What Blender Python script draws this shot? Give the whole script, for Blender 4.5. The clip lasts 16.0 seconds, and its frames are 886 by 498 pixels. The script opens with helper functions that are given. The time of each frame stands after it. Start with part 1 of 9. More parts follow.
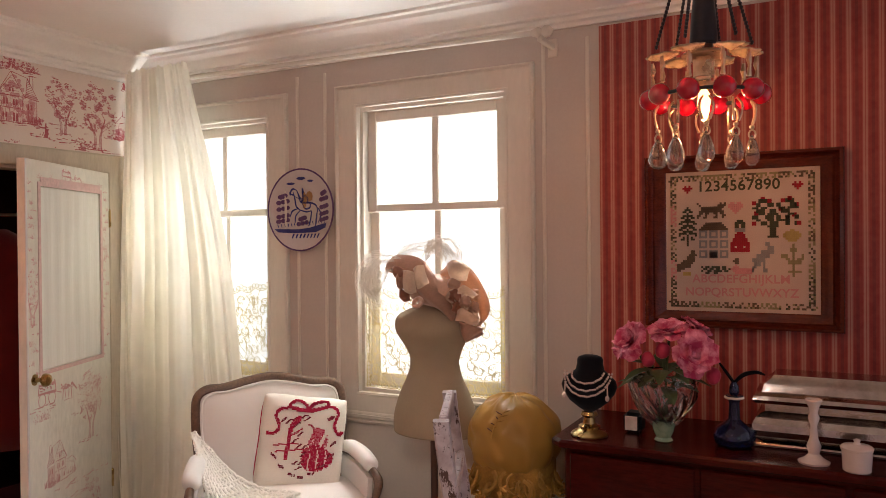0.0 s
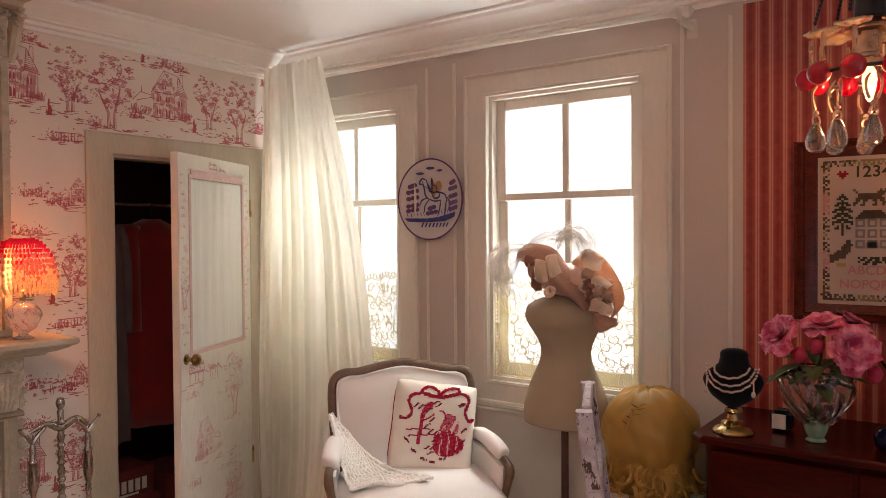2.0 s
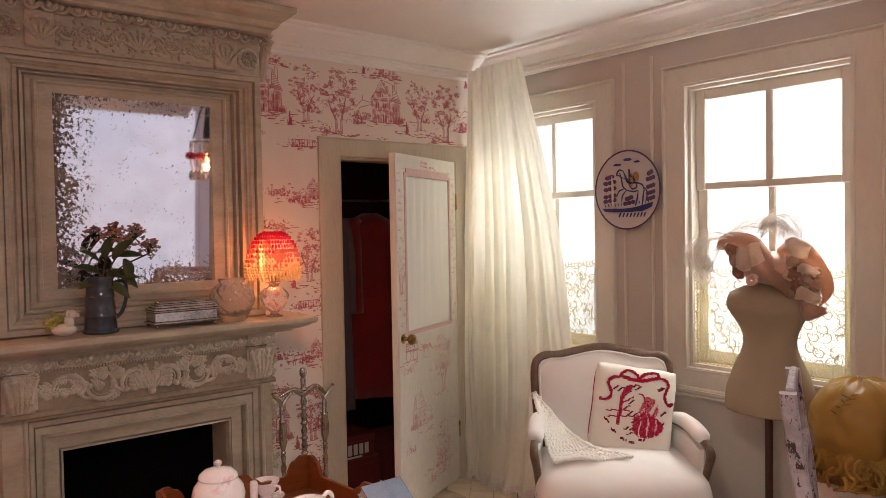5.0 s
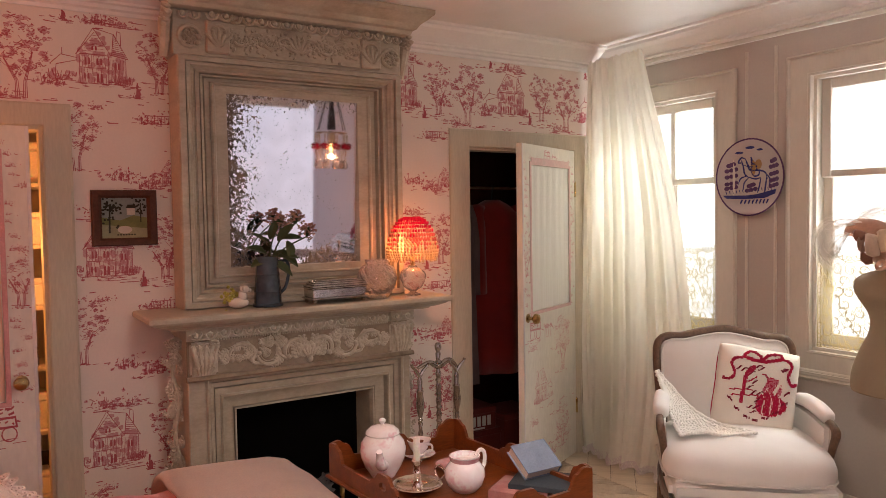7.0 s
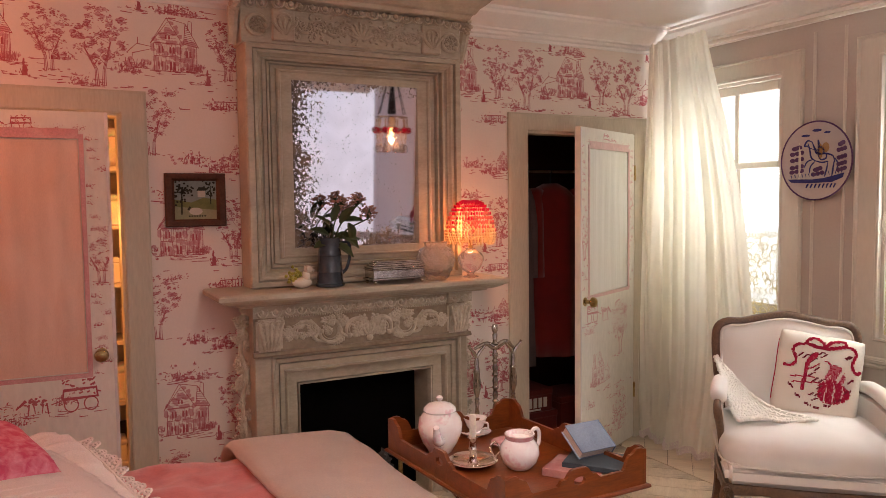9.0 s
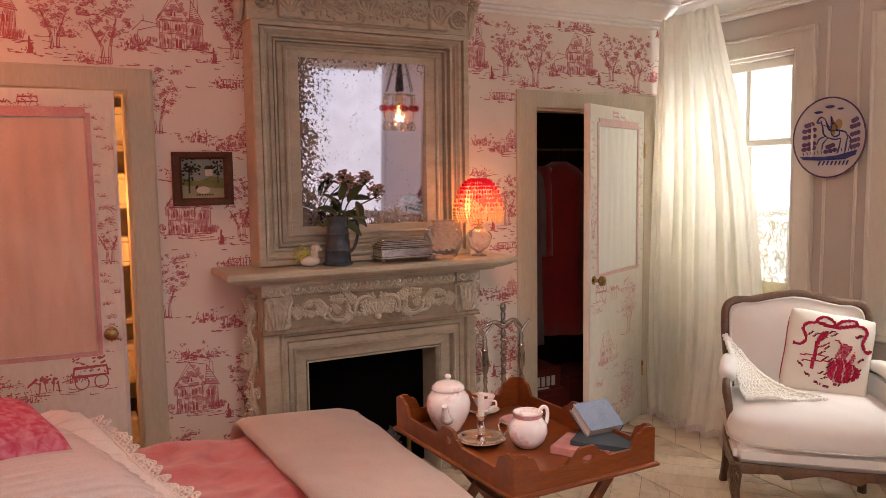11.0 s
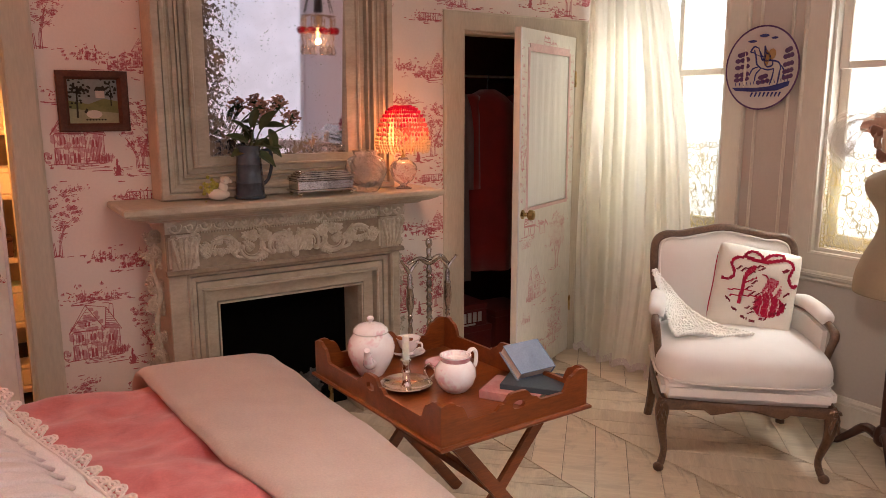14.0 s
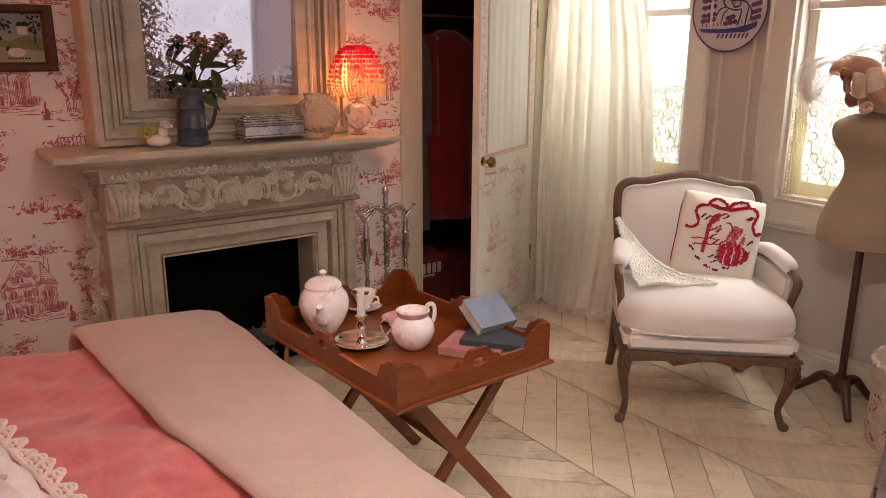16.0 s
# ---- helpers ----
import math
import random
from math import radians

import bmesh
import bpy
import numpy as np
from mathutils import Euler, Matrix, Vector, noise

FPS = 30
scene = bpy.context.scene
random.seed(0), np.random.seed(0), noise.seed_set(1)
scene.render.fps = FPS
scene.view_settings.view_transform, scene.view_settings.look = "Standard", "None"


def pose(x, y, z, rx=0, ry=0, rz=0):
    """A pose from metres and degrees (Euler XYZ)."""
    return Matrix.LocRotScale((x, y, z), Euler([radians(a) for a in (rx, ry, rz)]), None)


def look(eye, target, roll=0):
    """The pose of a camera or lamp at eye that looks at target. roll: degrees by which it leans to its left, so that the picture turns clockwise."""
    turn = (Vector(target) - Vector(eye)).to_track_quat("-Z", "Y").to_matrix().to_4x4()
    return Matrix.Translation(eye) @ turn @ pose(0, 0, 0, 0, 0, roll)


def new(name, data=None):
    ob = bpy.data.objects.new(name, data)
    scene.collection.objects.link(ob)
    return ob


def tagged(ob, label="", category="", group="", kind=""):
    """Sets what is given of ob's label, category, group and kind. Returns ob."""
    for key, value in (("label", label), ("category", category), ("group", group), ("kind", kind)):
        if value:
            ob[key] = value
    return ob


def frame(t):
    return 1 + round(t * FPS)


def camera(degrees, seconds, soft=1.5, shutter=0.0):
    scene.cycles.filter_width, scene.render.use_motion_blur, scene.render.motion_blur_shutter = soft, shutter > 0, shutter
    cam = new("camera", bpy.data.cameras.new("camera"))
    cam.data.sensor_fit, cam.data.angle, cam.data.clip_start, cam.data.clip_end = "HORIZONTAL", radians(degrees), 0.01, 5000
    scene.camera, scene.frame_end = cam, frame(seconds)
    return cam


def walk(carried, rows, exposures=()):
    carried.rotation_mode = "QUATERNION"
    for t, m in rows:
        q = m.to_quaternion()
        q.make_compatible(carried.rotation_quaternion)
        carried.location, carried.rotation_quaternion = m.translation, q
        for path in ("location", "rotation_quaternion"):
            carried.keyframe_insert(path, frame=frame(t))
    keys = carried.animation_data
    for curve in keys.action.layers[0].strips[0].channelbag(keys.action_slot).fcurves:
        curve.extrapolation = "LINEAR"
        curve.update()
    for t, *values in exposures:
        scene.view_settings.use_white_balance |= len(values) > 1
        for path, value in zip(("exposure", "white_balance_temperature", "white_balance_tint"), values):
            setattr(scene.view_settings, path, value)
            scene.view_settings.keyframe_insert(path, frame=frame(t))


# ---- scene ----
cam = camera(61.3, 16.0, 0.8)
PATH = [
    (0, (3.605, -3.155, 1.611), (2.675, -1.385, 1.598), -0.5),
    (0.5, (3.602, -3.145, 1.607), (2.632, -1.396, 1.593), -0.5),
    (1, (3.588, -3.147, 1.609), (2.56, -1.431, 1.587), -0.5),
    (1.5, (3.56, -3.154, 1.608), (2.455, -1.488, 1.579), -0.5),
    (2, (3.534, -3.195, 1.606), (2.349, -1.584, 1.569), -0.4),
    (2.5, (3.523, -3.227, 1.607), (2.261, -1.675, 1.564), -0.4),
    (3, (3.527, -3.252, 1.609), (2.198, -1.757, 1.562), -0.4),
    (3.5, (3.552, -3.279, 1.611), (2.167, -1.838, 1.56), -0.5),
    (4, (3.587, -3.304, 1.608), (2.148, -1.915, 1.557), -0.5),
    (6.3, (3.722, -3.648, 1.606), (2.076, -2.515, 1.533), -1.1),
    (6.5, (3.734, -3.692, 1.61), (2.079, -2.571, 1.533), -0.9),
    (7, (3.744, -3.731, 1.609), (2.057, -2.661, 1.52), -0.9),
    (7.5, (3.749, -3.738, 1.606), (2.036, -2.71, 1.505), -0.9),
    (8, (3.757, -3.743, 1.609), (2.026, -2.749, 1.494), -0.8),
    (8.5, (3.78, -3.753, 1.604), (2.031, -2.79, 1.483), -0.8),
    (9, (3.799, -3.757, 1.606), (2.035, -2.825, 1.476), -0.7),
    (9.2, (3.801, -3.758, 1.605), (2.032, -2.836, 1.471), -0.7),
    (11.5, (3.771, -3.745, 1.603), (2.008, -2.823, 1.396), -0.8),
    (12, (3.734, -3.723, 1.599), (1.989, -2.774, 1.366), -0.7),
    (12.5, (3.686, -3.697, 1.593), (1.965, -2.713, 1.33), -0.5),
    (13, (3.655, -3.68, 1.59), (1.959, -2.663, 1.294), -0.4),
    (13.5, (3.632, -3.664, 1.587), (1.959, -2.62, 1.255), -0.3),
    (14, (3.599, -3.643, 1.585), (1.95, -2.572, 1.218), -0.1),
    (14.5, (3.568, -3.612, 1.582), (1.943, -2.519, 1.178), -0.1),
    (15, (3.541, -3.598, 1.577), (1.937, -2.486, 1.138), -0.0),
    (15.5, (3.519, -3.574, 1.574), (1.936, -2.448, 1.101), 0.1),
    (16, (3.489, -3.553, 1.567), (1.925, -2.413, 1.062), 0.2),
]
EXPOSURE = [(0, -0.40), (2, -0.48), (4, -0.54), (6.5, -0.42), (9, -0.33), (12, -0.25), (16, -0.31)]
walk(cam, [(t, look(eye, target, roll)) for t, eye, target, roll in PATH], EXPOSURE)

# ---------- world, light ----------
world = bpy.data.worlds.new("world")
scene.world = world
world.use_nodes = True
wn = world.node_tree
sky = wn.nodes.new("ShaderNodeTexSky")
sky.sky_type, sky.sun_disc = "NISHITA", False
sky.sun_elevation, sky.sun_rotation = radians(40), radians(20)
wn.nodes["Background"].inputs[1].default_value = 0.1
wn.links.new(sky.outputs[0], wn.nodes["Background"].inputs[0])


def area(name, m, sx, sy, watts, colour, spread=180):
    d = bpy.data.lights.new(name, "AREA")
    d.shape, d.size, d.size_y, d.energy, d.color, d.spread = "RECTANGLE", sx, sy, watts, colour, radians(spread)
    ob = new(name, d)
    ob.matrix_world = m
    return ob


def bulb(name, x, y, z, watts, colour, r=0.03):
    d = bpy.data.lights.new(name, "POINT")
    d.energy, d.color, d.shadow_soft_size = watts, colour, r
    ob = new(name, d)
    ob.location = (x, y, z)
    return ob


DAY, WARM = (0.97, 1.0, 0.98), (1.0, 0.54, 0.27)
# daylight at the two windows from added unseen lamps: sky above, ground below
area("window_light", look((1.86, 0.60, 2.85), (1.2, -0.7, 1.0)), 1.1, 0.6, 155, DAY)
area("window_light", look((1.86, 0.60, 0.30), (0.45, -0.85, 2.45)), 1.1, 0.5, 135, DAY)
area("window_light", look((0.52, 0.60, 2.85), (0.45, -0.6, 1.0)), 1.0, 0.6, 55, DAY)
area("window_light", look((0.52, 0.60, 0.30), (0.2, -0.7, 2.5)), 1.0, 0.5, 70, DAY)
# added fill under the ceiling, out of view: a point and a down lamp
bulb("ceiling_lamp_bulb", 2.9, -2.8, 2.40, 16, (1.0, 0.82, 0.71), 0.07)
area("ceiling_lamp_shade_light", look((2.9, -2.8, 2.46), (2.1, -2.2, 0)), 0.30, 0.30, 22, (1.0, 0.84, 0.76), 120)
# fill light added at an opening made up in the far wall
area("window_light", look((5.26, -3.75, 1.75), (0.0, -3.2, 1.3)), 2.3, 1.3, 6, (1.0, 0.90, 0.84))
# lamps: chandelier bulb, mantel lamp, bedside lamp beyond the view, dressing room behind the door
bulb("chandelier_bulb", 3.245, -0.72, 1.965, 7.0, (1.0, 0.44, 0.18), 0.02)
bulb("mantel_lamp_bulb", 0.275, -1.725, 1.46, 6.2, (1.0, 0.30, 0.085), 0.03)
bulb("bedside_bulb", 0.55, -4.60, 2.30, 21, (1.0, 0.25, 0.08), 0.06)
bulb("dressing_room_bulb", -0.55, -3.75, 1.5, 30, (1.0, 0.36, 0.09), 0.08)


# ---------- materials ----------
def nodes_of(m):
    m.use_nodes = True
    t = m.node_tree
    return t, t.nodes["Principled BSDF"]


def ramp(t, src, stops):
    r = t.nodes.new("ShaderNodeValToRGB")
    e = r.color_ramp.elements
    while len(e) < len(stops):
        e.new(0.5)
    for el, (p, c) in zip(e, stops):
        el.position, el.color = p, (*c, 1)
    t.links.new(src, r.inputs[0])
    return r.outputs[0]


def tex(t, scale, detail=4, rough=0.55, stretch=(1, 1, 1), dist=0.0, coords="Object"):
    co = t.nodes.new("ShaderNodeTexCoord")
    mp = t.nodes.new("ShaderNodeMapping")
    mp.inputs["Scale"].default_value = stretch
    n = t.nodes.new("ShaderNodeTexNoise")
    n.inputs["Scale"].default_value, n.inputs["Detail"].default_value = scale, detail
    n.inputs["Roughness"].default_value, n.inputs["Distortion"].default_value = rough, dist
    t.links.new(co.outputs[coords], mp.inputs[0])
    t.links.new(mp.outputs[0], n.inputs[0])
    return n.outputs[0]


def mixc(t, fac, a, b, kind="MIX"):
    m = t.nodes.new("ShaderNodeMix")
    m.data_type, m.blend_type = "RGBA", kind
    for k, v in ((0, fac), (6, a), (7, b)):
        if isinstance(v, (int, float)):
            m.inputs[k].default_value = v
        elif isinstance(v, tuple):
            m.inputs[k].default_value = (*v, 1)
        else:
            t.links.new(v, m.inputs[k])
    return m.outputs[2]


def bump(t, b, src, strength, dist=0.01):
    n = t.nodes.new("ShaderNodeBump")
    n.inputs["Strength"].default_value, n.inputs["Distance"].default_value = strength, dist
    t.links.new(src, n.inputs["Height"])
    t.links.new(n.outputs[0], b.inputs["Normal"])


def sh(c, k):
    return tuple(min(1, v * k) for v in c)


def mat(name, c, rough=0.6, metal=0.0, c2=None, big=2.0, fine=60.0, amount=0.5, bmp=0.15, bdist=0.004,
        stretch=(1, 1, 1), spec=0.3, trans=0.0, sheen=0.0, ior=1.45, rand=0.0, sss=0.0, coat=0.0):
    m = bpy.data.materials.new(name)
    t, b = nodes_of(m)
    c2 = c2 or sh(c, 0.72)
    f = tex(t, fine, 5, 0.6, stretch)
    g = tex(t, big, 4, 0.55, stretch, 0.4)
    col = ramp(t, g, [(0.32, sh(c2, 1.0)), (0.62, c)])
    col = mixc(t, amount * 0.6, col, ramp(t, f, [(0.3, sh(c, 0.6)), (0.7, sh(c, 1.12))]))
    if rand:
        oi = t.nodes.new("ShaderNodeObjectInfo")
        col = mixc(t, rand, col, ramp(t, oi.outputs["Random"], [(0.0, sh(c, 0.55)), (0.5, c), (1.0, sh(c, 1.25))]))
    t.links.new(col, b.inputs["Base Color"])
    rr = t.nodes.new("ShaderNodeMapRange")
    rr.inputs[3].default_value, rr.inputs[4].default_value = max(0.02, rough - 0.1), min(1, rough + 0.1)
    t.links.new(g, rr.inputs[0])
    t.links.new(rr.outputs[0], b.inputs["Roughness"])
    b.inputs["Metallic"].default_value = metal
    b.inputs["Specular IOR Level"].default_value = spec
    b.inputs["Transmission Weight"].default_value = trans
    b.inputs["IOR"].default_value = ior
    b.inputs["Sheen Weight"].default_value = sheen
    b.inputs["Coat Weight"].default_value = coat
    if sss:
        b.inputs["Subsurface Weight"].default_value, b.inputs["Subsurface Scale"].default_value = sss, 0.02
    if bmp:
        bump(t, b, f, bmp, bdist)
    return m


def glowing(m, colour, strength):
    b = m.node_tree.nodes["Principled BSDF"]
    b.inputs["Emission Color"].default_value = (*colour, 1)
    b.inputs["Emission Strength"].default_value = strength
    return m


def see_through(name, colour, rough=0.5, clear=0.35, through_light=0.6, bmp=0.2, fine=120.0, stretch=(1, 1, 1)):
    """Thin cloth: part diffuse, part translucent, part clear."""
    m = bpy.data.materials.new(name)
    t, b = nodes_of(m)
    f = tex(t, fine, 3, 0.6, stretch)
    g = tex(t, 3.0, 3)
    col = ramp(t, g, [(0.3, sh(colour, 0.86)), (0.7, colour)])
    t.links.new(col, b.inputs["Base Color"])
    b.inputs["Roughness"].default_value = rough
    tr = t.nodes.new("ShaderNodeBsdfTranslucent")
    t.links.new(col, tr.inputs[0])
    cl = t.nodes.new("ShaderNodeBsdfTransparent")
    a = t.nodes.new("ShaderNodeMixShader")
    a.inputs[0].default_value = through_light
    t.links.new(b.outputs[0], a.inputs[1])
    t.links.new(tr.outputs[0], a.inputs[2])
    c = t.nodes.new("ShaderNodeMixShader")
    c.inputs[0].default_value = clear
    t.links.new(a.outputs[0], c.inputs[1])
    t.links.new(cl.outputs[0], c.inputs[2])
    out = t.nodes["Material Output"]
    t.links.new(c.outputs[0], out.inputs[0])
    if bmp:
        bump(t, b, f, bmp, 0.003)
    return m


def clear_glass(name, colour=(1, 1, 1), rough=0.02, ior=1.45):
    m = bpy.data.materials.new(name)
    t, b = nodes_of(m)
    b.inputs["Base Color"].default_value = (*colour, 1)
    b.inputs["Transmission Weight"].default_value = 1.0
    b.inputs["Roughness"].default_value, b.inputs["IOR"].default_value = rough, ior
    return m


def wood_mat(name, dark, light, rough=0.45, scale=(1, 14, 14), rand=0.3, coat=0.0, grime=None, spec=0.5):
    m = bpy.data.materials.new(name)
    t, b = nodes_of(m)
    g = tex(t, 3.0, 6, 0.65, scale, 0.6)
    f = tex(t, 22.0, 4, 0.6, scale)
    col = ramp(t, g, [(0.25, dark), (0.5, tuple((x + y) / 2 for x, y in zip(dark, light))), (0.75, light)])
    col = mixc(t, 0.35, col, ramp(t, f, [(0.35, dark), (0.65, light)]))
    if rand:
        oi = t.nodes.new("ShaderNodeObjectInfo")
        col = mixc(t, rand, col, ramp(t, oi.outputs["Random"], [(0.0, sh(dark, 0.8)), (0.5, light), (1.0, sh(light, 1.15))]))
    if grime:
        d = tex(t, 1.3, 5, 0.7, (1, 1, 1), 0.8)
        col = mixc(t, ramp(t, d, [(0.48, (0, 0, 0)), (0.66, (0.75, 0.75, 0.75))]), col, grime)
        k = tex(t, 2.6, 6, 0.75, (0.7, 3.2, 3.2), 1.2)
        col = mixc(t, ramp(t, k, [(0.56, (0, 0, 0)), (0.70, (0.7, 0.7, 0.7))]), col, sh(grime, 0.9))
    t.links.new(col, b.inputs["Base Color"])
    b.inputs["Roughness"].default_value = rough
    b.inputs["Coat Weight"].default_value = coat
    b.inputs["Specular IOR Level"].default_value = spec
    bump(t, b, f, 0.12, 0.003)
    return m


def stripe_mat():
    m = bpy.data.materials.new("striped_wallpaper")
    t, b = nodes_of(m)
    co = t.nodes.new("ShaderNodeTexCoord")
    sx = t.nodes.new("ShaderNodeSeparateXYZ")
    t.links.new(co.outputs["Object"], sx.inputs[0])

    def op(kind, a, v):
        n = t.nodes.new("ShaderNodeMath")
        n.operation = kind
        t.links.new(a, n.inputs[0])
        n.inputs[1].default_value = v
        return n.outputs[0]

    u = op("FRACT", op("MULTIPLY", sx.outputs[0], 1 / 0.052), 0)
    r = t.nodes.new("ShaderNodeValToRGB")
    r.color_ramp.interpolation = "CONSTANT"
    e = r.color_ramp.elements
    rose, brick, deep, sand = (0.33, 0.060, 0.040), (0.26, 0.017, 0.011), (0.17, 0.010, 0.008), (0.46, 0.20, 0.135)
    stops = [(0, rose), (0.07, sand), (0.20, rose), (0.25, sand), (0.36, rose), (0.44, brick), (0.60, deep), (0.80, brick)]
    while len(e) < len(stops):
        e.new(0.5)
    for el, (p, c) in zip(e, stops):
        el.position, el.color = p, (*c, 1)
    t.links.new(u, r.inputs[0])
    col = mixc(t, 0.16, r.outputs[0], ramp(t, tex(t, 40, 4), [(0.3, (0.18, 0.02, 0.015)), (0.7, (0.46, 0.15, 0.11))]))
    t.links.new(col, b.inputs["Base Color"])
    b.inputs["Roughness"].default_value = 0.6
    bump(t, b, tex(t, 150, 3), 0.08, 0.002)
    return m


def mirror_mat():
    """Old silvering: foxed towards the edges of the glass and clear in the middle."""
    m = bpy.data.materials.new("foxed_mirror")
    t, b = nodes_of(m)
    co = t.nodes.new("ShaderNodeTexCoord")
    s = t.nodes.new("ShaderNodeSeparateXYZ")
    t.links.new(co.outputs["Generated"], s.inputs[0])

    def op(kind, a, v=0.0, v2=None):
        n = t.nodes.new("ShaderNodeMath")
        n.operation = kind
        n.use_clamp = kind == "MAXIMUM"
        t.links.new(a, n.inputs[0])
        if v2 is not None:
            t.links.new(v2, n.inputs[1])
        else:
            n.inputs[1].default_value = v
        return n.outputs[0]

    # wear runs in from the left side, the top and the foot of the glass
    left = op("MULTIPLY", op("SUBTRACT", op("MULTIPLY", s.outputs[1], -1.0), -0.30), 2.6)
    foot = op("MULTIPLY", op("SUBTRACT", op("MULTIPLY", s.outputs[2], -1.0), -0.2), 3.2)
    top = op("MULTIPLY", op("SUBTRACT", s.outputs[2], 0.86), 3.5)
    edge = op("MAXIMUM", op("MAXIMUM", left, 0, foot), 0, top)
    n1, n2 = tex(t, 60, 5, 0.75), tex(t, 9, 4, 0.6)
    wear = op("ADD", op("MULTIPLY", edge, 0.27), 0, op("ADD", op("MULTIPLY", n1, 0.75), 0, op("MULTIPLY", n2, 0.35)))
    mask = ramp(t, wear, [(0.655, (0, 0, 0)), (0.70, (1, 1, 1))])
    col = mixc(t, mask, (0.88, 0.86, 0.88), ramp(t, n2, [(0.4, (0.07, 0.05, 0.035)), (0.65, (0.26, 0.19, 0.13))]))
    t.links.new(col, b.inputs["Base Color"])
    inv = op("SUBTRACT", op("MULTIPLY", mask, -0.85), -1.0)
    t.links.new(inv, b.inputs["Metallic"])
    rr = ramp(t, mask, [(0, (0.03, 0.03, 0.03)), (1, (0.6, 0.6, 0.6))])
    t.links.new(rr, b.inputs["Roughness"])
    return m


M = {}
M["paper"] = mat("toile_paper", (0.81, 0.715, 0.635), 0.7, c2=(0.755, 0.64, 0.56), big=1.2, fine=90, amount=0.15, bmp=0.06)
M["ink"] = mat("toile_ink", (0.45, 0.09, 0.105), 0.7, c2=(0.56, 0.21, 0.205), big=9, fine=160, amount=0.9, bmp=0)
M["ink_pale"] = mat("toile_ink_faded", (0.64, 0.32, 0.32), 0.7, c2=(0.73, 0.50, 0.46), big=9, fine=160, amount=0.9, bmp=0)
M["plaster"] = mat("wall_paint", (0.54, 0.47, 0.42), 0.5, c2=(0.48, 0.415, 0.365), big=1.0, fine=70, amount=0.15, bmp=0.05)
M["lilac"] = mat("lilac_paint", (0.90, 0.85, 0.91), 0.6, c2=(0.87, 0.82, 0.88), big=1.0, fine=70, amount=0.1, bmp=0.03)
M["trim"] = mat("trim_paint", (0.66, 0.60, 0.52), 0.4, c2=(0.59, 0.53, 0.455), big=1.5, fine=60, amount=0.2, bmp=0.06, stretch=(1, 1, 0.3))
M["cornice"] = mat("white_cornice_paint", (0.86, 0.82, 0.775), 0.38, c2=(0.80, 0.755, 0.70), big=1.5, fine=60, amount=0.15, bmp=0.05)
M["ceiling"] = mat("ceiling_paint", (0.84, 0.80, 0.76), 0.42, big=0.8, c2=(0.74, 0.69, 0.64), fine=50, amount=0.1, bmp=0.03)
M["casing"] = mat("aged_casing_paint", (0.60, 0.53, 0.41), 0.55, c2=(0.50, 0.43, 0.32), big=2, fine=40, amount=0.4, bmp=0.1, stretch=(3, 3, 0.5))
M["mantel"] = mat("mantel_paint", (0.52, 0.455, 0.35), 0.42, c2=(0.38, 0.315, 0.23), big=5, fine=40, amount=0.45, bmp=0.15, stretch=(1, 1, 2.2))
M["carving"] = mat("carved_plaster", (0.60, 0.53, 0.42), 0.42, c2=(0.40, 0.33, 0.24), big=14, fine=70, amount=0.5, bmp=0.25)
# frieze ground, a darker brown than the carving in front of it
M["glaze"] = mat("brown_ground_paint", (0.36, 0.285, 0.205), 0.5, c2=(0.22, 0.165, 0.11), big=7, fine=45, amount=0.6, bmp=0.3)
M["black"] = mat("matt_black", (0.004, 0.0035, 0.003), 0.9, fine=30, bmp=0.3, spec=0.02)
M["stripe"] = stripe_mat()
M["mirror"] = mirror_mat()
M["brass"] = mat("aged_brass", (0.50, 0.35, 0.15), 0.28, 1.0, c2=(0.30, 0.19, 0.07), big=14, fine=80, amount=0.5, bmp=0.1)
M["silver"] = mat("silver", (0.93, 0.89, 0.84), 0.10, 1.0, c2=(0.72, 0.67, 0.61), big=16, fine=70, amount=0.25, bmp=0.04)
# the closet's shade is put into this dark lining colour
M["closet"] = mat("closet_dark", (0.05, 0.012, 0.009), 0.8, fine=40, spec=0.1)
M["plank"] = wood_mat("limed_oak", (0.44, 0.335, 0.225), (0.74, 0.62, 0.46), 0.42, (12, 1.0, 12), 0.34, grime=(0.15, 0.10, 0.07))
M["joint"] = mat("floor_joint", (0.10, 0.075, 0.05), 0.9)
M["oldwood"] = wood_mat("weathered_walnut", (0.055, 0.026, 0.014), (0.19, 0.105, 0.058), 0.35, (6, 6, 6), 0)
M["linen"] = mat("linen", (0.78, 0.73, 0.68), 0.9, c2=(0.72, 0.665, 0.61), big=3, fine=350, amount=0.3, bmp=0.25, bdist=0.002, sheen=0.3)
M["tray"] = wood_mat("cherry_wood", (0.095, 0.018, 0.004), (0.26, 0.064, 0.012), 0.28, (9, 1.2, 9), 0, coat=0.25)
M["blanket"] = mat("fleece_blanket", (0.93, 0.76, 0.66), 1.0, c2=(0.86, 0.68, 0.59), big=7, fine=150, amount=0.4, bmp=0.3, sheen=0.5)
M["quilt"] = mat("pink_quilt", (0.64, 0.19, 0.19), 0.95, c2=(0.46, 0.095, 0.105), big=11, fine=150, amount=0.5, bmp=0.22, sheen=0.5)
M["white"] = mat("white_cotton", (0.80, 0.72, 0.68), 0.9, c2=(0.74, 0.64, 0.61), fine=260, bmp=0.25, sheen=0.2)
M["sheer"] = see_through("sheer_curtain", (0.92, 0.875, 0.755), 0.7, 0.0, 0.44, 0.25, 180, (3, 3, 1))
M["glass"] = clear_glass("window_glass")
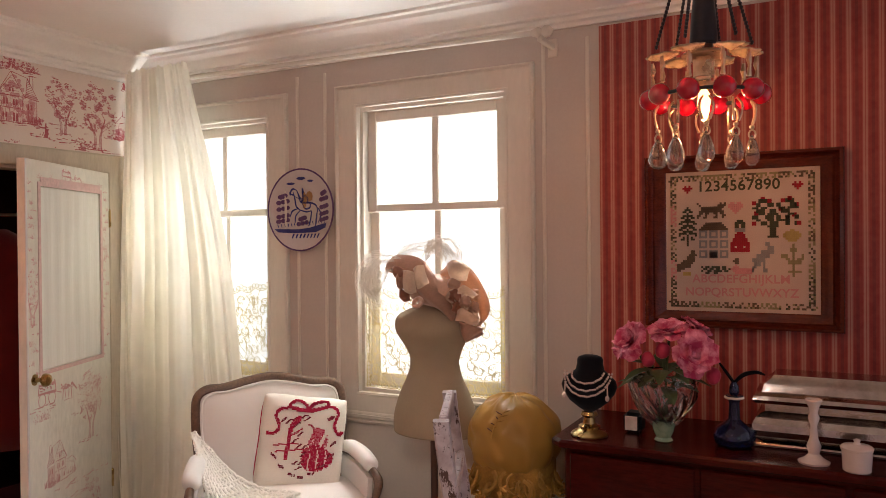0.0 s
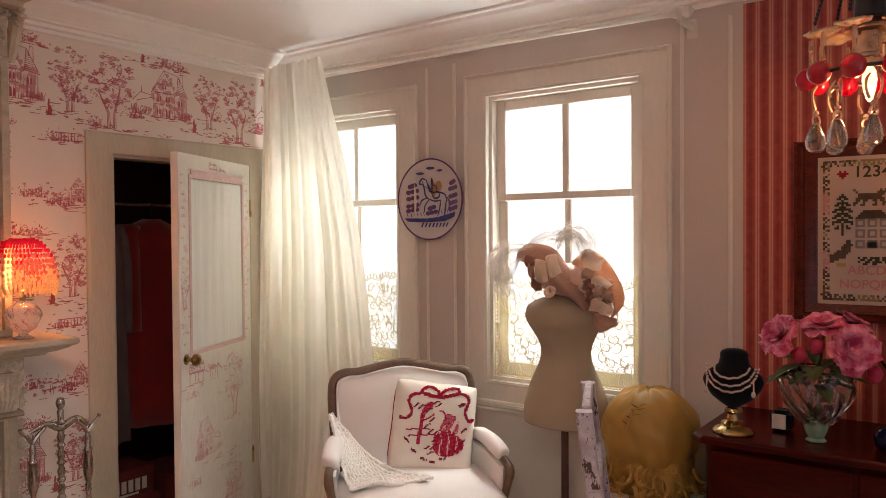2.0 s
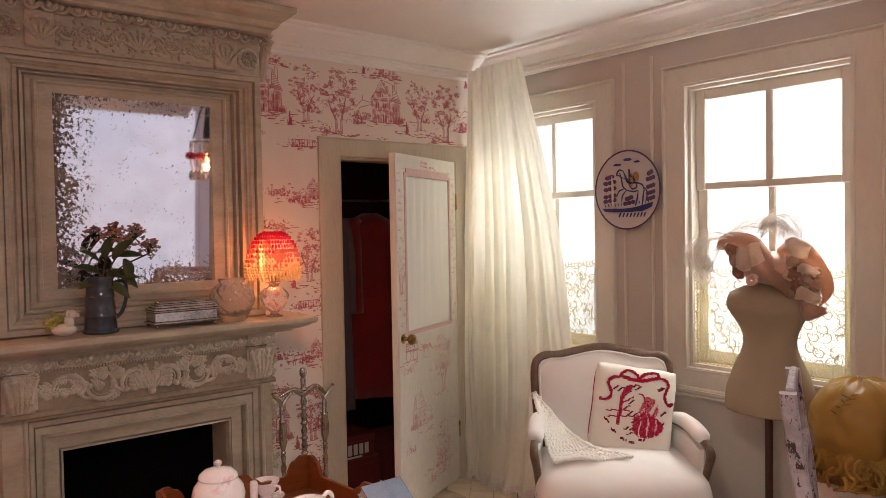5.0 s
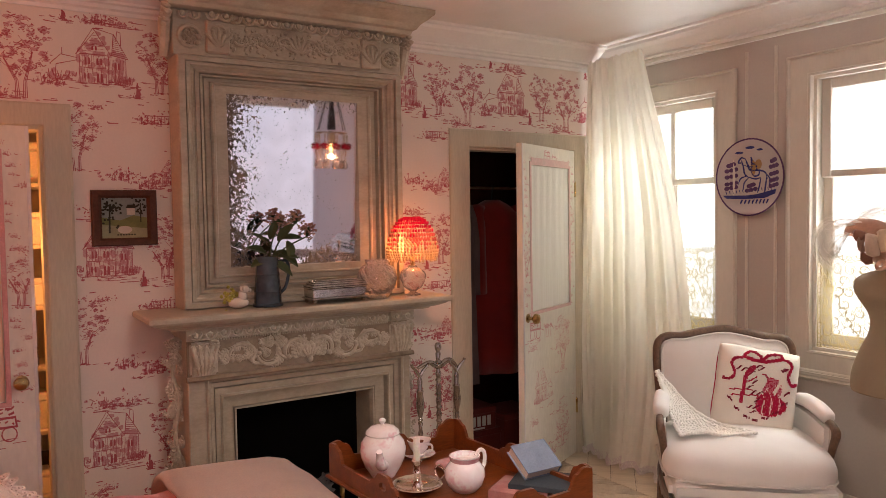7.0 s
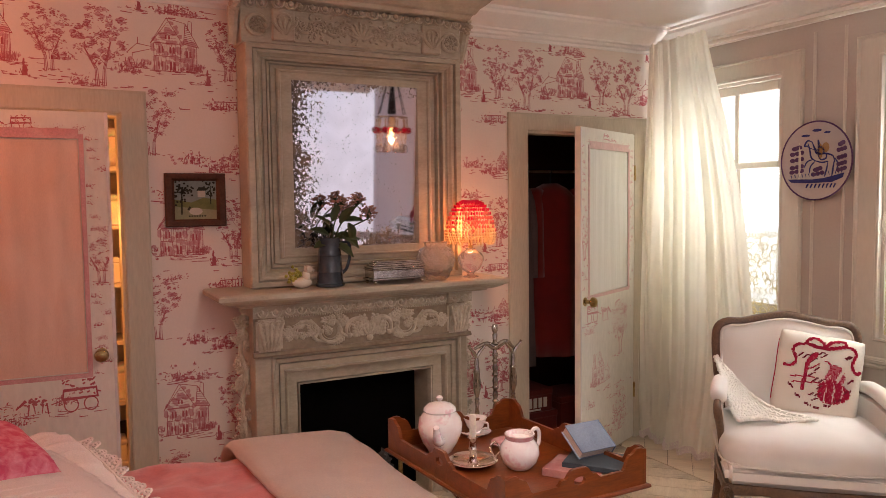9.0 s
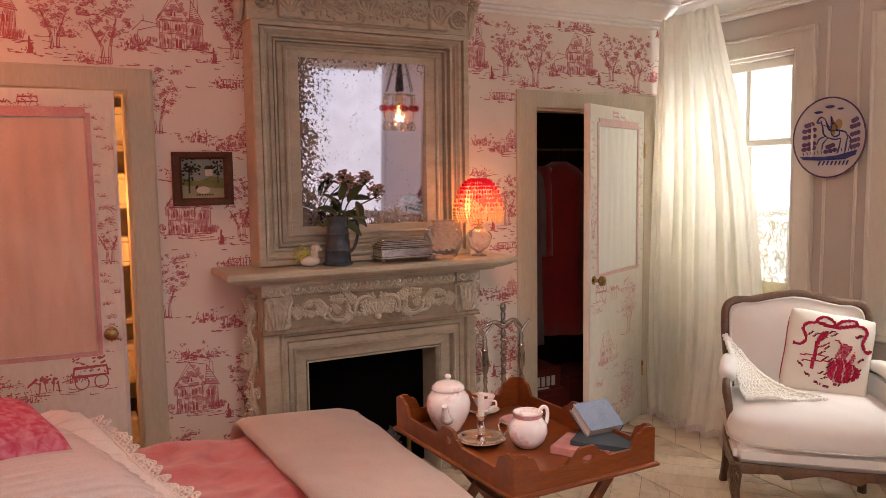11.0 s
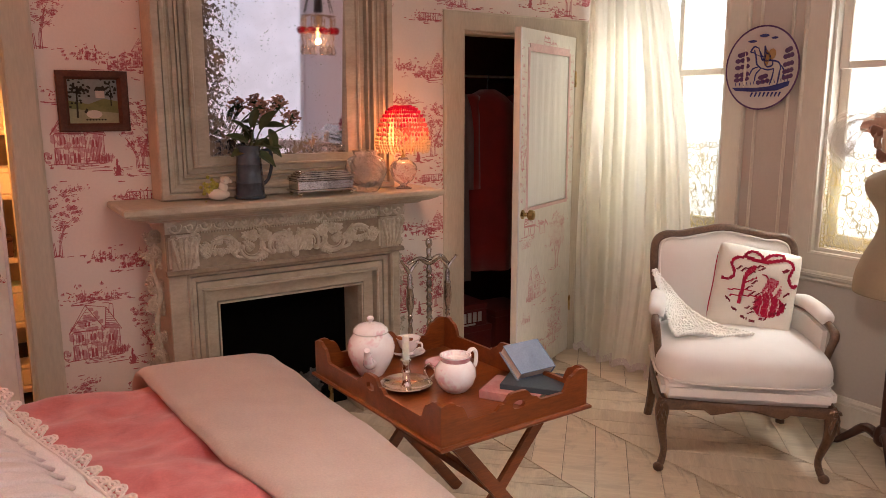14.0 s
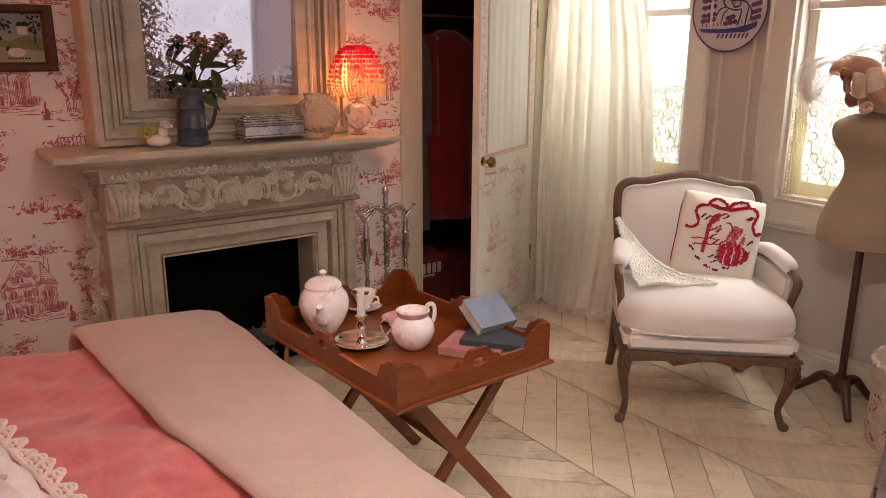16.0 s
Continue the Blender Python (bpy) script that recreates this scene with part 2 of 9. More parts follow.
M["sky"] = glowing(mat("bright_sky", (0.9, 0.95, 1.0), 1, bmp=0), (0.91, 0.955, 1.0), 1.22)
_t, _b = nodes_of(M["sky"])
_t.links.new(ramp(_t, tex(_t, 0.55, 2), [(0.42, (0.66, 0.76, 0.86)), (0.56, (0.95, 0.98, 1.0))]), _b.inputs["Emission Color"])


# ---------- builders ----------
def part(name, bm, material, parent=None, label="", smooth=False):
    me = bpy.data.meshes.new(name)
    bmesh.ops.recalc_face_normals(bm, faces=bm.faces)
    bm.to_mesh(me)
    bm.free()
    for s in ([material] if not isinstance(material, (list, tuple)) else material):
        me.materials.append(s)
    if smooth:
        me.polygons.foreach_set("use_smooth", [True] * len(me.polygons))
        if smooth != "all":
            me.set_sharp_from_angle(angle=radians(40))
    ob = new(name, me)
    if parent is not None:
        ob.parent = parent
    if label:
        ob["label"] = label
    return ob


def thing(name, m, label, category, group="", kind=""):
    ob = new(name)
    ob.empty_display_size = 0.1
    ob.matrix_world = m if isinstance(m, Matrix) else Matrix.Translation(m)
    return tagged(ob, label, category, group, kind)


def box(bm, lo, hi, bev=0.0, seg=1, m=None):
    """A box between two corners, its edges rounded by bev."""
    s = [max(1e-4, b - a) for a, b in zip(lo, hi)]
    c = [(a + b) / 2 for a, b in zip(lo, hi)]
    mm = Matrix.Translation(c) @ Matrix.Diagonal((*s, 1))
    vs = bmesh.ops.create_cube(bm, size=1, matrix=mm)["verts"]
    if bev:
        es = list({e for v in vs for e in v.link_edges})
        r = bmesh.ops.bevel(bm, geom=es, offset=min(bev, min(s) * 0.45), segments=seg, affect="EDGES")
        vs = list({v for f in r["faces"] for v in f.verts} | {v for v in vs if v.is_valid})
    if m is not None:
        bmesh.ops.transform(bm, matrix=m, verts=vs)
    return vs


def ring(bm, loops, close=True, caps=True):
    """Skins a row of vertex loops."""
    rows = [[bm.verts.new(p) for p in l] for l in loops]
    n = len(rows[0])
    for a, b in zip(rows, rows[1:]):
        for i in range(n if close else n - 1):
            bm.faces.new((a[i], a[(i + 1) % n], b[(i + 1) % n], b[i]))
    if caps and close:
        bm.faces.new(rows[0][::-1])
        bm.faces.new(rows[-1])
    return rows


def lathe(bm, prof, seg=20, at=(0, 0, 0), m=None, squash=1.0):
    loops = []
    for r, z in prof:
        r = max(r, 1e-4)
        l = [Vector((at[0] + r * math.cos(a), at[1] + squash * r * math.sin(a), at[2] + z))
             for a in (2 * math.pi * i / seg for i in range(seg))]
        loops.append([m @ v for v in l] if m else l)
    ring(bm, loops)


def spline(pts, n):
    """n points on a smooth line through pts."""
    P = [Vector(p) for p in pts]
    P = [P[0] * 2 - P[1]] + P + [P[-1] * 2 - P[-2]]
    out = []
    for k in range(n):
        u = k / (n - 1) * (len(P) - 3)
        i = min(int(u), len(P) - 4)
        f = u - i
        a, b, c, d = P[i:i + 4]
        out.append(0.5 * (2 * b + (c - a) * f + (2 * a - 5 * b + 4 * c - d) * f * f + (3 * b - a - 3 * c + d) * f ** 3))
    return out


def tube(bm, pts, r, seg=8, flat=1.0, n=0):
    """A round bar along pts; r is one radius or a row of them."""
    P = spline(pts, n) if n else [Vector(p) for p in pts]
    rs = [r] * len(P) if isinstance(r, (int, float)) else list(r)
    if len(rs) != len(P):
        rs = [rs[min(len(rs) - 2, int(u))] * (1 - (u - min(len(rs) - 2, int(u)))) + rs[min(len(rs) - 2, int(u)) + 1] * (u - min(len(rs) - 2, int(u)))
              for u in (k / (len(P) - 1) * (len(rs) - 1) for k in range(len(P)))]
    loops, up = [], None
    for i, p in enumerate(P):
        d = (P[min(i + 1, len(P) - 1)] - P[max(i - 1, 0)]).normalized()
        if up is None:
            up = d.orthogonal().normalized()
        up = (up - d * up.dot(d)).normalized()
        side = d.cross(up)
        loops.append([p + rs[i] * (math.cos(a) * up + flat * math.sin(a) * side) for a in (2 * math.pi * k / seg for k in range(seg))])
    ring(bm, loops)


def blob(bm, c, r, sub=1, m=None):
    r = (r, r, r) if isinstance(r, (int, float)) else r
    mm = Matrix.Translation(c) @ (m or Matrix()) @ Matrix.Diagonal((*r, 1))
    return bmesh.ops.create_icosphere(bm, subdivisions=sub, radius=1, matrix=mm)["verts"]


def extrude_profile(bm, prof, a, b, out, up=(0, 0, 1)):
    """A moulding: prof is (out, up) pairs, run from a to b."""
    a, b, out, up = Vector(a), Vector(b), Vector(out), Vector(up)
    ring(bm, [[p + out * u + up * v for u, v in prof] for p in (a, b)])


def wobble(bm, amount, scale, seed=0.0, axis=None):
    for v in bm.verts:
        n = noise.noise_vector(v.co * scale + Vector((seed, seed * 0.7, -seed)))
        v.co += n * amount if axis is None else Vector(axis) * n.x * amount


def plate(bm, pts, m, t):
    """A flat board: an outline in its own plane (x, y), t thick."""
    ring(bm, [[m @ Vector((x, y, 0)) for x, y in pts], [m @ Vector((x, y, t)) for x, y in pts]])


# ---------- structure ----------
H, XE, YS = 2.70, 5.2, -5.6
CL = (-1.169, -0.33, 2.02)      # closet opening: y, y, head
LD = (-4.27, -3.44, 2.03)       # doorway
W1, W2, WZ = (0.10, 0.882), (1.462, 2.277), (0.865, 2.31)


def slabs(name, boxes, material, label):
    bm = bmesh.new()
    for lo, hi in boxes:
        box(bm, lo, hi)
    return tagged(part(name, bm, material), label, "wall", kind="structure")


T = -0.12
wall_west = slabs("wall_west", [((T, YS, 0), (0, LD[0], H)), ((T, LD[0], LD[2]), (0, LD[1], H)), ((T, LD[1], 0), (0, CL[0], H)),
                                ((T, CL[0], CL[2]), (0, CL[1], H)), ((T, CL[1], 0), (0, 0, H))], M["paper"],
                  "cream wall papered with a red toile print")
N = 0.14
wall_north = slabs("wall_north", [((T, 0, 0), (W1[0], N, H)), ((W1[0], 0, 0), (W1[1], N, WZ[0])), ((W1[0], 0, WZ[1]), (W1[1], N, H)),
                                  ((W1[1], 0, 0), (W2[0], N, H)), ((W2[0], 0, 0), (W2[1], N, WZ[0])), ((W2[0], 0, WZ[1]), (W2[1], N, H)),
                                  ((W2[1], 0, 0), (XE + 0.12, N, H))], M["plaster"], "grey-cream painted panelled window wall")
bm = bmesh.new()
box(bm, (2.712, -0.008, 0.1), (4.15, 0.002, 2.536))
part("wallpaper", bm, M["stripe"], wall_north, "red and rose striped wallpaper")
E3 = (-4.95, -2.55, 1.05, 2.45)   # wide opening added in the far wall for the fill lamp
E4 = (-2.25, -0.04, 0.30, H - 0.001)    # tall opening added beside it, for the mirror to reflect a glow
slabs("wall_east", [((XE, YS, 0), (XE + 0.12, E3[0], H)), ((XE, E3[1], 0), (XE + 0.12, E4[0], H)), ((XE, E4[1], 0), (XE + 0.12, 0, H)), ((XE, E4[0], 0), (XE + 0.12, E4[1], E4[2])), ((XE, E4[0], E4[3]), (XE + 0.12, E4[1], H)), ((XE, E3[0], 0), (XE + 0.12, E3[1], E3[2])), ((XE, E3[0], E3[3]), (XE + 0.12, E3[1], H)), ((4.16, -0.03, 0), (XE, -0.001, H))], M["lilac"], "plain pale lilac painted wall")
slabs("wall_south", [((T, YS - 0.12, 0), (XE + 0.12, YS, H))], M["lilac"], "plain pale painted wall")
bm = bmesh.new()
box(bm, (-2.2, YS - 0.12, H), (XE + 0.12, N, H + 0.1))
tagged(part("ceiling", bm, M["ceiling"]), "smooth off-white painted ceiling", "ceiling", kind="structure")
bm = bmesh.new()
box(bm, (-2.2, YS - 0.12, -0.12), (XE + 0.12, N, -0.008))
floor = tagged(part("floor", bm, M["joint"]), "pale limed oak plank floor laid in chevrons", "floor", kind="structure")

# cornice along three walls
CORN = [(0, 0), (0.135, 0), (0.135, -0.014), (0.118, -0.018), (0.112, -0.034), (0.085, -0.055), (0.055, -0.082), (0.042, -0.096), (0.046, -0.108),
        (0.030, -0.112), (0.030, -0.128), (0.012, -0.134), (0.012, -0.150), (0, -0.150)]
for nm, a, b, out in (("cornice", (0, YS, H), (0, -0.163, H), (1, 0, 0)), ("cornice", (0, 0, H), (XE, 0, H), (0, -1, 0)),
                      ("cornice", (XE, YS, H), (XE, -0.163, H), (-1, 0, 0))):
    bm = bmesh.new()
    extrude_profile(bm, [(u * 1.2, v) for u, v in CORN], a, b, out)
    tagged(part(nm, bm, M["cornice"]), "off-white moulded ceiling cornice", "cornice", kind="structure")
BASE = [(0, 0), (0.022, 0), (0.022, 0.12), (0.014, 0.126), (0.016, 0.14), (0.008, 0.155), (0, 0.158)]
for a, b, out in (((0, -2.92, 0), (0, -3.32, 0), (1, 0, 0)), ((0, -1.31, 0), (0, -1.69, 0), (1, 0, 0)), ((0, -0.22, 0), (0, -0.024, 0), (1, 0, 0)),
                  ((0, 0, 0), (XE, 0, 0), (0, -1, 0)), ((0, LD[0] - 0.12, 0), (0, YS, 0), (1, 0, 0)), ((XE, YS, 0), (XE, -0.03, 0), (-1, 0, 0))):
    bm = bmesh.new()
    extrude_profile(bm, BASE, a, b, out)
    tagged(part("baseboard", bm, M["trim"]), "off-white moulded baseboard", "baseboard", kind="structure")
# sill-height rail on the window wall
bm = bmesh.new()
extrude_profile(bm, [(0, 0), (0.012, 0), (0.02, 0.012), (0.014, 0.022), (0.03, 0.032), (0.03, 0.046), (0, 0.05)], (0.03, 0, 0.712), (2.69, 0, 0.712), (0, -1, 0))
tagged(part("trim", bm, M["trim"]), "painted dado rail under the windows", "rail", kind="structure")
# upright panel mouldings between the windows
for x in (1.085, 1.265, 2.46, 2.66):
    bm = bmesh.new()
    extrude_profile(bm, [(0, -0.008), (0.006, -0.008), (0.010, -0.002), (0.010, 0.002), (0.006, 0.008), (0, 0.008)], (x, 0, 0.765), (x, 0, 2.5), (0, -1, 0), (1, 0, 0))
    tagged(part("trim", bm, M["trim"]), "thin painted panel moulding", "moulding", kind="structure")


def frame_run(bm, x0, x1, z0, z1, left, right, top, prof, y=0.0):
    """A mitred picture-frame moulding round an opening in the wall y; prof is (across, out)."""
    loops = []
    for (cx, cz, sx, sz) in ((x0, z0, -left, -top), (x0, z1, -left, top), (x1, z1, right, top), (x1, z0, right, -top), (x0, z0, -left, -top)):
        loops.append([Vector((cx + sx * u, y - o, cz + sz * u)) for u, o in prof])
    ring(bm, loops, True, False)


def window(name, x0, x1, xm, label):
    w = thing(name, (0, 0, 0), label, "window", kind="structure")
    z0, z1 = WZ
    bm = bmesh.new()
    frame_run(bm, x0, x1, z0, z1, 0.128, 0.140, 0.111, [(-0.035, -0.019), (-0.035, 0.012), (0.06, 0.014), (0.1, 0.010), (0.84, 0.010), (0.87, 0.018), (0.93, 0.024), (1.0, 0.018), (1.0, -0.02)])
    part("casing", bm, M["trim"], w)
    bm = bmesh.new()
    for lo, hi in (((x0, 0.02, z0), (x0 + 0.022, N, z1)), ((x1 - 0.022, 0.02, z0), (x1, N, z1)), ((x0 + 0.022, 0.02, z1 - 0.022), (x1 - 0.022, N, z1)),
                   ((x0 + 0.022, 0.02, z0), (x1 - 0.022, N, z0 + 0.022))):
        box(bm, lo, hi)
    part("jamb", bm, M["trim"], w)
    a, b, c, d = x0 + 0.022, x1 - 0.022, z0 + 0.022, z1 - 0.022
    for (y0, lo, hi) in ((0.062, 1.776, d), (0.085, c, 1.815)):
        s = 0.052
        bm = bmesh.new()
        for p, q in (((a, y0, lo), (a + s, y0 + 0.022, hi)), ((b - s, y0, lo), (b, y0 + 0.022, hi)), ((a + s, y0, hi - (0.055 if hi > 2 else 0.026)), (b - s, y0 + 0.022, hi)),
                     ((a + s, y0, lo), (b - s, y0 + 0.022, lo + (0.040 if hi > 2 else 0.07)))):
            box(bm, p, q, 0.004)
        sash = part("sash", bm, M["trim"], w)
        bm = bmesh.new()
        box(bm, (xm - 0.018, y0 + 0.002, lo + 0.024), (xm + 0.018, y0 + 0.02, hi - 0.024), 0.004)
        part("glazing_bar", bm, M["trim"], sash)
        for p, q in ((a + s, xm), (xm, b - s)):
            bm = bmesh.new()
            box(bm, (p, y0 + 0.009, lo + 0.02), (q, y0 + 0.012, hi - 0.02))
            part("pane", bm, M["glass"], sash).visible_shadow = False
    return w


window("window_1", *W1, 0.505, "white painted sash window with two-over-two panes")
window("window_2", *W2, 1.872, "white painted sash window with two-over-two panes")
bm = bmesh.new()
box(bm, (-6, 2.4, -3), (9, 2.42, 7))
tagged(part("backdrop", bm, M["sky"]), "bright white overcast sky outside the windows", "sky", kind="structure")
# glowing lilac sheet, added so the mirror reflects a bright tone
M["lilac_glow"] = glowing(mat("lilac_glow_sheet", (0.7, 0.66, 0.72), 1, bmp=0), (0.74, 0.66, 0.72), 0.62)
_t, _b = nodes_of(M["lilac_glow"])
_t.links.new(ramp(_t, tex(_t, 0.4, 2), [(0.40, (0.62, 0.60, 0.72)), (0.60, (0.84, 0.70, 0.74))]), _b.inputs["Emission Color"])
bm = bmesh.new()
box(bm, (8.2, -5.6, -2), (8.22, 4, 6))
tagged(part("backdrop", bm, M["lilac_glow"]), "glowing lilac sheet outside the added openings", "sky", kind="structure")


def casing_west(y0, y1, top, w, head, label):
    """Flat mitred casing round an opening in the toile wall."""
    bm = bmesh.new()
    prof = [(0, 0.0), (0, 0.018), (0.06, 0.022), (0.9, 0.022), (1.0, 0.016), (1.0, 0.0)]
    loops = []
    for cy, cz, sy, sz in ((y0, 0, -1, 0), (y0, top, -1, 1), (y1, top, 1, 1), (y1, 0, 1, 0)):
        loops.append([Vector((o, cy + sy * u * (w if sy < 0 else 0.115), cz + sz * u * head)) for u, o in prof])
    ring(bm, loops)
    for p, q in (((T, y0, 0), (-0.001, y0 + 0.014, top)), ((T, y1 - 0.014, 0), (-0.001, y1, top)), ((T, y0 + 0.014, top - 0.014), (-0.001, y1 - 0.014, top))):
        box(bm, p, q)
    return tagged(part("trim", bm, M["casing"]), label, "door casing", kind="structure")


casing_west(CL[0], CL[1], CL[2], 0.136, 0.106, "aged cream painted closet door casing")
casing_west(LD[0], LD[1], LD[2], 0.115, 0.102, "aged cream painted door casing")

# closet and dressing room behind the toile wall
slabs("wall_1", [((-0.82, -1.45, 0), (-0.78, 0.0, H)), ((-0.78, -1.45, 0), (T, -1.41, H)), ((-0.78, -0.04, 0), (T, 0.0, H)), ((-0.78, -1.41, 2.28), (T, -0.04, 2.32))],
      M["closet"], "brown closet lining darkened for the closet's shade")
slabs("wall_2", [((-2.2, -5.0, 0), (-2.16, -2.95, H)), ((-2.16, -5.0, 0), (T, -4.96, H)), ((-2.16, -2.99, 0), (T, -2.95, H))], M["plaster"],
      "pale wall of the dressing room")


# ---------- fireplace ----------
FC = -2.31


def run3(bm, h0, z0, h1, z1, prof, x0=0.0):
    """Mitred moulding round three sides of an opening; prof is (across 0..1, out)."""
    loops = []
    for side, foot in ((-1, 1), (-1, 0), (1, 0), (1, 1)):
        loops.append([Vector((x0 + o, side * (h0 + (h1 - h0) * u), 0.0 if foot else z0 + (z1 - z0) * u)) for u, o in prof])
    ring(bm, loops, True, True)


def scroll(bm, cy, cz, r, turns, start, hand, x, thick=0.011, n=22):
    """A carved volute in the plane x, winding in to its eye."""
    pts, rs = [], []
    for i in range(n):
        f = i / (n - 1)
        a = start + hand * turns * 2 * math.pi * f
        rr = r * (1 - 0.86 * f)
        pts.append((x, cy + rr * math.cos(a), cz + rr * math.sin(a)))
        rs.append(thick * (1.0 - 0.45 * f))
    tube(bm, pts, rs, 6)
    blob(bm, (x, cy, cz), r * 0.2, 1)


def leaf(bm, y, z, ang, length, x, w=0.35):
    m = Matrix.Rotation(ang, 4, "X")
    blob(bm, (x, y + math.cos(ang) * length / 2, z + math.sin(ang) * length / 2), (0.010, length / 2, length * w / 2), 1, m)


def egg_row(bm, y0, y1, z, x, step, h):
    n = max(1, round((y1 - y0) / step))
    for i in range(n):
        y = y0 + (i + 0.5) * (y1 - y0) / n
        blob(bm, (x, y, z), (0.016, step * 0.27, h * 0.36), 1)
        tube(bm, [(x + 0.006, y + step * 0.42 * math.cos(a), z + h * 0.1 + h * 0.55 * math.sin(a)) for a in (math.pi + math.pi * k / 6 for k in range(7))], 0.007, 5)
        blob(bm, (x, y + step * 0.5, z), (0.010, step * 0.07, h * 0.42), 1)


fp = thing("fireplace", (0, FC, 0), "grey-green painted fireplace with carved scroll frieze", "fireplace")
bm = bmesh.new()
BH, BR, BX = 0.60, 0.565, 0.26
box(bm, (0.002, -BH, 0), (BX, -0.52, 1.06), 0.004)
box(bm, (0.002, 0.52, 0), (BX, BR, 1.06), 0.004)
box(bm, (0.002, -0.52, 0.875), (BX, 0.52, 1.06), 0.004)
part("surround", bm, M["mantel"], fp)
bm = bmesh.new()
run3(bm, 0.522, 0.877, 0.45, 0.785, [(0, 0.0), (0, 0.268), (0.10, 0.276), (0.24, 0.270), (0.25, 0.230), (0.32, 0.230), (0.33, 0.252), (0.5, 0.244), (0.60, 0.240), (0.61, 0.205), (0.67, 0.205), (0.68, 0.236), (1.0, 0.232), (1.0, 0.0)])
part("outer_architrave", bm, M["mantel"], fp)
bm = bmesh.new()
run3(bm, 0.45, 0.785, 0.36, 0.69, [(0, 0.0), (0, 0.242), (0.08, 0.250), (0.16, 0.246), (0.17, 0.192), (0.23, 0.192), (0.24, 0.212), (0.78, 0.204), (0.79, 0.172), (0.84, 0.172), (0.85, 0.208), (0.93, 0.208), (1.0, 0.180), (1.0, 0.0)])
part("inner_architrave", bm, M["mantel"], fp)
# black sheet stands in for the unlit depth of the fireplace
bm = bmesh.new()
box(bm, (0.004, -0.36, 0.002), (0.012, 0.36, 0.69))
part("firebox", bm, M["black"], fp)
# frieze with end blocks, a running scroll of acanthus between them
bm = bmesh.new()
box(bm, (BX + 0.001, -BH - 0.005, 0.885), (0.268, BR + 0.005, 1.055), 0.004)
extrude_profile(bm, [(0, 0), (0.03, 0.0), (0.036, 0.008), (0.03, 0.016), (0.022, 0.022), (0, 0.022)], (BX, -BH - 0.010, 0.868), (BX, BR + 0.010, 0.868), (1, 0, 0))
part("frieze", bm, M["glaze"], fp, "brown frieze ground, darker than the carving")


def acanthus(bm, y, z, ang, length, x, lobes=5):
    """A leaf with lobes fanned along a curved rib, its tip turned over."""
    for k in range(lobes):
        f = (k + 0.6) / lobes
        c = Vector((x + 0.008 * math.sin(f * 3.1), y + math.cos(ang) * length * f, z + math.sin(ang) * length * f))
        w = length * 0.55 * (1 - 0.5 * f)
        for s in (-1, 1):
            leaf(bm, c.y, c.z, ang + s * (0.95 - 0.35 * f), w, c.x, 0.60)
    leaf(bm, y, z, ang, length * 1.1, x + 0.007, 0.16)


def c_scroll(bm, cy, cz, r, a0, a1, x, thick):
    """A fat C-shaped scroll that ends in two small eyes."""
    n = 18
    tube(bm, [(x + 0.006 * math.sin(math.pi * i / n), cy + r * math.cos(a0 + (a1 - a0) * i / n), cz + r * 0.94 * math.sin(a0 + (a1 - a0) * i / n)) for i in range(n + 1)],
         [thick * 0.75, thick, thick * 1.15, thick, thick * 0.7], 7)
    tube(bm, [(x - 0.002, cy + r * 0.70 * math.cos(a0 + (a1 - a0) * i / n), cz + r * 0.66 * math.sin(a0 + (a1 - a0) * i / n)) for i in range(n + 1)], thick * 0.34, 5)
    for a in (a0, a1):
        blob(bm, (x + 0.006, cy + r * 0.86 * math.cos(a), cz + r * 0.82 * math.sin(a)), thick * 1.35, 2)


for s, half in ((-1, BH), (1, BR)):
    bm = bmesh.new()
    y0 = s * (half - 0.068)
    box(bm, (0.269, y0 - 0.064, 0.892), (0.292, y0 + 0.064, 1.05), 0.012, 2)
    for k in range(5):
        w = (k - 2) * 0.021
        tube(bm, [(0.294, y0 + w * 0.6, 0.90), (0.312, y0 + w * 0.9, 0.955), (0.310, y0 + w * 1.15, 1.005), (0.320, y0 + w * 1.35, 1.034), (0.306, y0 + w * 1.35, 1.026)],
             [0.007, 0.011, 0.012, 0.011, 0.006], 6, n=14)
        for q in (0, 1, 2):
            leaf(bm, y0 + w * 1.05, 0.925 + q * 0.032, 1.57 + (k - 2) * 0.3, 0.04, 0.312, 0.42)
    for k in (-1, 1):
        scroll(bm, y0 + k * 0.040, 1.036, 0.022, 1.2, 0, k, 0.308, 0.009, 12)
    part("corbel", bm, M["carving"], fp)
bm = bmesh.new()
MID = (BR - BH) / 2
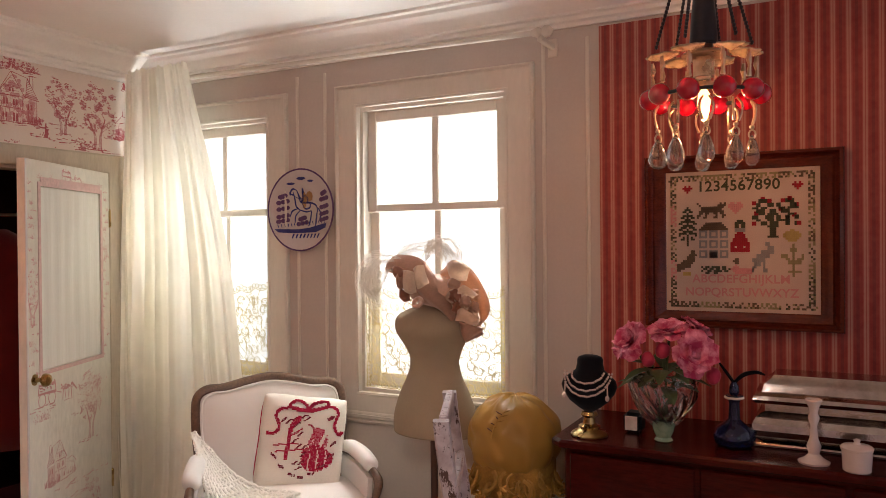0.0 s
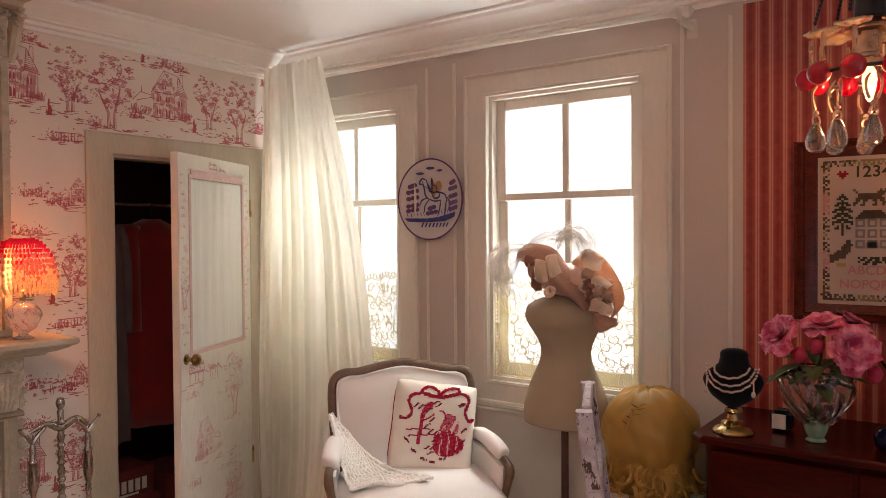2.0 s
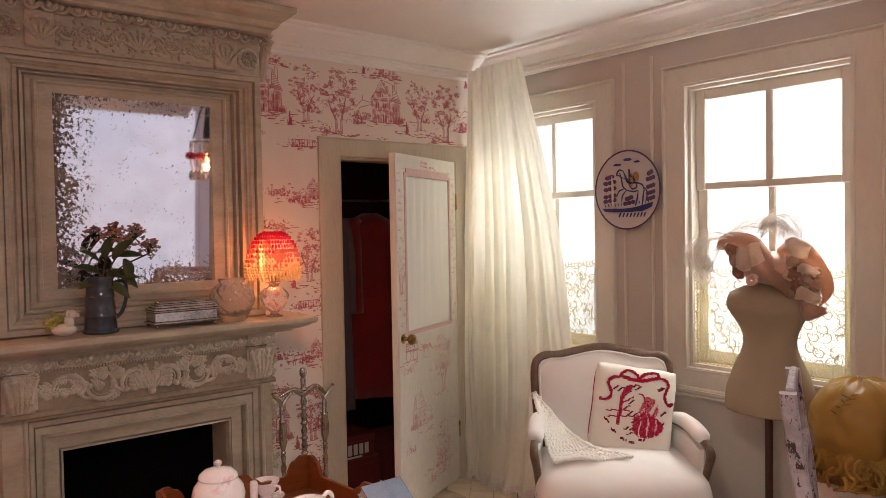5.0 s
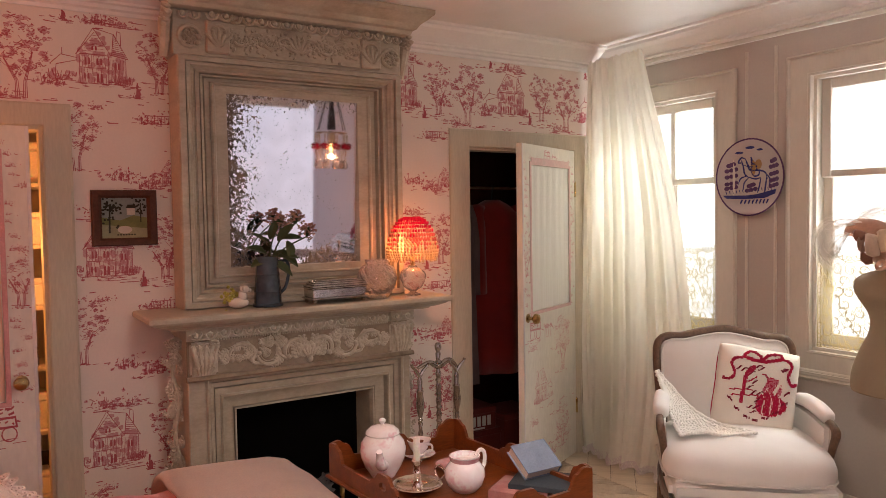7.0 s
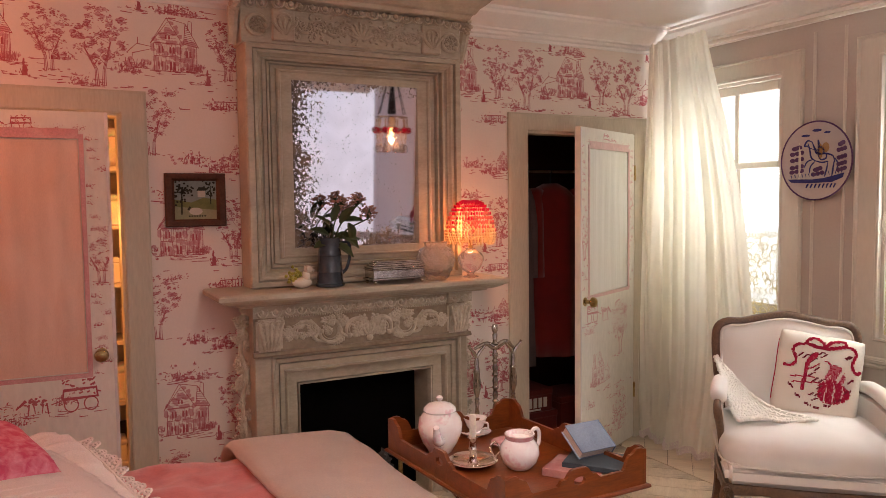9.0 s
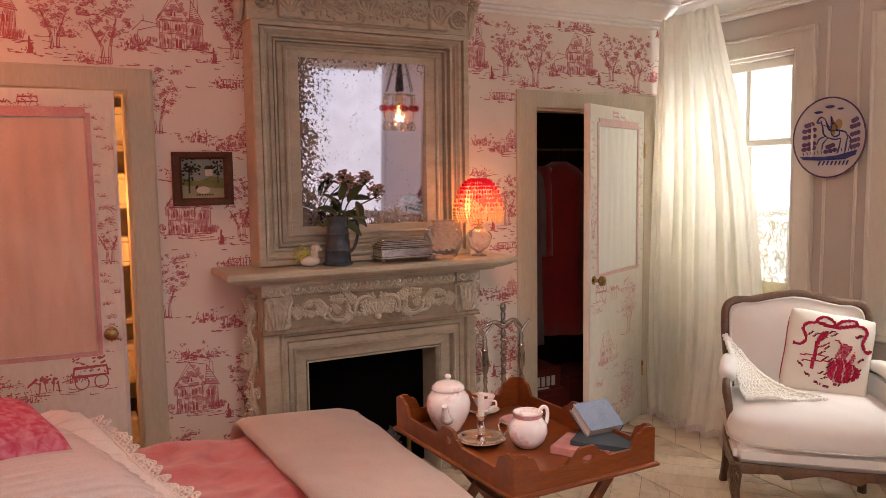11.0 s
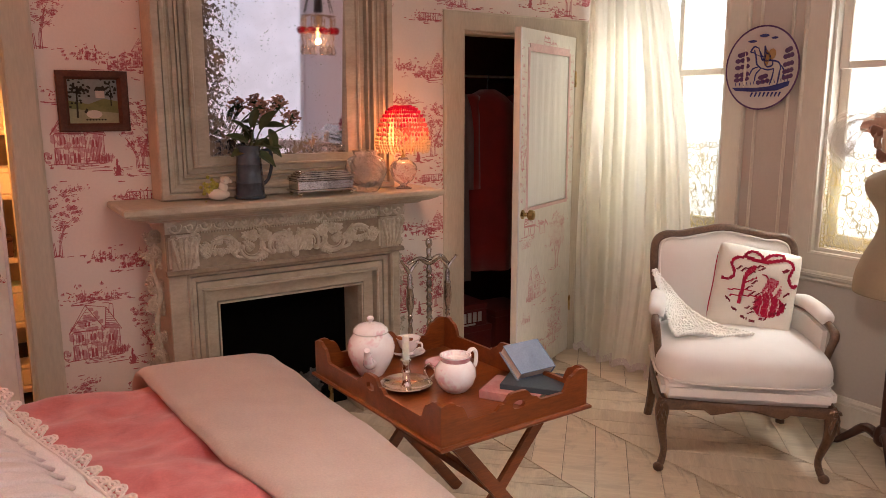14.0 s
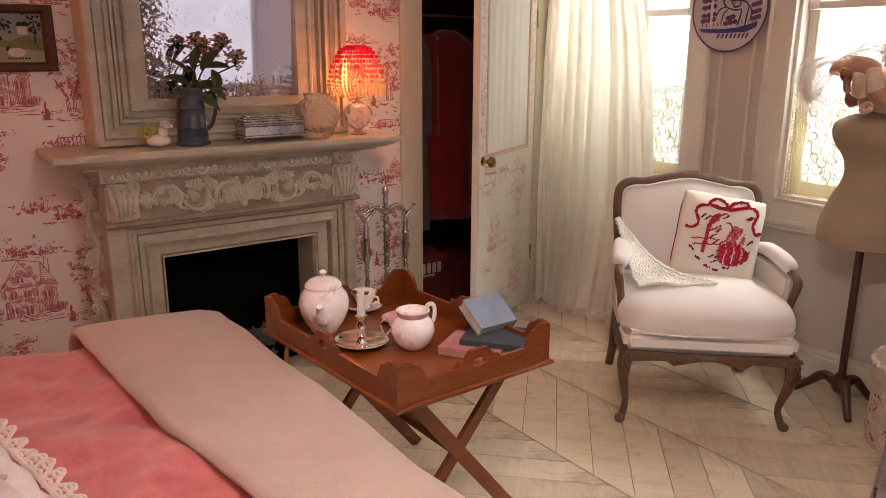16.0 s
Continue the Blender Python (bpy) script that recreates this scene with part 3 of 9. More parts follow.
for s in (-1, 1):
    # shell lobes at the middle, then an S of two scrolls
    c_scroll(bm, MID + s * 0.066, 0.962, 0.058, math.pi / 2 - s * 2.2, math.pi / 2 + s * 1.25, 0.276, 0.0095)
    c_scroll(bm, MID + s * 0.205, 0.962, 0.056, -math.pi / 2 - s * 1.9, -math.pi / 2 + s * 1.7, 0.274, 0.009)
    c_scroll(bm, MID + s * 0.335, 0.966, 0.060, math.pi / 2 - s * 1.9, math.pi / 2 + s * 2.1, 0.274, 0.009)
    for y, z, a, L in ((0.052, 0.915, 1.25, 0.085), (0.022, 0.915, 1.45, 0.105), (0.118, 0.985, 0.9, 0.075), (0.135, 0.945, -0.7, 0.07), (0.170, 1.015, 0.1, 0.075), (0.20, 0.945, 0.9, 0.06),
                       (0.262, 0.945, 0.8, 0.080), (0.272, 0.985, -0.5, 0.065), (0.330, 0.945, 0.4, 0.055), (0.335, 1.012, -0.2, 0.055), (0.395, 0.935, 0.8, 0.070), (0.395, 1.0, -0.6, 0.06)):
        acanthus(bm, MID + s * y, z, a if s > 0 else math.pi - a, L, 0.272)
    tube(bm, [(0.275, MID + s * 0.11, 0.925), (0.28, MID + s * 0.155, 0.955), (0.275, MID + s * 0.165, 1.005), (0.278, MID + s * 0.22, 1.025)], [0.008, 0.010, 0.009, 0.005], 6, n=14)
    tube(bm, [(0.275, MID + s * 0.235, 0.915), (0.28, MID + s * 0.285, 0.930), (0.278, MID + s * 0.275, 0.985), (0.275, MID + s * 0.31, 1.03)], [0.006, 0.010, 0.009, 0.005], 6, n=14)
for k in range(5):
    leaf(bm, MID, 0.912, math.pi * (0.30 + 0.10 * k), 0.085, 0.284, 0.2)
blob(bm, (0.286, MID, 0.915), 0.018, 2)
part("carved_scroll", bm, M["carving"], fp)
bm = bmesh.new()
egg_row(bm, -BH + 0.135, BR - 0.135, 1.083, 0.278, 0.058, 0.046)
egg_row(bm, -BH - 0.005, -BH + 0.130, 1.083, 0.300, 0.058, 0.046)
egg_row(bm, BR - 0.130, BR + 0.005, 1.083, 0.300, 0.058, 0.046)
for k in range(72):
    blob(bm, (0.272, -BH + 0.14 + k * (BH + BR - 0.28) / 71, 1.052), (0.006, 0.005, 0.006), 1)
part("egg_and_dart", bm, M["carving"], fp)
bm = bmesh.new()
for (a, b, x, z0, z1) in ((-BH + 0.132, BR - 0.132, 0.276, 1.058, 1.112), (-BH - 0.01, -BH + 0.131, 0.298, 1.058, 1.112), (BR - 0.131, BR + 0.01, 0.298, 1.058, 1.112)):
    box(bm, (0.002, a, z0), (x, b, z1))
crown = [(0.31, 1.112), (0.33, 1.116), (0.334, 1.124), (0.355, 1.130), (0.378, 1.142), (0.386, 1.150)]
loops = []
for x, z in [(0.002, 1.112)] + crown + [(0.394, 1.152), (0.400, 1.160), (0.400, 1.178), (0.394, 1.185)]:
    hh = BH + 0.03 + max(0, (x - 0.30)) * 1.55
    hr = hh - 0.028
    loops.append([Vector((0.002, -hh, z)), Vector((max(x, 0.29), -hh, z)), Vector((max(x, 0.29), hr, z)), Vector((0.002, hr, z))])
ring(bm, loops)
part("mantelshelf", bm, M["mantel"], fp)
# carved drops on both sides of the surround
for s in (-1, 1):
    bm = bmesh.new()
    y = s * ((BH if s < 0 else BR) + 0.026)
    for k, (z, r) in enumerate(((1.025, 0.034), (0.960, 0.026), (0.80, 0.024), (0.725, 0.034), (0.56, 0.024), (0.47, 0.030), (0.31, 0.022))):
        scroll(bm, y + s * 0.008 * (k % 2), z, r, 1.4, k * 1.5, s if k % 2 else -s, 0.15, 0.012, 16)
        for a in (0.9, 1.9, -1.2):
            acanthus(bm, y, z - 0.03, (a if s > 0 else math.pi - a) - 1.57 * (k % 2), 0.062, 0.148, 4)
    tube(bm, [(0.146, y, 1.0), (0.15, y + s * 0.016, 0.88), (0.15, y - s * 0.010, 0.76), (0.15, y + s * 0.014, 0.62), (0.15, y - s * 0.008, 0.42), (0.146, y, 0.22)], [0.014, 0.010, 0.016, 0.011, 0.014, 0.008], 7, n=26)
    for k in range(14):
        acanthus(bm, y + s * 0.006 * math.sin(k), 0.97 - k * 0.054, -1.57 + 0.8 * (1 if k % 2 else -1), 0.050, 0.148, 3)
    part("carved_drop", bm, M["carving"], fp)

om = thing("overmantel", (0, FC, 1.186), "grey-green painted overmantel with a foxed old mirror", "mirror")
Z = -1.186


def run4(bm, h0, za0, zb0, h1, za1, zb1, prof):
    loops = []
    for sy, top in ((-1, 0), (-1, 1), (1, 1), (1, 0), (-1, 0)):
        loops.append([Vector((o, sy * (h0 + (h1 - h0) * u), (zb0 + (zb1 - zb0) * u if top else za0 + (za1 - za0) * u) + Z)) for u, o in prof])
    ring(bm, loops, True, False)


bm = bmesh.new()
run4(bm, 0.588, 1.188, 2.370, 0.50, 1.26, 2.31, [(0, 0.002), (0, 0.175), (0.08, 0.186), (0.40, 0.186), (0.42, 0.160), (0.46, 0.160), (0.50, 0.172), (0.66, 0.170), (0.76, 0.158), (0.84, 0.154), (0.88, 0.146), (1, 0.140), (1, 0.002)])
part("outer_frame", bm, M["mantel"], om)
bm = bmesh.new()
run4(bm, 0.50, 1.26, 2.31, 0.425, 1.325, 2.262, [(0, 0.002), (0, 0.150), (0.22, 0.156), (0.26, 0.112), (0.32, 0.112), (0.36, 0.138), (0.50, 0.136), (0.56, 0.106), (0.61, 0.106), (0.66, 0.118), (1, 0.112), (1, 0.002)])
part("frame_moulding", bm, M["mantel"], om)
bm = bmesh.new()
run4(bm, 0.425, 1.325, 2.262, 0.348, 1.372, 2.213, [(0, 0.002), (0, 0.128), (0.1, 0.136), (0.22, 0.136), (0.3, 0.126), (1, 0.126), (1, 0.002)])
part("slip_frame", bm, M["mantel"], om)
bm = bmesh.new()
box(bm, (-0.004, -0.37, 0), (0.0, 0.37, 0.88))
glass = part("mirror_glass", bm, M["mirror"], om, "foxed old mirror glass")
glass.matrix_basis = Matrix.Translation((0.088, 0, 1.35 + Z)) @ Matrix.Rotation(radians(2.2), 4, "Y")
bm = bmesh.new()
box(bm, (0.002, -0.600, 2.371 + Z), (0.168, 0.590, 2.60 + Z), 0.004)
for s in (-1, 1):
    box(bm, (0.169, s * 0.40 - 0.055, 2.385 + Z), (0.205, s * 0.40 + 0.055, 2.535 + Z), 0.006)
box(bm, (0.169, -0.345, 2.385 + Z), (0.186, 0.345, 2.535 + Z), 0.004)
part("upper_frieze", bm, M["mantel"], om)
bm = bmesh.new()
for k in range(-4, 5):
    y, up = k * 0.074, 1 if k % 2 else -1
    if k:
        c_scroll(bm, y, 2.462 + Z, 0.032, up * math.pi / 2 - 2.0, up * math.pi / 2 + 1.7, 0.189, 0.008)
        for j in range(3):
            acanthus(bm, y + 0.022 * (1 if k > 0 else -1), 2.462 + Z - 0.03 * up, (0.5 + j * 0.75) * up if k > 0 else math.pi - (0.5 + j * 0.75) * up, 0.050, 0.187, 4)
for j in range(7):
    leaf(bm, 0, 2.42 + Z, math.pi * (0.14 + 0.12 * j), 0.09, 0.195, 0.22)
for s in (-1, 1):
    for j in range(5):
        leaf(bm, s * 0.40, 2.405 + Z, math.pi * (0.26 + 0.12 * j), 0.105, 0.208, 0.2)
    c_scroll(bm, s * 0.40, 2.475 + Z, 0.036, 0.3, 2.84, 0.206, 0.007)
    c_scroll(bm, s * 0.525, 2.455 + Z, 0.050, 0.0, 5.6, 0.171, 0.011)
    for j in range(6):
        acanthus(bm, s * 0.525, 2.455 + Z, j * math.pi / 3 + 0.3, 0.045, 0.170, 3)
rng = random.Random(31)
for k in range(130):      # small worn leafage between the scrolls
    leaf(bm, rng.uniform(-0.335, 0.335), rng.uniform(2.40, 2.52) + Z, rng.uniform(0, 6.28), rng.uniform(0.018, 0.034), 0.187, 0.55)
egg_row(bm, -0.35, 0.35, 2.556 + Z, 0.200, 0.064, 0.052)
for s in (-1, 1):
    egg_row(bm, s * 0.40 - 0.064, s * 0.40 + 0.064, 2.556 + Z, 0.216, 0.062, 0.052)
    egg_row(bm, s * 0.53 - 0.055, s * 0.53 + 0.055, 2.556 + Z, 0.184, 0.055, 0.052)
part("carved_ornament", bm, M["mantel"], om)
bm = bmesh.new()
loops = []
for x, z in ((0.20, 2.575), (0.225, 2.582), (0.235, 2.60), (0.255, 2.607), (0.275, 2.63), (0.315, 2.65), (0.335, 2.665), (0.345, 2.668), (0.35, 2.678), (0.35, 2.696)):
    hh = 0.61 + (x - 0.2) * 0.65
    loops.append([Vector((0.137, -hh, z + Z)), Vector((x, -hh, z + Z)), Vector((x, hh, z + Z)), Vector((0.137, hh, z + Z))])
ring(bm, loops)
part("crown", bm, M["mantel"], om)
for s in (-1, 1):
    bm = bmesh.new()
    y = s * 0.628
    tube(bm, [(0.10, y, 2.37 + Z), (0.13, y, 2.44 + Z), (0.16, y, 2.53 + Z)], [0.02, 0.024, 0.03], 8)
    for k in range(16):
        a, rr = k * 0.75, 0.05 * (1 - k / 19)
        blob(bm, (0.17 + rr * math.cos(a), y, 2.545 + Z + rr * math.sin(a)), (0.015, 0.022, 0.015), 1)
    part("volute", bm, M["carving"], om)

# ---------- toile print ----------
PRINT = {"clip": None, "wash": None, "n": 0}


def layer():
    """Each mark lies a hair above the one before."""
    PRINT["n"] = (PRINT["n"] + 1) % 97
    return PRINT["n"] * 4e-6


def quad(bm, pts):
    bm.faces.new([bm.verts.new(p) for p in pts])


def free(x, y):
    return PRINT["clip"] is None or PRINT["clip"](x, y)


def wash(m, c, r, rng, flat=0.7):
    """A soft pale patch of colour under the lines."""
    if PRINT["wash"] is None or not free(*c):
        return
    o, up = rng.random() * 6, layer()
    quad(PRINT["wash"], [m @ Vector((c[0] + r * rng.uniform(0.6, 1.15) * math.cos(o + 6.283 * i / 7), c[1] + flat * r * rng.uniform(0.6, 1.15) * math.sin(o + 6.283 * i / 7), up - 0.0005)) for i in range(7)])


def stroke(bm, m, a, b, w):
    a, b = Vector(a), Vector(b)
    if not (free(a.x, a.y) and free(b.x, b.y)):
        return
    d = (b - a)
    if d.length < 1e-5:
        return
    n = Vector((-d.y, d.x)).normalized() * w / 2
    up = layer()
    quad(bm, [m @ Vector((*p, up)) for p in (a - n, b - n * 0.6, b + n * 0.6, a + n)])


def dab(bm, m, c, r, rng):
    k = rng.randint(4, 6)
    if not free(*c):
        return
    o, up = rng.random() * 6, layer()
    quad(bm, [m @ Vector((c[0] + r * rng.uniform(0.5, 1.1) * math.cos(o + 6.283 * i / k), c[1] + r * rng.uniform(0.4, 0.9) * math.sin(o + 6.283 * i / k), up)) for i in range(k)])


def toile_tree(bm, m, u, v, h, rng, dense=1.0):
    """Forked trunks drawn with several lines, leaves as small slanting flecks in loose clumps."""
    for s in (-0.09, 0.06):
        a, b, c = (u + s * h * 0.5, v), (u + s * h * 0.6, v + h * 0.20), (u + s * h * 2.0, v + h * rng.uniform(0.42, 0.55))
        for o in (-0.016, -0.002, 0.014):
            stroke(bm, m, (a[0] + o * h * 1.4, a[1]), (b[0] + o * h, b[1]), 0.011 * h)
            stroke(bm, m, (b[0] + o * h, b[1]), (c[0] + o * h * 0.3, c[1]), 0.009 * h)
        for k in range(5):
            f = rng.uniform(0.1, 1)
            q = (b[0] + (c[0] - b[0]) * f, b[1] + (c[1] - b[1]) * f)
            stroke(bm, m, q, (q[0] + rng.uniform(-0.16, 0.16) * h, q[1] + rng.uniform(0.06, 0.2) * h), 0.006 * h)
    for k in range(int(62 * dense)):
        a, r = rng.uniform(0, 6.283), math.sqrt(rng.random())
        c = (u + 0.33 * h * r * math.cos(a), v + 0.62 * h + 0.36 * h * r * math.sin(a))
        if rng.random() < 0.75:
            wash(m, c, rng.uniform(0.025, 0.05) * h, rng)
        for q in range(rng.randint(3, 9)):
            p = (c[0] + rng.gauss(0, 0.030) * h, c[1] + rng.gauss(0, 0.022) * h)
            t, L = rng.uniform(-0.7, 0.9), rng.uniform(0.014, 0.034) * h
            stroke(bm, m, p, (p[0] + L * math.cos(t), p[1] + L * math.sin(t)), rng.uniform(0.007, 0.015) * h)
    toile_ground(bm, m, u, v, 0.34 * h, rng, 9)


def toile_house(bm, m, u, v, s, rng):
    """A timber-framed cottage: gabled front, low wing with its own roof, hatched shade."""
    def ln(a, b, w=0.016):
        stroke(bm, m, (u + a[0] * s, v + a[1] * s), (u + b[0] * s, v + b[1] * s), w * s)

    for k in range(70):
        x = rng.uniform(-0.34, 0.42)
        top = 0.95 - abs(x) * 1.2 if x < 0.2 else 0.62
        wash(m, (u + x * s, v + rng.uniform(0.03, max(0.1, top)) * s), 0.055 * s, rng, 1.0)
    # front gable and storeys
    for a, b in (((-0.32, 0.0), (-0.32, 0.52)), ((0.16, 0.0), (0.16, 0.52)), ((-0.38, 0.50), (-0.08, 1.0)), ((-0.08, 1.0), (0.22, 0.50)), ((-0.38, 0.50), (-0.06, 0.93)), ((-0.32, 0.28), (0.16, 0.28)),
                 ((-0.32, 0.52), (0.16, 0.52)), ((-0.24, 0.70), (0.08, 0.70)), ((-0.40, 0.0), (0.5, 0.0)), ((0.16, 0.04), (0.46, 0.06)), ((0.46, 0.06), (0.46, 0.50)), ((0.20, 0.54), (0.50, 0.48)),
                 ((-0.08, 1.0), (0.26, 0.92)), ((0.26, 0.92), (0.50, 0.48)), ((0.26, 0.92), (0.22, 0.52)), ((0.30, 0.80), (0.32, 0.98)), ((0.38, 0.72), (0.38, 0.96)), ((0.32, 0.98), (0.38, 0.96))):
        ln(a, b, 0.015)
    for k in range(11):
        x = -0.32 + 0.048 * k
        ln((x, 0.01), (x + rng.uniform(-0.03, 0.03), 0.27), 0.010)
        ln((x, 0.29), (x + rng.uniform(-0.02, 0.02), 0.51), 0.008)
    for k in range(9):
        ln((-0.30 + 0.03 * k, 0.53 + 0.048 * k), (0.13 - 0.022 * k, 0.53 + 0.048 * k), 0.008)
    for k in range(12):      # roof of the wing and its shaded side
        f = k / 11
        ln((0.21 + 0.05 * f, 0.53 + 0.38 * f), (0.49 - 0.22 * f, 0.49 + 0.42 * f), 0.012)
        ln((0.18 + 0.024 * k, 0.05), (0.18 + 0.024 * k, 0.46), rng.choice((0.008, 0.010, 0.016)))
    for x, z, w, hh in ((-0.22, 0.34, 0.05, 0.12), (-0.02, 0.34, 0.05, 0.12), (-0.10, 0.60, 0.05, 0.08), (0.28, 0.28, 0.06, 0.12), (-0.02, 0.02, 0.07, 0.16), (-0.24, 0.08, 0.05, 0.10)):
        for d in (0, 0.06):
            ln((x + d, z), (x + d, z + hh), w * 0.75)
    # lean-to, bushes and path
    for a, b in (((-0.72, 0.04), (-0.34, 0.02)), ((-0.70, 0.30), (-0.36, 0.40)), ((-0.72, 0.04), (-0.70, 0.30)), ((-0.80, 0.30), (-0.62, 0.48)), ((-0.62, 0.48), (-0.36, 0.44)), ((-0.60, 0.48), (-0.60, 0.60))):
        ln(a, b, 0.016)
    for k in range(26):
        x = rng.uniform(-0.85, -0.36)
        ln((x, rng.uniform(0.02, 0.10)), (x + rng.uniform(-0.05, 0.05), rng.uniform(0.08, 0.22)), rng.uniform(0.009, 0.018))
        x = rng.uniform(0.30, 0.58)
        ln((x, rng.uniform(0.0, 0.05)), (x + rng.uniform(-0.05, 0.05), rng.uniform(0.06, 0.18)), rng.uniform(0.009, 0.018))
    for k in range(16):
        wash(m, (u + rng.uniform(-0.8, -0.4) * s, v + rng.uniform(0.03, 0.2) * s), 0.05 * s, rng)
        wash(m, (u + rng.uniform(0.3, 0.58) * s, v + rng.uniform(0.02, 0.14) * s), 0.05 * s, rng)


def toile_ground(bm, m, u, v, w, rng, n=22):
    for k in range(n):
        x, z = u + rng.gauss(0, 0.45) * w, v + rng.gauss(0, 0.05) * w
        stroke(bm, m, (x, z), (x + rng.uniform(0.06, 0.26) * w, z + rng.uniform(-0.02, 0.02) * w), 0.0022 + 0.0035 * rng.random())
        if k % 3 == 0:
            stroke(bm, m, (x, z), (x + rng.uniform(-0.03, 0.03) * w, z + rng.uniform(0.02, 0.07) * w), 0.003)
            wash(m, (x, z + 0.004), 0.05 * w, rng, 0.35)


def toile_shrub(bm, m, u, v, s, rng):
    for k in range(56):
        p = (u + rng.gauss(0, 0.42) * s, v + abs(rng.gauss(0, 0.30)) * s)
        t, L = rng.uniform(-0.6, 1.8), rng.uniform(0.06, 0.15) * s
        stroke(bm, m, p, (p[0] + L * math.cos(t), p[1] + L * math.sin(t)), rng.uniform(0.03, 0.07) * s)
        if k % 3 == 0:
            wash(m, p, 0.11 * s, rng)
    for k in range(9):
        x = u + rng.uniform(-0.5, 0.5) * s
        stroke(bm, m, (x, v), (x + rng.uniform(-0.1, 0.1) * s, v + rng.uniform(0.2, 0.6) * s), 0.03 * s)


def toile_urn(bm, m, u, v, s, rng):
    """A small garden pedestal."""
    for a, b, w in (((0, 0), (0, 0.5), 0.26), ((-0.05, 0.5), (-0.02, 0.85), 0.12), ((0.05, 0.48), (0.14, 0.16), 0.08), ((-0.1, 0), (-0.2, 0.3), 0.06), ((-0.2, -0.02), (0.25, -0.02), 0.06)):
        stroke(bm, m, (u + a[0] * s, v + a[1] * s), (u + b[0] * s, v + b[1] * s), w * s)
    for k in range(6):
        dab(bm, m, (u + rng.gauss(0, 0.15) * s, v + rng.uniform(0, 0.8) * s), 0.06 * s, rng)


def toile_bridge(bm, m, u, v, s, rng):
    for k in range(7):
        x = u + (k - 3) * 0.13 * s
        stroke(bm, m, (x, v), (x, v + 0.3 * s), 0.035 * s)
    stroke(bm, m, (u - 0.5 * s, v + 0.3 * s), (u + 0.5 * s, v + 0.32 * s), 0.04 * s)
    stroke(bm, m, (u - 0.55 * s, v), (u + 0.5 * s, v), 0.03 * s)
    for k in range(24):
        dab(bm, m, (u + rng.gauss(0.1, 0.35) * s, v + abs(rng.gauss(0.1, 0.22)) * s), 0.045 * s, rng)


def toile_cart(bm, m, u, v, s, rng):
    """A grazing cow beside a loaded cart."""
    for k in range(26):
        dab(bm, m, (u + (-0.34 + rng.gauss(0, 0.09)) * s, v + (0.20 + rng.gauss(0, 0.032)) * s), 0.030 * s, rng)
    for a, b, w in (((-0.46, 0.18), (-0.48, 0.0), 0.026), ((-0.22, 0.18), (-0.20, 0.0), 0.026), ((-0.40, 0.16), (-0.38, 0.02), 0.02), ((-0.27, 0.16), (-0.29, 0.02), 0.02), ((-0.50, 0.24), (-0.60, 0.15), 0.05), ((-0.60, 0.16), (-0.64, 0.11), 0.035),
                    ((0.0, 0.20), (0.5, 0.22), 0.05), ((0.02, 0.34), (0.48, 0.36), 0.05), ((0.0, 0.2), (0.02, 0.36), 0.03), ((0.5, 0.2), (0.48, 0.38), 0.03), ((-0.16, 0.14), (0.02, 0.2), 0.02)):
        stroke(bm, m, (u + a[0] * s, v + a[1] * s), (u + b[0] * s, v + b[1] * s), w * s)
    for c in (0.12, 0.40):
        for k in range(12):
            a0, a1 = 6.283 * k / 12, 6.283 * (k + 1) / 12
            stroke(bm, m, (u + (c + 0.10 * math.cos(a0)) * s, v + (0.11 + 0.11 * math.sin(a0)) * s), (u + (c + 0.10 * math.cos(a1)) * s, v + (0.11 + 0.11 * math.sin(a1)) * s), 0.022 * s)
    for k in range(30):
        x, z = rng.uniform(0.0, 0.5), rng.uniform(0.22, 0.5)
        stroke(bm, m, (u + x * s, v + z * s), (u + (x + rng.uniform(0.02, 0.07)) * s, v + (z + rng.uniform(-0.03, 0.05)) * s), 0.03 * s)
        wash(m, (u + rng.uniform(-0.5, 0.5) * s, v + rng.uniform(0.05, 0.35) * s), 0.06 * s, rng)
    toile_ground(bm, m, u, v, s * 0.9, rng, 16)


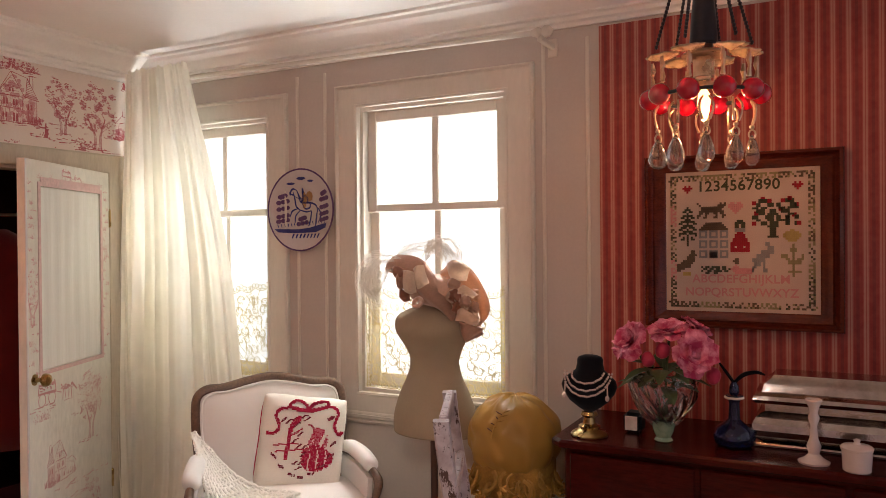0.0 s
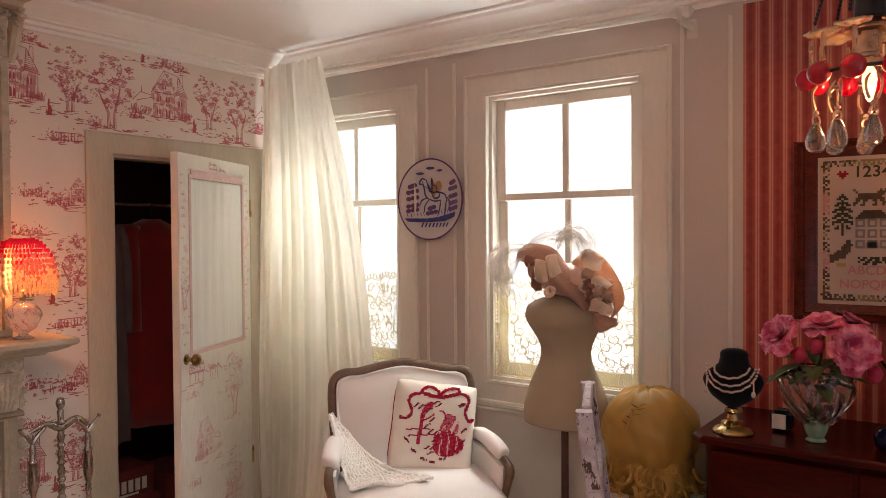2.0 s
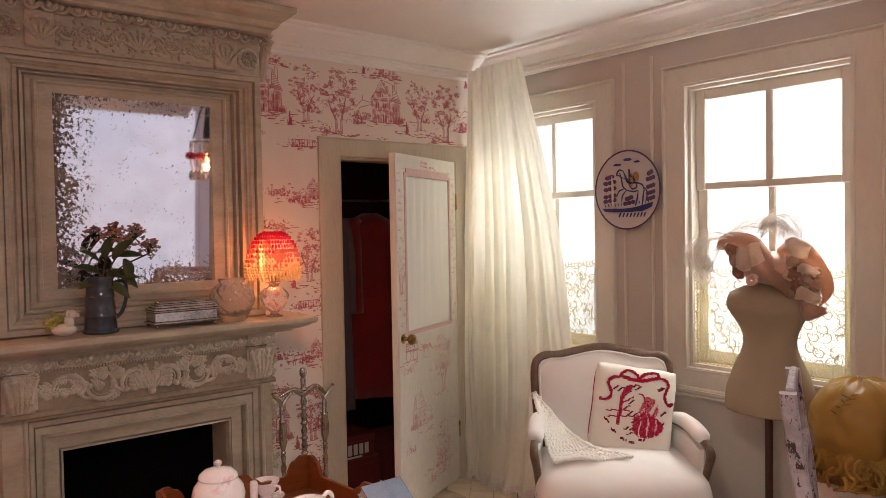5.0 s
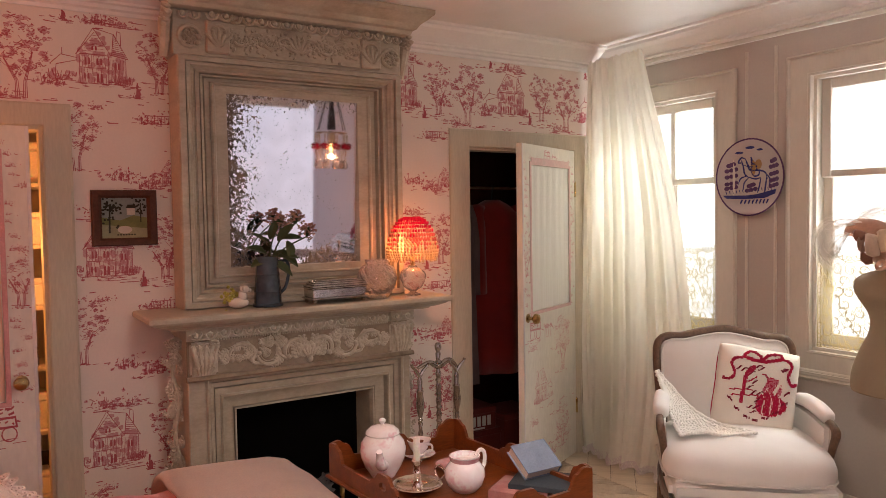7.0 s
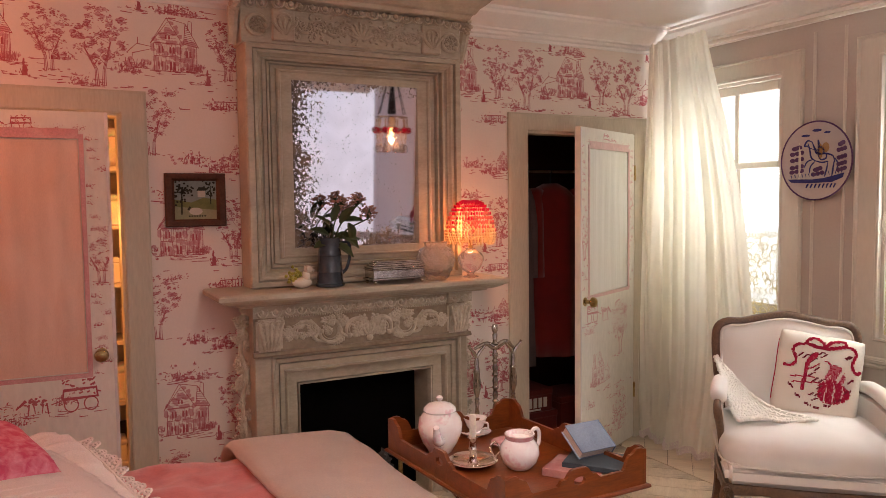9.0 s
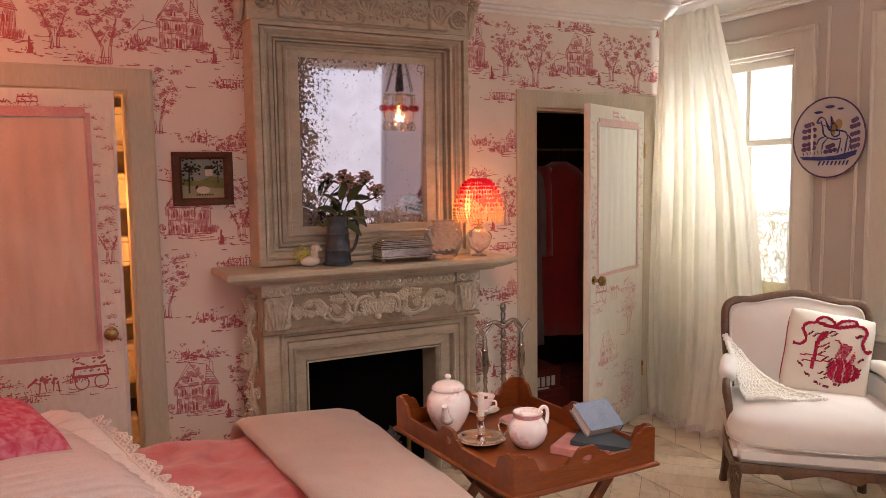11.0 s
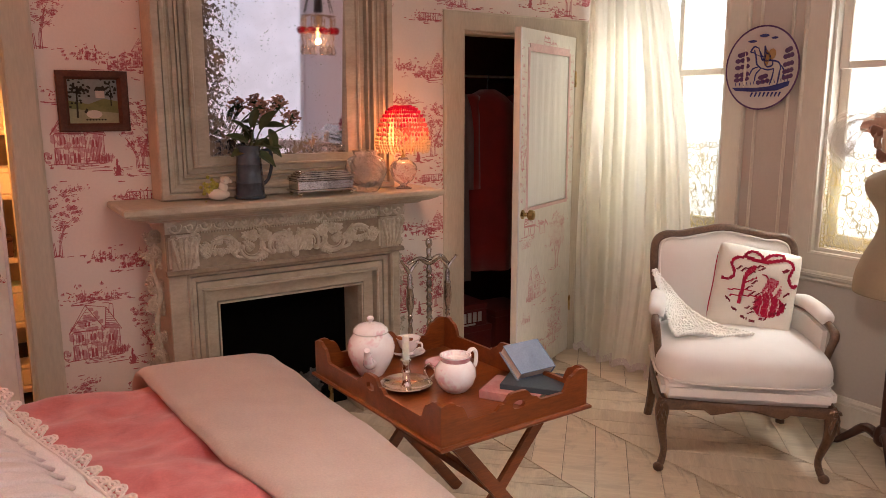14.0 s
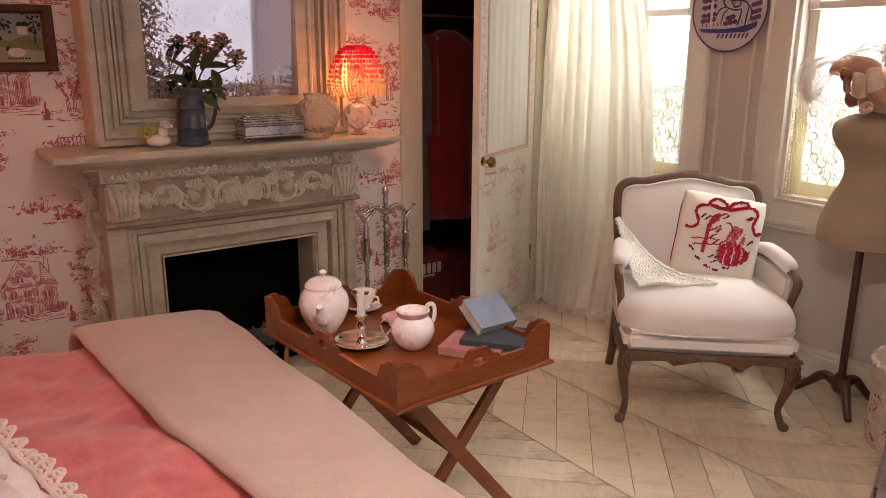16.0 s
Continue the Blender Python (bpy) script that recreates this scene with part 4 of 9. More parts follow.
def toile(bm, m, u0, v0, cells):
    """One block of the repeat per cell of 0.783 by 0.88 m, counted from the foot of the cottage."""
    for i, j in cells:
        rng = random.Random(11)
        u, v = u0 + i * 0.783, v0 + j * 0.88
        toile_house(bm, m, u, v, 0.25, rng)
        toile_ground(bm, m, u, v - 0.015, 0.26, rng, 18)
        toile_tree(bm, m, u - 0.31, v - 0.085, 0.37, rng, 1.15)
        toile_shrub(bm, m, u - 0.40, v - 0.085, 0.07, rng)
        toile_ground(bm, m, u - 0.31, v - 0.09, 0.24, rng, 14)
        toile_tree(bm, m, u + 0.265, v - 0.03, 0.31, rng, 1.0)
        toile_urn(bm, m, u + 0.165, v - 0.055, 0.085, rng)
        toile_ground(bm, m, u + 0.2, v - 0.055, 0.2, rng, 12)
        toile_shrub(bm, m, u - 0.02, v + 0.265, 0.10, rng)
        toile_shrub(bm, m, u + 0.08, v + 0.262, 0.07, rng)
        toile_ground(bm, m, u, v + 0.26, 0.26, rng, 16)
        toile_bridge(bm, m, u + 0.25, v - 0.17, 0.12, rng)
        toile_shrub(bm, m, u + 0.20, v - 0.175, 0.07, rng)
        toile_ground(bm, m, u + 0.25, v - 0.175, 0.18, rng, 10)
        toile_tree(bm, m, u - 0.105, v - 0.40, 0.31, rng, 1.05)
        toile_shrub(bm, m, u - 0.02, v - 0.12, 0.05, rng)
        toile_house(bm, m, u + 0.30, v - 0.46, 0.12, rng)
        toile_shrub(bm, m, u + 0.20, v - 0.48, 0.11, rng)
        toile_ground(bm, m, u + 0.26, v - 0.485, 0.24, rng, 16)
        toile_cart(bm, m, u - 0.33, v - 0.50, 0.21, rng)
        toile_shrub(bm, m, u - 0.26, v - 0.33, 0.06, rng)
        toile_tree(bm, m, u + 0.375, v - 0.30, 0.22, rng, 0.8)
        toile_shrub(bm, m, u + 0.08, v - 0.44, 0.09, rng)
        toile_shrub(bm, m, u - 0.19, v - 0.02, 0.09, rng)
        toile_shrub(bm, m, u + 0.30, v + 0.02, 0.08, rng)
        toile_shrub(bm, m, u - 0.38, v - 0.20, 0.10, rng)
        toile_ground(bm, m, u - 0.36, v - 0.21, 0.16, rng, 14)
        toile_urn(bm, m, u - 0.14, v + 0.275, 0.07, rng)
        toile_ground(bm, m, u - 0.14, v + 0.27, 0.14, rng, 10)
        toile_ground(bm, m, u - 0.27, v - 0.33, 0.16, rng, 9)


def paper_free(u, v):
    """The papered part of the west wall, clear of openings, chimney piece and corner."""
    if not (-5.3 < u < -0.03 and 0.2 < v < 2.585):
        return False
    if CL[0] - 0.134 < u < CL[1] + 0.112 and v < CL[2] + 0.112:
        return False
    if LD[0] - 0.112 < u < LD[1] + 0.112 and v < LD[2] + 0.112:
        return False
    return not (FC - 0.5 < u < FC + 0.5)


# u runs along +y, v up, the print lies 1 mm proud of the paper
WEST = Matrix(((0, 0, 1, 0.0012), (1, 0, 0, 0), (0, 1, 0, 0), (0, 0, 0, 1)))
bm = bmesh.new()
PRINT["clip"], PRINT["wash"] = paper_free, bmesh.new()
toile(bm, WEST, -3.2 - 0.783 * 3, 2.235 - 0.88 * 2, [(i, j) for i in range(0, 8) for j in range(0, 4)])
tagged(part("wallpaper_print", bm, M["ink"], wall_west, "red toile print of cottages and trees"), kind="stuff")
tagged(part("wallpaper_tint", PRINT["wash"], M["ink_pale"], wall_west, "pale pink tint of the toile print"), kind="stuff")
PRINT["clip"] = PRINT["wash"] = None

# ---------- doors ----------
M["door"] = mat("door_paint", (0.80, 0.77, 0.69), 0.5, c2=(0.70, 0.66, 0.57), big=2.5, fine=40, amount=0.4, bmp=0.1, stretch=(1, 1, 0.4))
M["gather"] = mat("gathered_cotton", (0.84, 0.84, 0.79), 0.9, c2=(0.78, 0.77, 0.71), big=4, fine=200, amount=0.3, bmp=0.2, stretch=(14, 1, 0.5))
M["gather_pink"] = mat("rose_net", (0.78, 0.58, 0.47), 0.9, c2=(0.66, 0.44, 0.33), big=4, fine=200, amount=0.3, bmp=0.2, stretch=(1, 14, 0.5))


def pleated(bm, u0, u1, v0, v1, m, folds, depth, seed):
    rng = random.Random(seed)
    ph = [rng.random() * 6 for _ in range(4)]
    nu, nv = folds * 6, 8
    rows = []
    for j in range(nv + 1):
        f = j / nv
        row = []
        for i in range(nu + 1):
            g = i / nu
            d = depth * (0.6 * math.sin(g * folds * 6.283 + ph[0] + 0.6 * math.sin(f * 3 + ph[1])) + 0.4 * math.sin(g * folds * 2.7 + ph[2])) * (0.55 + 0.45 * math.sin(f * 2.5 + 0.4))
            row.append(bm.verts.new(m @ Vector((u0 + (u1 - u0) * g, v0 + (v1 - v0) * f, depth + d))))
        rows.append(row)
    for a, b in zip(rows, rows[1:]):
        for i in range(nu):
            bm.faces.new((a[i], a[i + 1], b[i + 1], b[i]))


def knob(parent, loc, axis, r=0.03):
    k = Vector((0, 0, 1)).rotation_difference(Vector(axis)).to_matrix().to_4x4()
    bm = bmesh.new()
    lathe(bm, [(0.026, 0), (0.026, 0.004), (0.012, 0.007), (0.010, 0.03), (0.016, 0.034), (r, 0.046), (r * 1.05, 0.056), (r * 0.85, 0.07), (r * 0.3, 0.076), (0, 0.077)], 18, m=Matrix.Translation(loc) @ k)
    return part("door_knob", bm, M["brass"], parent, "round aged brass knob", True)


def door(name, m, width, side, p, label, cloth, seed, knob_z, pale, band):
    """side: +1 or -1, the local y way of the shown face. p: panel u0, u1, z0, z1."""
    d = thing(name, m, label, "door", kind="structure")
    u0, u1, z0, z1 = p
    lo, hi = (-0.035, 0.0) if side > 0 else (0.0, 0.035)
    bm = bmesh.new()
    for a, b in (((0, lo, 0.012), (u0, hi, 2.02)), ((u1, lo, 0.012), (width, hi, 2.02)), ((u0, lo, 0.012), (u1, hi, z0)), ((u0, lo, z1), (u1, hi, 2.02)),
                 ((u0, lo + 0.012, z0), (u1, hi - 0.012, z1))):
        box(bm, a, b)
    part("leaf", bm, M["door"], d)
    # shown face: u along the leaf, v up, out of the face
    F = Matrix(((1, 0, 0, 0), (0, 0, side, 0), (0, 1, 0, 0), (0, 0, 0, 1)))
    bm = bmesh.new()
    pleated(bm, u0 + 0.004, u1 - 0.004, z0 + 0.004, z1 - 0.004, Matrix.Translation((0, -side * 0.0115, 0)) @ F, 6, 0.0045, seed)
    part("gathered_panel", bm, cloth, d, "gathered cotton panel", "all")
    bm = bmesh.new()
    e = 0.020
    for a, b in (((u0 - e, z0 - e), (u0, z1 + e)), ((u1, z0 - e), (u1 + e, z1 + e)), ((u0, z1), (u1, z1 + e * 2.2)), ((u0, z0 - e), (u1, z0))):
        box(bm, (a[0], min(0, side * 0.004), a[1]), (b[0], max(0, side * 0.004), b[1]))
    part("panel_bead", bm, band, d)
    bm = bmesh.new()

    PRINT["clip"] = lambda x, y: 0.01 < x < width - 0.01 and 0.02 < y < 2.0 and not (u0 - 0.022 < x < u1 + 0.022 and z0 - 0.022 < y < z1 + 0.035)
    P = Matrix.Translation((0, side * 0.0012, 0)) @ F
    rng = random.Random(seed)
    toile_cart(bm, P, width * 0.70, z0 - 0.17, 0.29, rng)
    toile_tree(bm, P, width * 0.28, z0 - 0.42, 0.36, rng, 1.2)
    toile_house(bm, P, width * 0.68, z0 - 0.56, 0.2, rng)
    toile_tree(bm, P, width * 0.3, 0.12, 0.3, rng)
    toile_tree(bm, P, width * 0.12, 1.45, 0.26, rng)
    toile_tree(bm, P, width * 0.94, 1.25, 0.26, rng)
    toile_cart(bm, P, width * 0.5, z1 + 0.03, 0.16, rng)
    for k in range(22):
        v = z0 + (z1 - z0) * k / 21 + rng.uniform(-0.015, 0.015)
        for u, e in ((u0 * 0.5, u0 * 0.3), ((u1 + width) / 2, (width - u1) * 0.3)):
            u += rng.uniform(-e, e)
            toile_shrub(bm, P, u, v, rng.uniform(0.018, 0.034), rng)
            toile_ground(bm, P, u, v, e * 1.2, rng, 4)
    for k in range(7):
        toile_shrub(bm, P, u0 + (u1 - u0) * k / 6, z1 + 0.035, 0.034, rng)
        toile_ground(bm, P, width * rng.uniform(0.2, 0.8), rng.uniform(0.1, z0 - 0.1), 0.16, rng, 9)
        toile_shrub(bm, P, width * rng.uniform(0.12, 0.85), rng.uniform(0.1, z0 - 0.12), 0.08, rng)
    tagged(part("toile_print", bm, pale, d), kind="stuff")
    PRINT["clip"] = None
    # bright strip added in place of the lit thickness of the leaf
    bm = bmesh.new()
    box(bm, (width - 0.012, min(0, side * 0.006), 0.014), (width + 0.003, max(0, side * 0.006), 2.018), 0.002)
    part("edge_strip", bm, M["edge"], d, "bright strip along the door's edge")
    knob(d, (width - 0.06, 0.0, knob_z), (0, side, 0))
    for z in (0.28, 1.72):
        bm = bmesh.new()
        lathe(bm, [(0.007, 0), (0.007, 0.09), (0.003, 0.1)], 8, (0.0, side * 0.006, z))
        part("hinge", bm, M["brass"], d)
    return d


M["edge"] = mat("bright_edge_paint", (0.82, 0.79, 0.76), 0.4, fine=50, amount=0.2)
M["pinkband"] = mat("rose_band", (0.72, 0.48, 0.46), 0.7, c2=(0.76, 0.60, 0.56), big=14, fine=90, amount=0.7, bmp=0.05)
door("door_1", pose(0.024, -0.335, 0, 0, 0, math.degrees(math.atan2(-0.69, 0.323))), 0.775, 1, (0.10, 0.655, 1.03, 1.90), "cream toile-papered closet door standing ajar",
     M["gather"], 3, 1.0, M["ink_pale"], M["pinkband"])
door("door_2", pose(0.004, -4.262, 0, 0, 0, math.degrees(math.atan2(0.775, 0.075))), 0.765, -1, (0.10, 0.645, 0.84, 1.90), "toile-papered door left slightly ajar",
     M["gather_pink"], 8, 0.925, M["ink"], M["ink_pale"])

# ---------- chevron floor ----------
def chevron(x0, x1, y0, y1):
    """Rows 0.525 wide along x, boards at 45 degrees, mitred on the row lines."""
    rows, bw, gap, line = 0.525, 0.205, 0.0016, 0.0034
    rng = random.Random(4)
    first = -1.045
    j0, j1 = math.ceil((first - y1) / rows) - 1, math.ceil((first - y0) / rows) + 1
    nn = 0
    rest = bmesh.new()
    for j in range(j0, j1):
        ya, yb = first - j * rows, first - (j + 1) * rows     # upper and lower row lines
        sgn = 1 if j % 2 == 0 else -1
        k0, k1 = math.floor((x0 - rows) / bw), math.ceil((x1 + rows) / bw)
        for k in range(k0, k1):
            c = k * bw
            pts = [(c + gap, ya - line), (c + bw - gap, ya - line), (c + bw - gap + sgn * (ya - yb), yb + line), (c + gap + sgn * (ya - yb), yb + line)]
            xs = [p[0] for p in pts]
            if max(xs) < x0 or min(xs) > x1 or yb < y0 - rows or ya > y1 + rows:
                continue
            ang = math.atan2(-1, sgn)
            pts = [(min(max(p[0], x0), x1), min(max(p[1], y0), y1)) for p in pts]
            if abs(sum(pts[i][0] * pts[(i + 1) % 4][1] - pts[(i + 1) % 4][0] * pts[i][1] for i in range(4))) < 2e-3:
                continue
            cx, cy = sum(p[0] for p in pts) / 4, sum(p[1] for p in pts) / 4
            near = -0.1 < cx < 2.7 and cy > -2.3
            z = -0.0004 * rng.random()
            ca, sa = math.cos(-ang), math.sin(-ang)
            if near and nn < 300:
                nn += 1
                bm = bmesh.new()
                L = [((p[0] - cx) * ca - (p[1] - cy) * sa, (p[0] - cx) * sa + (p[1] - cy) * ca) for p in pts]
                ring(bm, [[Vector((q[0], q[1], -0.009)) for q in L], [Vector((q[0], q[1], -0.001)) for q in L], [Vector((q[0] * 0.996, q[1] * 0.985, 0)) for q in L]])
                ob = part("plank", bm, M["plank"], floor)
                ob.matrix_basis = Matrix.Translation((cx, cy, z)) @ Matrix.Rotation(ang, 4, "Z")
            else:
                ring(rest, [[Vector((*p, -0.009)) for p in pts], [Vector((*p, z)) for p in pts]])
    tagged(part("planks", rest, M["plank"], floor), kind="stuff")


FLOOR_TO_LAY = (-0.8, XE, YS, -0.0)


# ---------- bed ----------
bed = thing("bed", (0, 0, 0), "double bed with a pale upholstered mattress", "bed")
bm = bmesh.new()
box(bm, (0.76, -4.75, 0.26), (2.60, -2.68, 0.53), 0.05, 3)
part("mattress", bm, M["white"], bed, "", True)
bm = bmesh.new()
box(bm, (0.74, -4.8, 0.16), (2.62, -2.66, 0.258), 0.01)
part("bed_frame", bm, M["oldwood"], bed)
for x in (0.80, 2.54):
    for y in (-4.72, -2.74):
        bm = bmesh.new()
        lathe(bm, [(0.03, 0), (0.038, 0.03), (0.028, 0.07), (0.04, 0.159)], 12, (x, y, 0))
        part("leg", bm, M["oldwood"], bed)


def cover(x0, x1, y0, y1, base, top, edge, puff, seed, nx=60, ny=40, thick=0.02):
    """A soft cover: rounded at its edges, gently uneven; a closed sheet."""
    bm = bmesh.new()

    def h(x, y):
        d = min(x - x0, x1 - x, y1 - y, y - y0)
        f = min(1, max(0, d / edge))
        s = math.sqrt(max(0, 1 - (1 - f) ** 2))
        n = noise.fractal(Vector((x * 3.6, y * 3.6, seed)), 0.8, 2.2, 4)
        return base + (top - base) * s + puff * n * s

    rows = [[bm.verts.new((x0 + (x1 - x0) * i / nx, y0 + (y1 - y0) * j / ny, 0)) for i in range(nx + 1)] for j in range(ny + 1)]
    for r in rows:
        for v in r:
            v.co.z = h(v.co.x, v.co.y)
    for a, b in zip(rows, rows[1:]):
        for i in range(nx):
            bm.faces.new((a[i], a[i + 1], b[i + 1], b[i]))
    lim = [e for e in bm.edges if e.is_boundary]
    r = bmesh.ops.extrude_edge_only(bm, edges=lim)
    for v in r["geom"]:
        if isinstance(v, bmesh.types.BMVert):
            v.co.z -= thick
    return bm


quilt = tagged(part("quilt", cover(0.70, 2.66, -4.2, -2.72, 0.40, 0.605, 0.15, 0.026, 3.0, nx=90, ny=70, thick=0.1), M["quilt"], None, "", "all"), "puffy rose-pink quilt spread over the bed", "quilt")
# blanket folded across the foot of the bed, its edge rolled
bm = bmesh.new()
prof = [(-2.60, 0.30), (-2.600, 0.45), (-2.612, 0.545), (-2.65, 0.590), (-2.72, 0.606), (-2.85, 0.616), (-2.98, 0.624), (-3.06, 0.630), (-3.095, 0.628), (-3.115, 0.614), (-3.115, 0.600), (-3.09, 0.589), (-3.0, 0.586)]
loops, nx = [], 44
for i in range(nx + 1):
    f = i / nx
    x = 0.63 + (2.70 - 0.63) * f
    e = min(f, 1 - f) * nx / 4
    s = math.sqrt(max(0, 1 - (1 - min(1, e)) ** 2))
    row = []
    for k, (y, z) in enumerate(prof):
        n = noise.fractal(Vector((x * 2.6, y * 2.6, 9.0)), 1.0, 2.0, 3)
        yy = y + ((0.025 * math.sin(x * 2.6 + 0.6) + 0.11 * (x - 1.25)) * min(1.0, (-2.72 - y) / 0.28) if y < -2.72 else 0.0) + 0.008 * n
        row.append(Vector((x, yy, 0.30 + (z - 0.30) * (0.35 + 0.65 * s) + 0.010 * n + (0.024 if z > 0.5 else 0.0))))
    loops.append(row)
ring(bm, loops, False, False)
bmesh.ops.solidify(bm, geom=bm.faces[:], thickness=0.010)
tagged(part("blanket", bm, M["blanket"], None, "", "all"), "thick dusty-pink fleece blanket folded across the bed foot", "blanket")


def cushion(bm, w, h, d, m, n=14, pinch=0.12):
    """A stuffed square cushion, pointed at its corners."""
    for side in (1, -1):
        rows = []
        for j in range(n + 1):
            row = []
            for i in range(n + 1):
                u, v = -1 + 2 * i / n, -1 + 2 * j / n
                f = (1 - u ** 4) * (1 - v ** 4)
                k = 1 - pinch * ((1 - u * u) * abs(v) ** 3 + (1 - v * v) * abs(u) ** 3) * 0.6
                p = Vector((u * w / 2 * (1 - pinch * 0.5 * (1 - v * v) * 0 - pinch * 0.35 * (1 - abs(v)) * abs(u)), v * h / 2 * (1 - pinch * 0.35 * (1 - abs(u)) * abs(v)), side * d / 2 * f ** 0.55 * k))
                row.append(bm.verts.new(m @ p))
            rows.append(row)
        for a, b in zip(rows, rows[1:]):
            for i in range(n):
                bm.faces.new((a[i], a[i + 1], b[i + 1], b[i]))
    bmesh.ops.remove_doubles(bm, verts=bm.verts, dist=1e-5)


# ticking colour taken down a little for shade on the pillow
M["pillowcase"] = mat("striped_ticking", (0.74, 0.62, 0.60), 0.9, c2=(0.68, 0.55, 0.53), fine=240, bmp=0.2)
M["lace"] = mat("white_lace", (0.84, 0.74, 0.70), 0.9, c2=(0.78, 0.66, 0.62), fine=240, bmp=0.2, sss=0.1)
M["rose"] = mat("rose_damask", (0.58, 0.07, 0.14), 0.85, c2=(0.74, 0.30, 0.36), big=34, fine=120, amount=0.3, bmp=0.2)


def lace_edge(bm, pts, out, width, step):
    """A row of looped thread scallops along pts."""
    P = spline(pts, 240)
    acc, last, k = 0, P[0], 0
    for p, q in zip(P, P[1:]):
        acc += (q - p).length
        if acc >= step:
            acc = 0
            d = (q - last).normalized()
            o = (Vector(out) - d * Vector(out).dot(d)).normalized()
            o = (o + Vector((0, 0, 0.35 * math.sin(k * 1.3)))).normalized()
            for rr, c in ((step * 0.52, 0.45), (step * 0.30, 0.95), (step * 0.2, 0.15)):
                cen = (last + q) / 2 + o * width * c
                tube(bm, [cen + d * rr * math.cos(a) + o * rr * 0.85 * math.sin(a) for a in (6.283 * t / 8 for t in range(9))], 0.0048, 5)
            last = q
            k += 1
    tube(bm, P[::6], 0.006, 5)


pil = thing("pillow", (0, 0, 0), "white striped pillow with a looped lace border", "pillow")
bm = bmesh.new()
A = Vector((0.72, -3.74, 0.70))
B = Vector((1.95, -3.40, 0.655))
ax = (B - A).normalized()
mid = (A + B) / 2
PM = Matrix.Translation(mid + Vector((0.10, -0.36, 0.0))) @ Matrix.Rotation(math.atan2(ax.y, ax.x), 4, "Z") @ Matrix.Rotation(radians(-4), 4, "X")
cushion(bm, 1.30, 0.72, 0.30, PM, 20)
wobble(bm, 0.02, 3.5, 2)
part("pillowcase", bm, M["pillowcase"], pil, "", "all")
bm = bmesh.new()
for k in range(22):
    u = -0.62 + 1.24 * k / 21
    pts = []
    for j in range(9):
        v = -0.335 + 0.67 * j / 8
        f = ((1 - (u / 0.66) ** 4) * (1 - (v / 0.37) ** 4)) ** 0.55
        pts.append(PM @ Vector((u, v, 0.148 * f - 0.010)))
    tube(bm, pts, [0.006, 0.014, 0.019, 0.019, 0.019, 0.019, 0.019, 0.014, 0.006], 8, 0.75)
part("ribbing", bm, M["pillowcase"], pil, "", "all")
bm = bmesh.new()
lace_edge(bm, [(0.60, -3.86, 0.66), (0.82, -3.70, 0.735), (1.02, -3.625, 0.72), (1.30, -3.545, 0.68), (1.60, -3.45, 0.665), (1.95, -3.365, 0.64)], (0.25, 1, 0.12), 0.036, 0.046)
lace = part("lace_border", bm, M["lace"], pil, "white looped lace border")
bm = bmesh.new()
cols, P = [], spline([(0.60, -3.88, 0.64), (0.82, -3.72, 0.715), (1.02, -3.645, 0.70), (1.30, -3.565, 0.66), (1.60, -3.47, 0.645), (1.95, -3.385, 0.62)], 90)
for k, p in enumerate(P):
    r = 0.014 * math.sin(k * 0.9)
    cols.append([p + Vector((0.02, 0.012, r + 0.022)), p + Vector((0.01, -0.03, 0.060 + r * 1.5)), p + Vector((0, -0.08, 0.066 + r * 1.3)), p + Vector((-0.02, -0.16, 0.050 + r * 0.5))])
ring(bm, cols, False, False)
bmesh.ops.recalc_face_normals(bm, faces=bm.faces[:])
part("ruffle", bm, M["lace"], pil, "", "all")
cush = thing("cushion", (0, 0, 0), "small rose-pink damask cushion on the pillow", "cushion")
bm = bmesh.new()
cushion(bm, 0.46, 0.36, 0.16, pose(1.19, -3.975, 0.845, -10, 8, 20), 14)
part("cover", bm, M["rose"], cush, "", "all")

# ---------- folding tray table ----------
tt = thing("tray_table", (0, 0, 0), "polished cherry-wood butler's tray on folding legs", "tray table")
TN, TR, TL = Vector((1.88, -2.535, 0)), Vector((1.868, -1.945, 0)), Vector((1.080, -2.58, 0))
TB = TR + TL - TN
bm = bmesh.new()
ring(bm, [[Vector((p.x, p.y, z)) + (p - (TN + TB) / 2).normalized() * g for p in (TN, TR, TB, TL)] for z, g in ((0.596, 0.012), (0.600, 0.018), (0.607, 0.018), (0.611, 0.012))])
part("tray_base", bm, M["tray"], tt)


def scallop(f, L):
    """Height of a side board along its length f 0..1: tall at the corners, dips, a raised middle."""
    x = abs(f - 0.5) * L            # from the middle
    e = L / 2 - x                   # from the corner
    mid = 0.108 * math.exp(-(x / (0.10)) ** 4) - 0.018 * math.exp(-((x - 0.055) / 0.014) ** 2)
    cor = 0.130 * (1 / (1 + math.exp((e - 0.100) / 0.013))) - 0.010 * math.exp(-((e - 0.062) / 0.012) ** 2)
    return max(0.062, mid, cor) - 0.008 * math.exp(-(e / 0.018) ** 2)


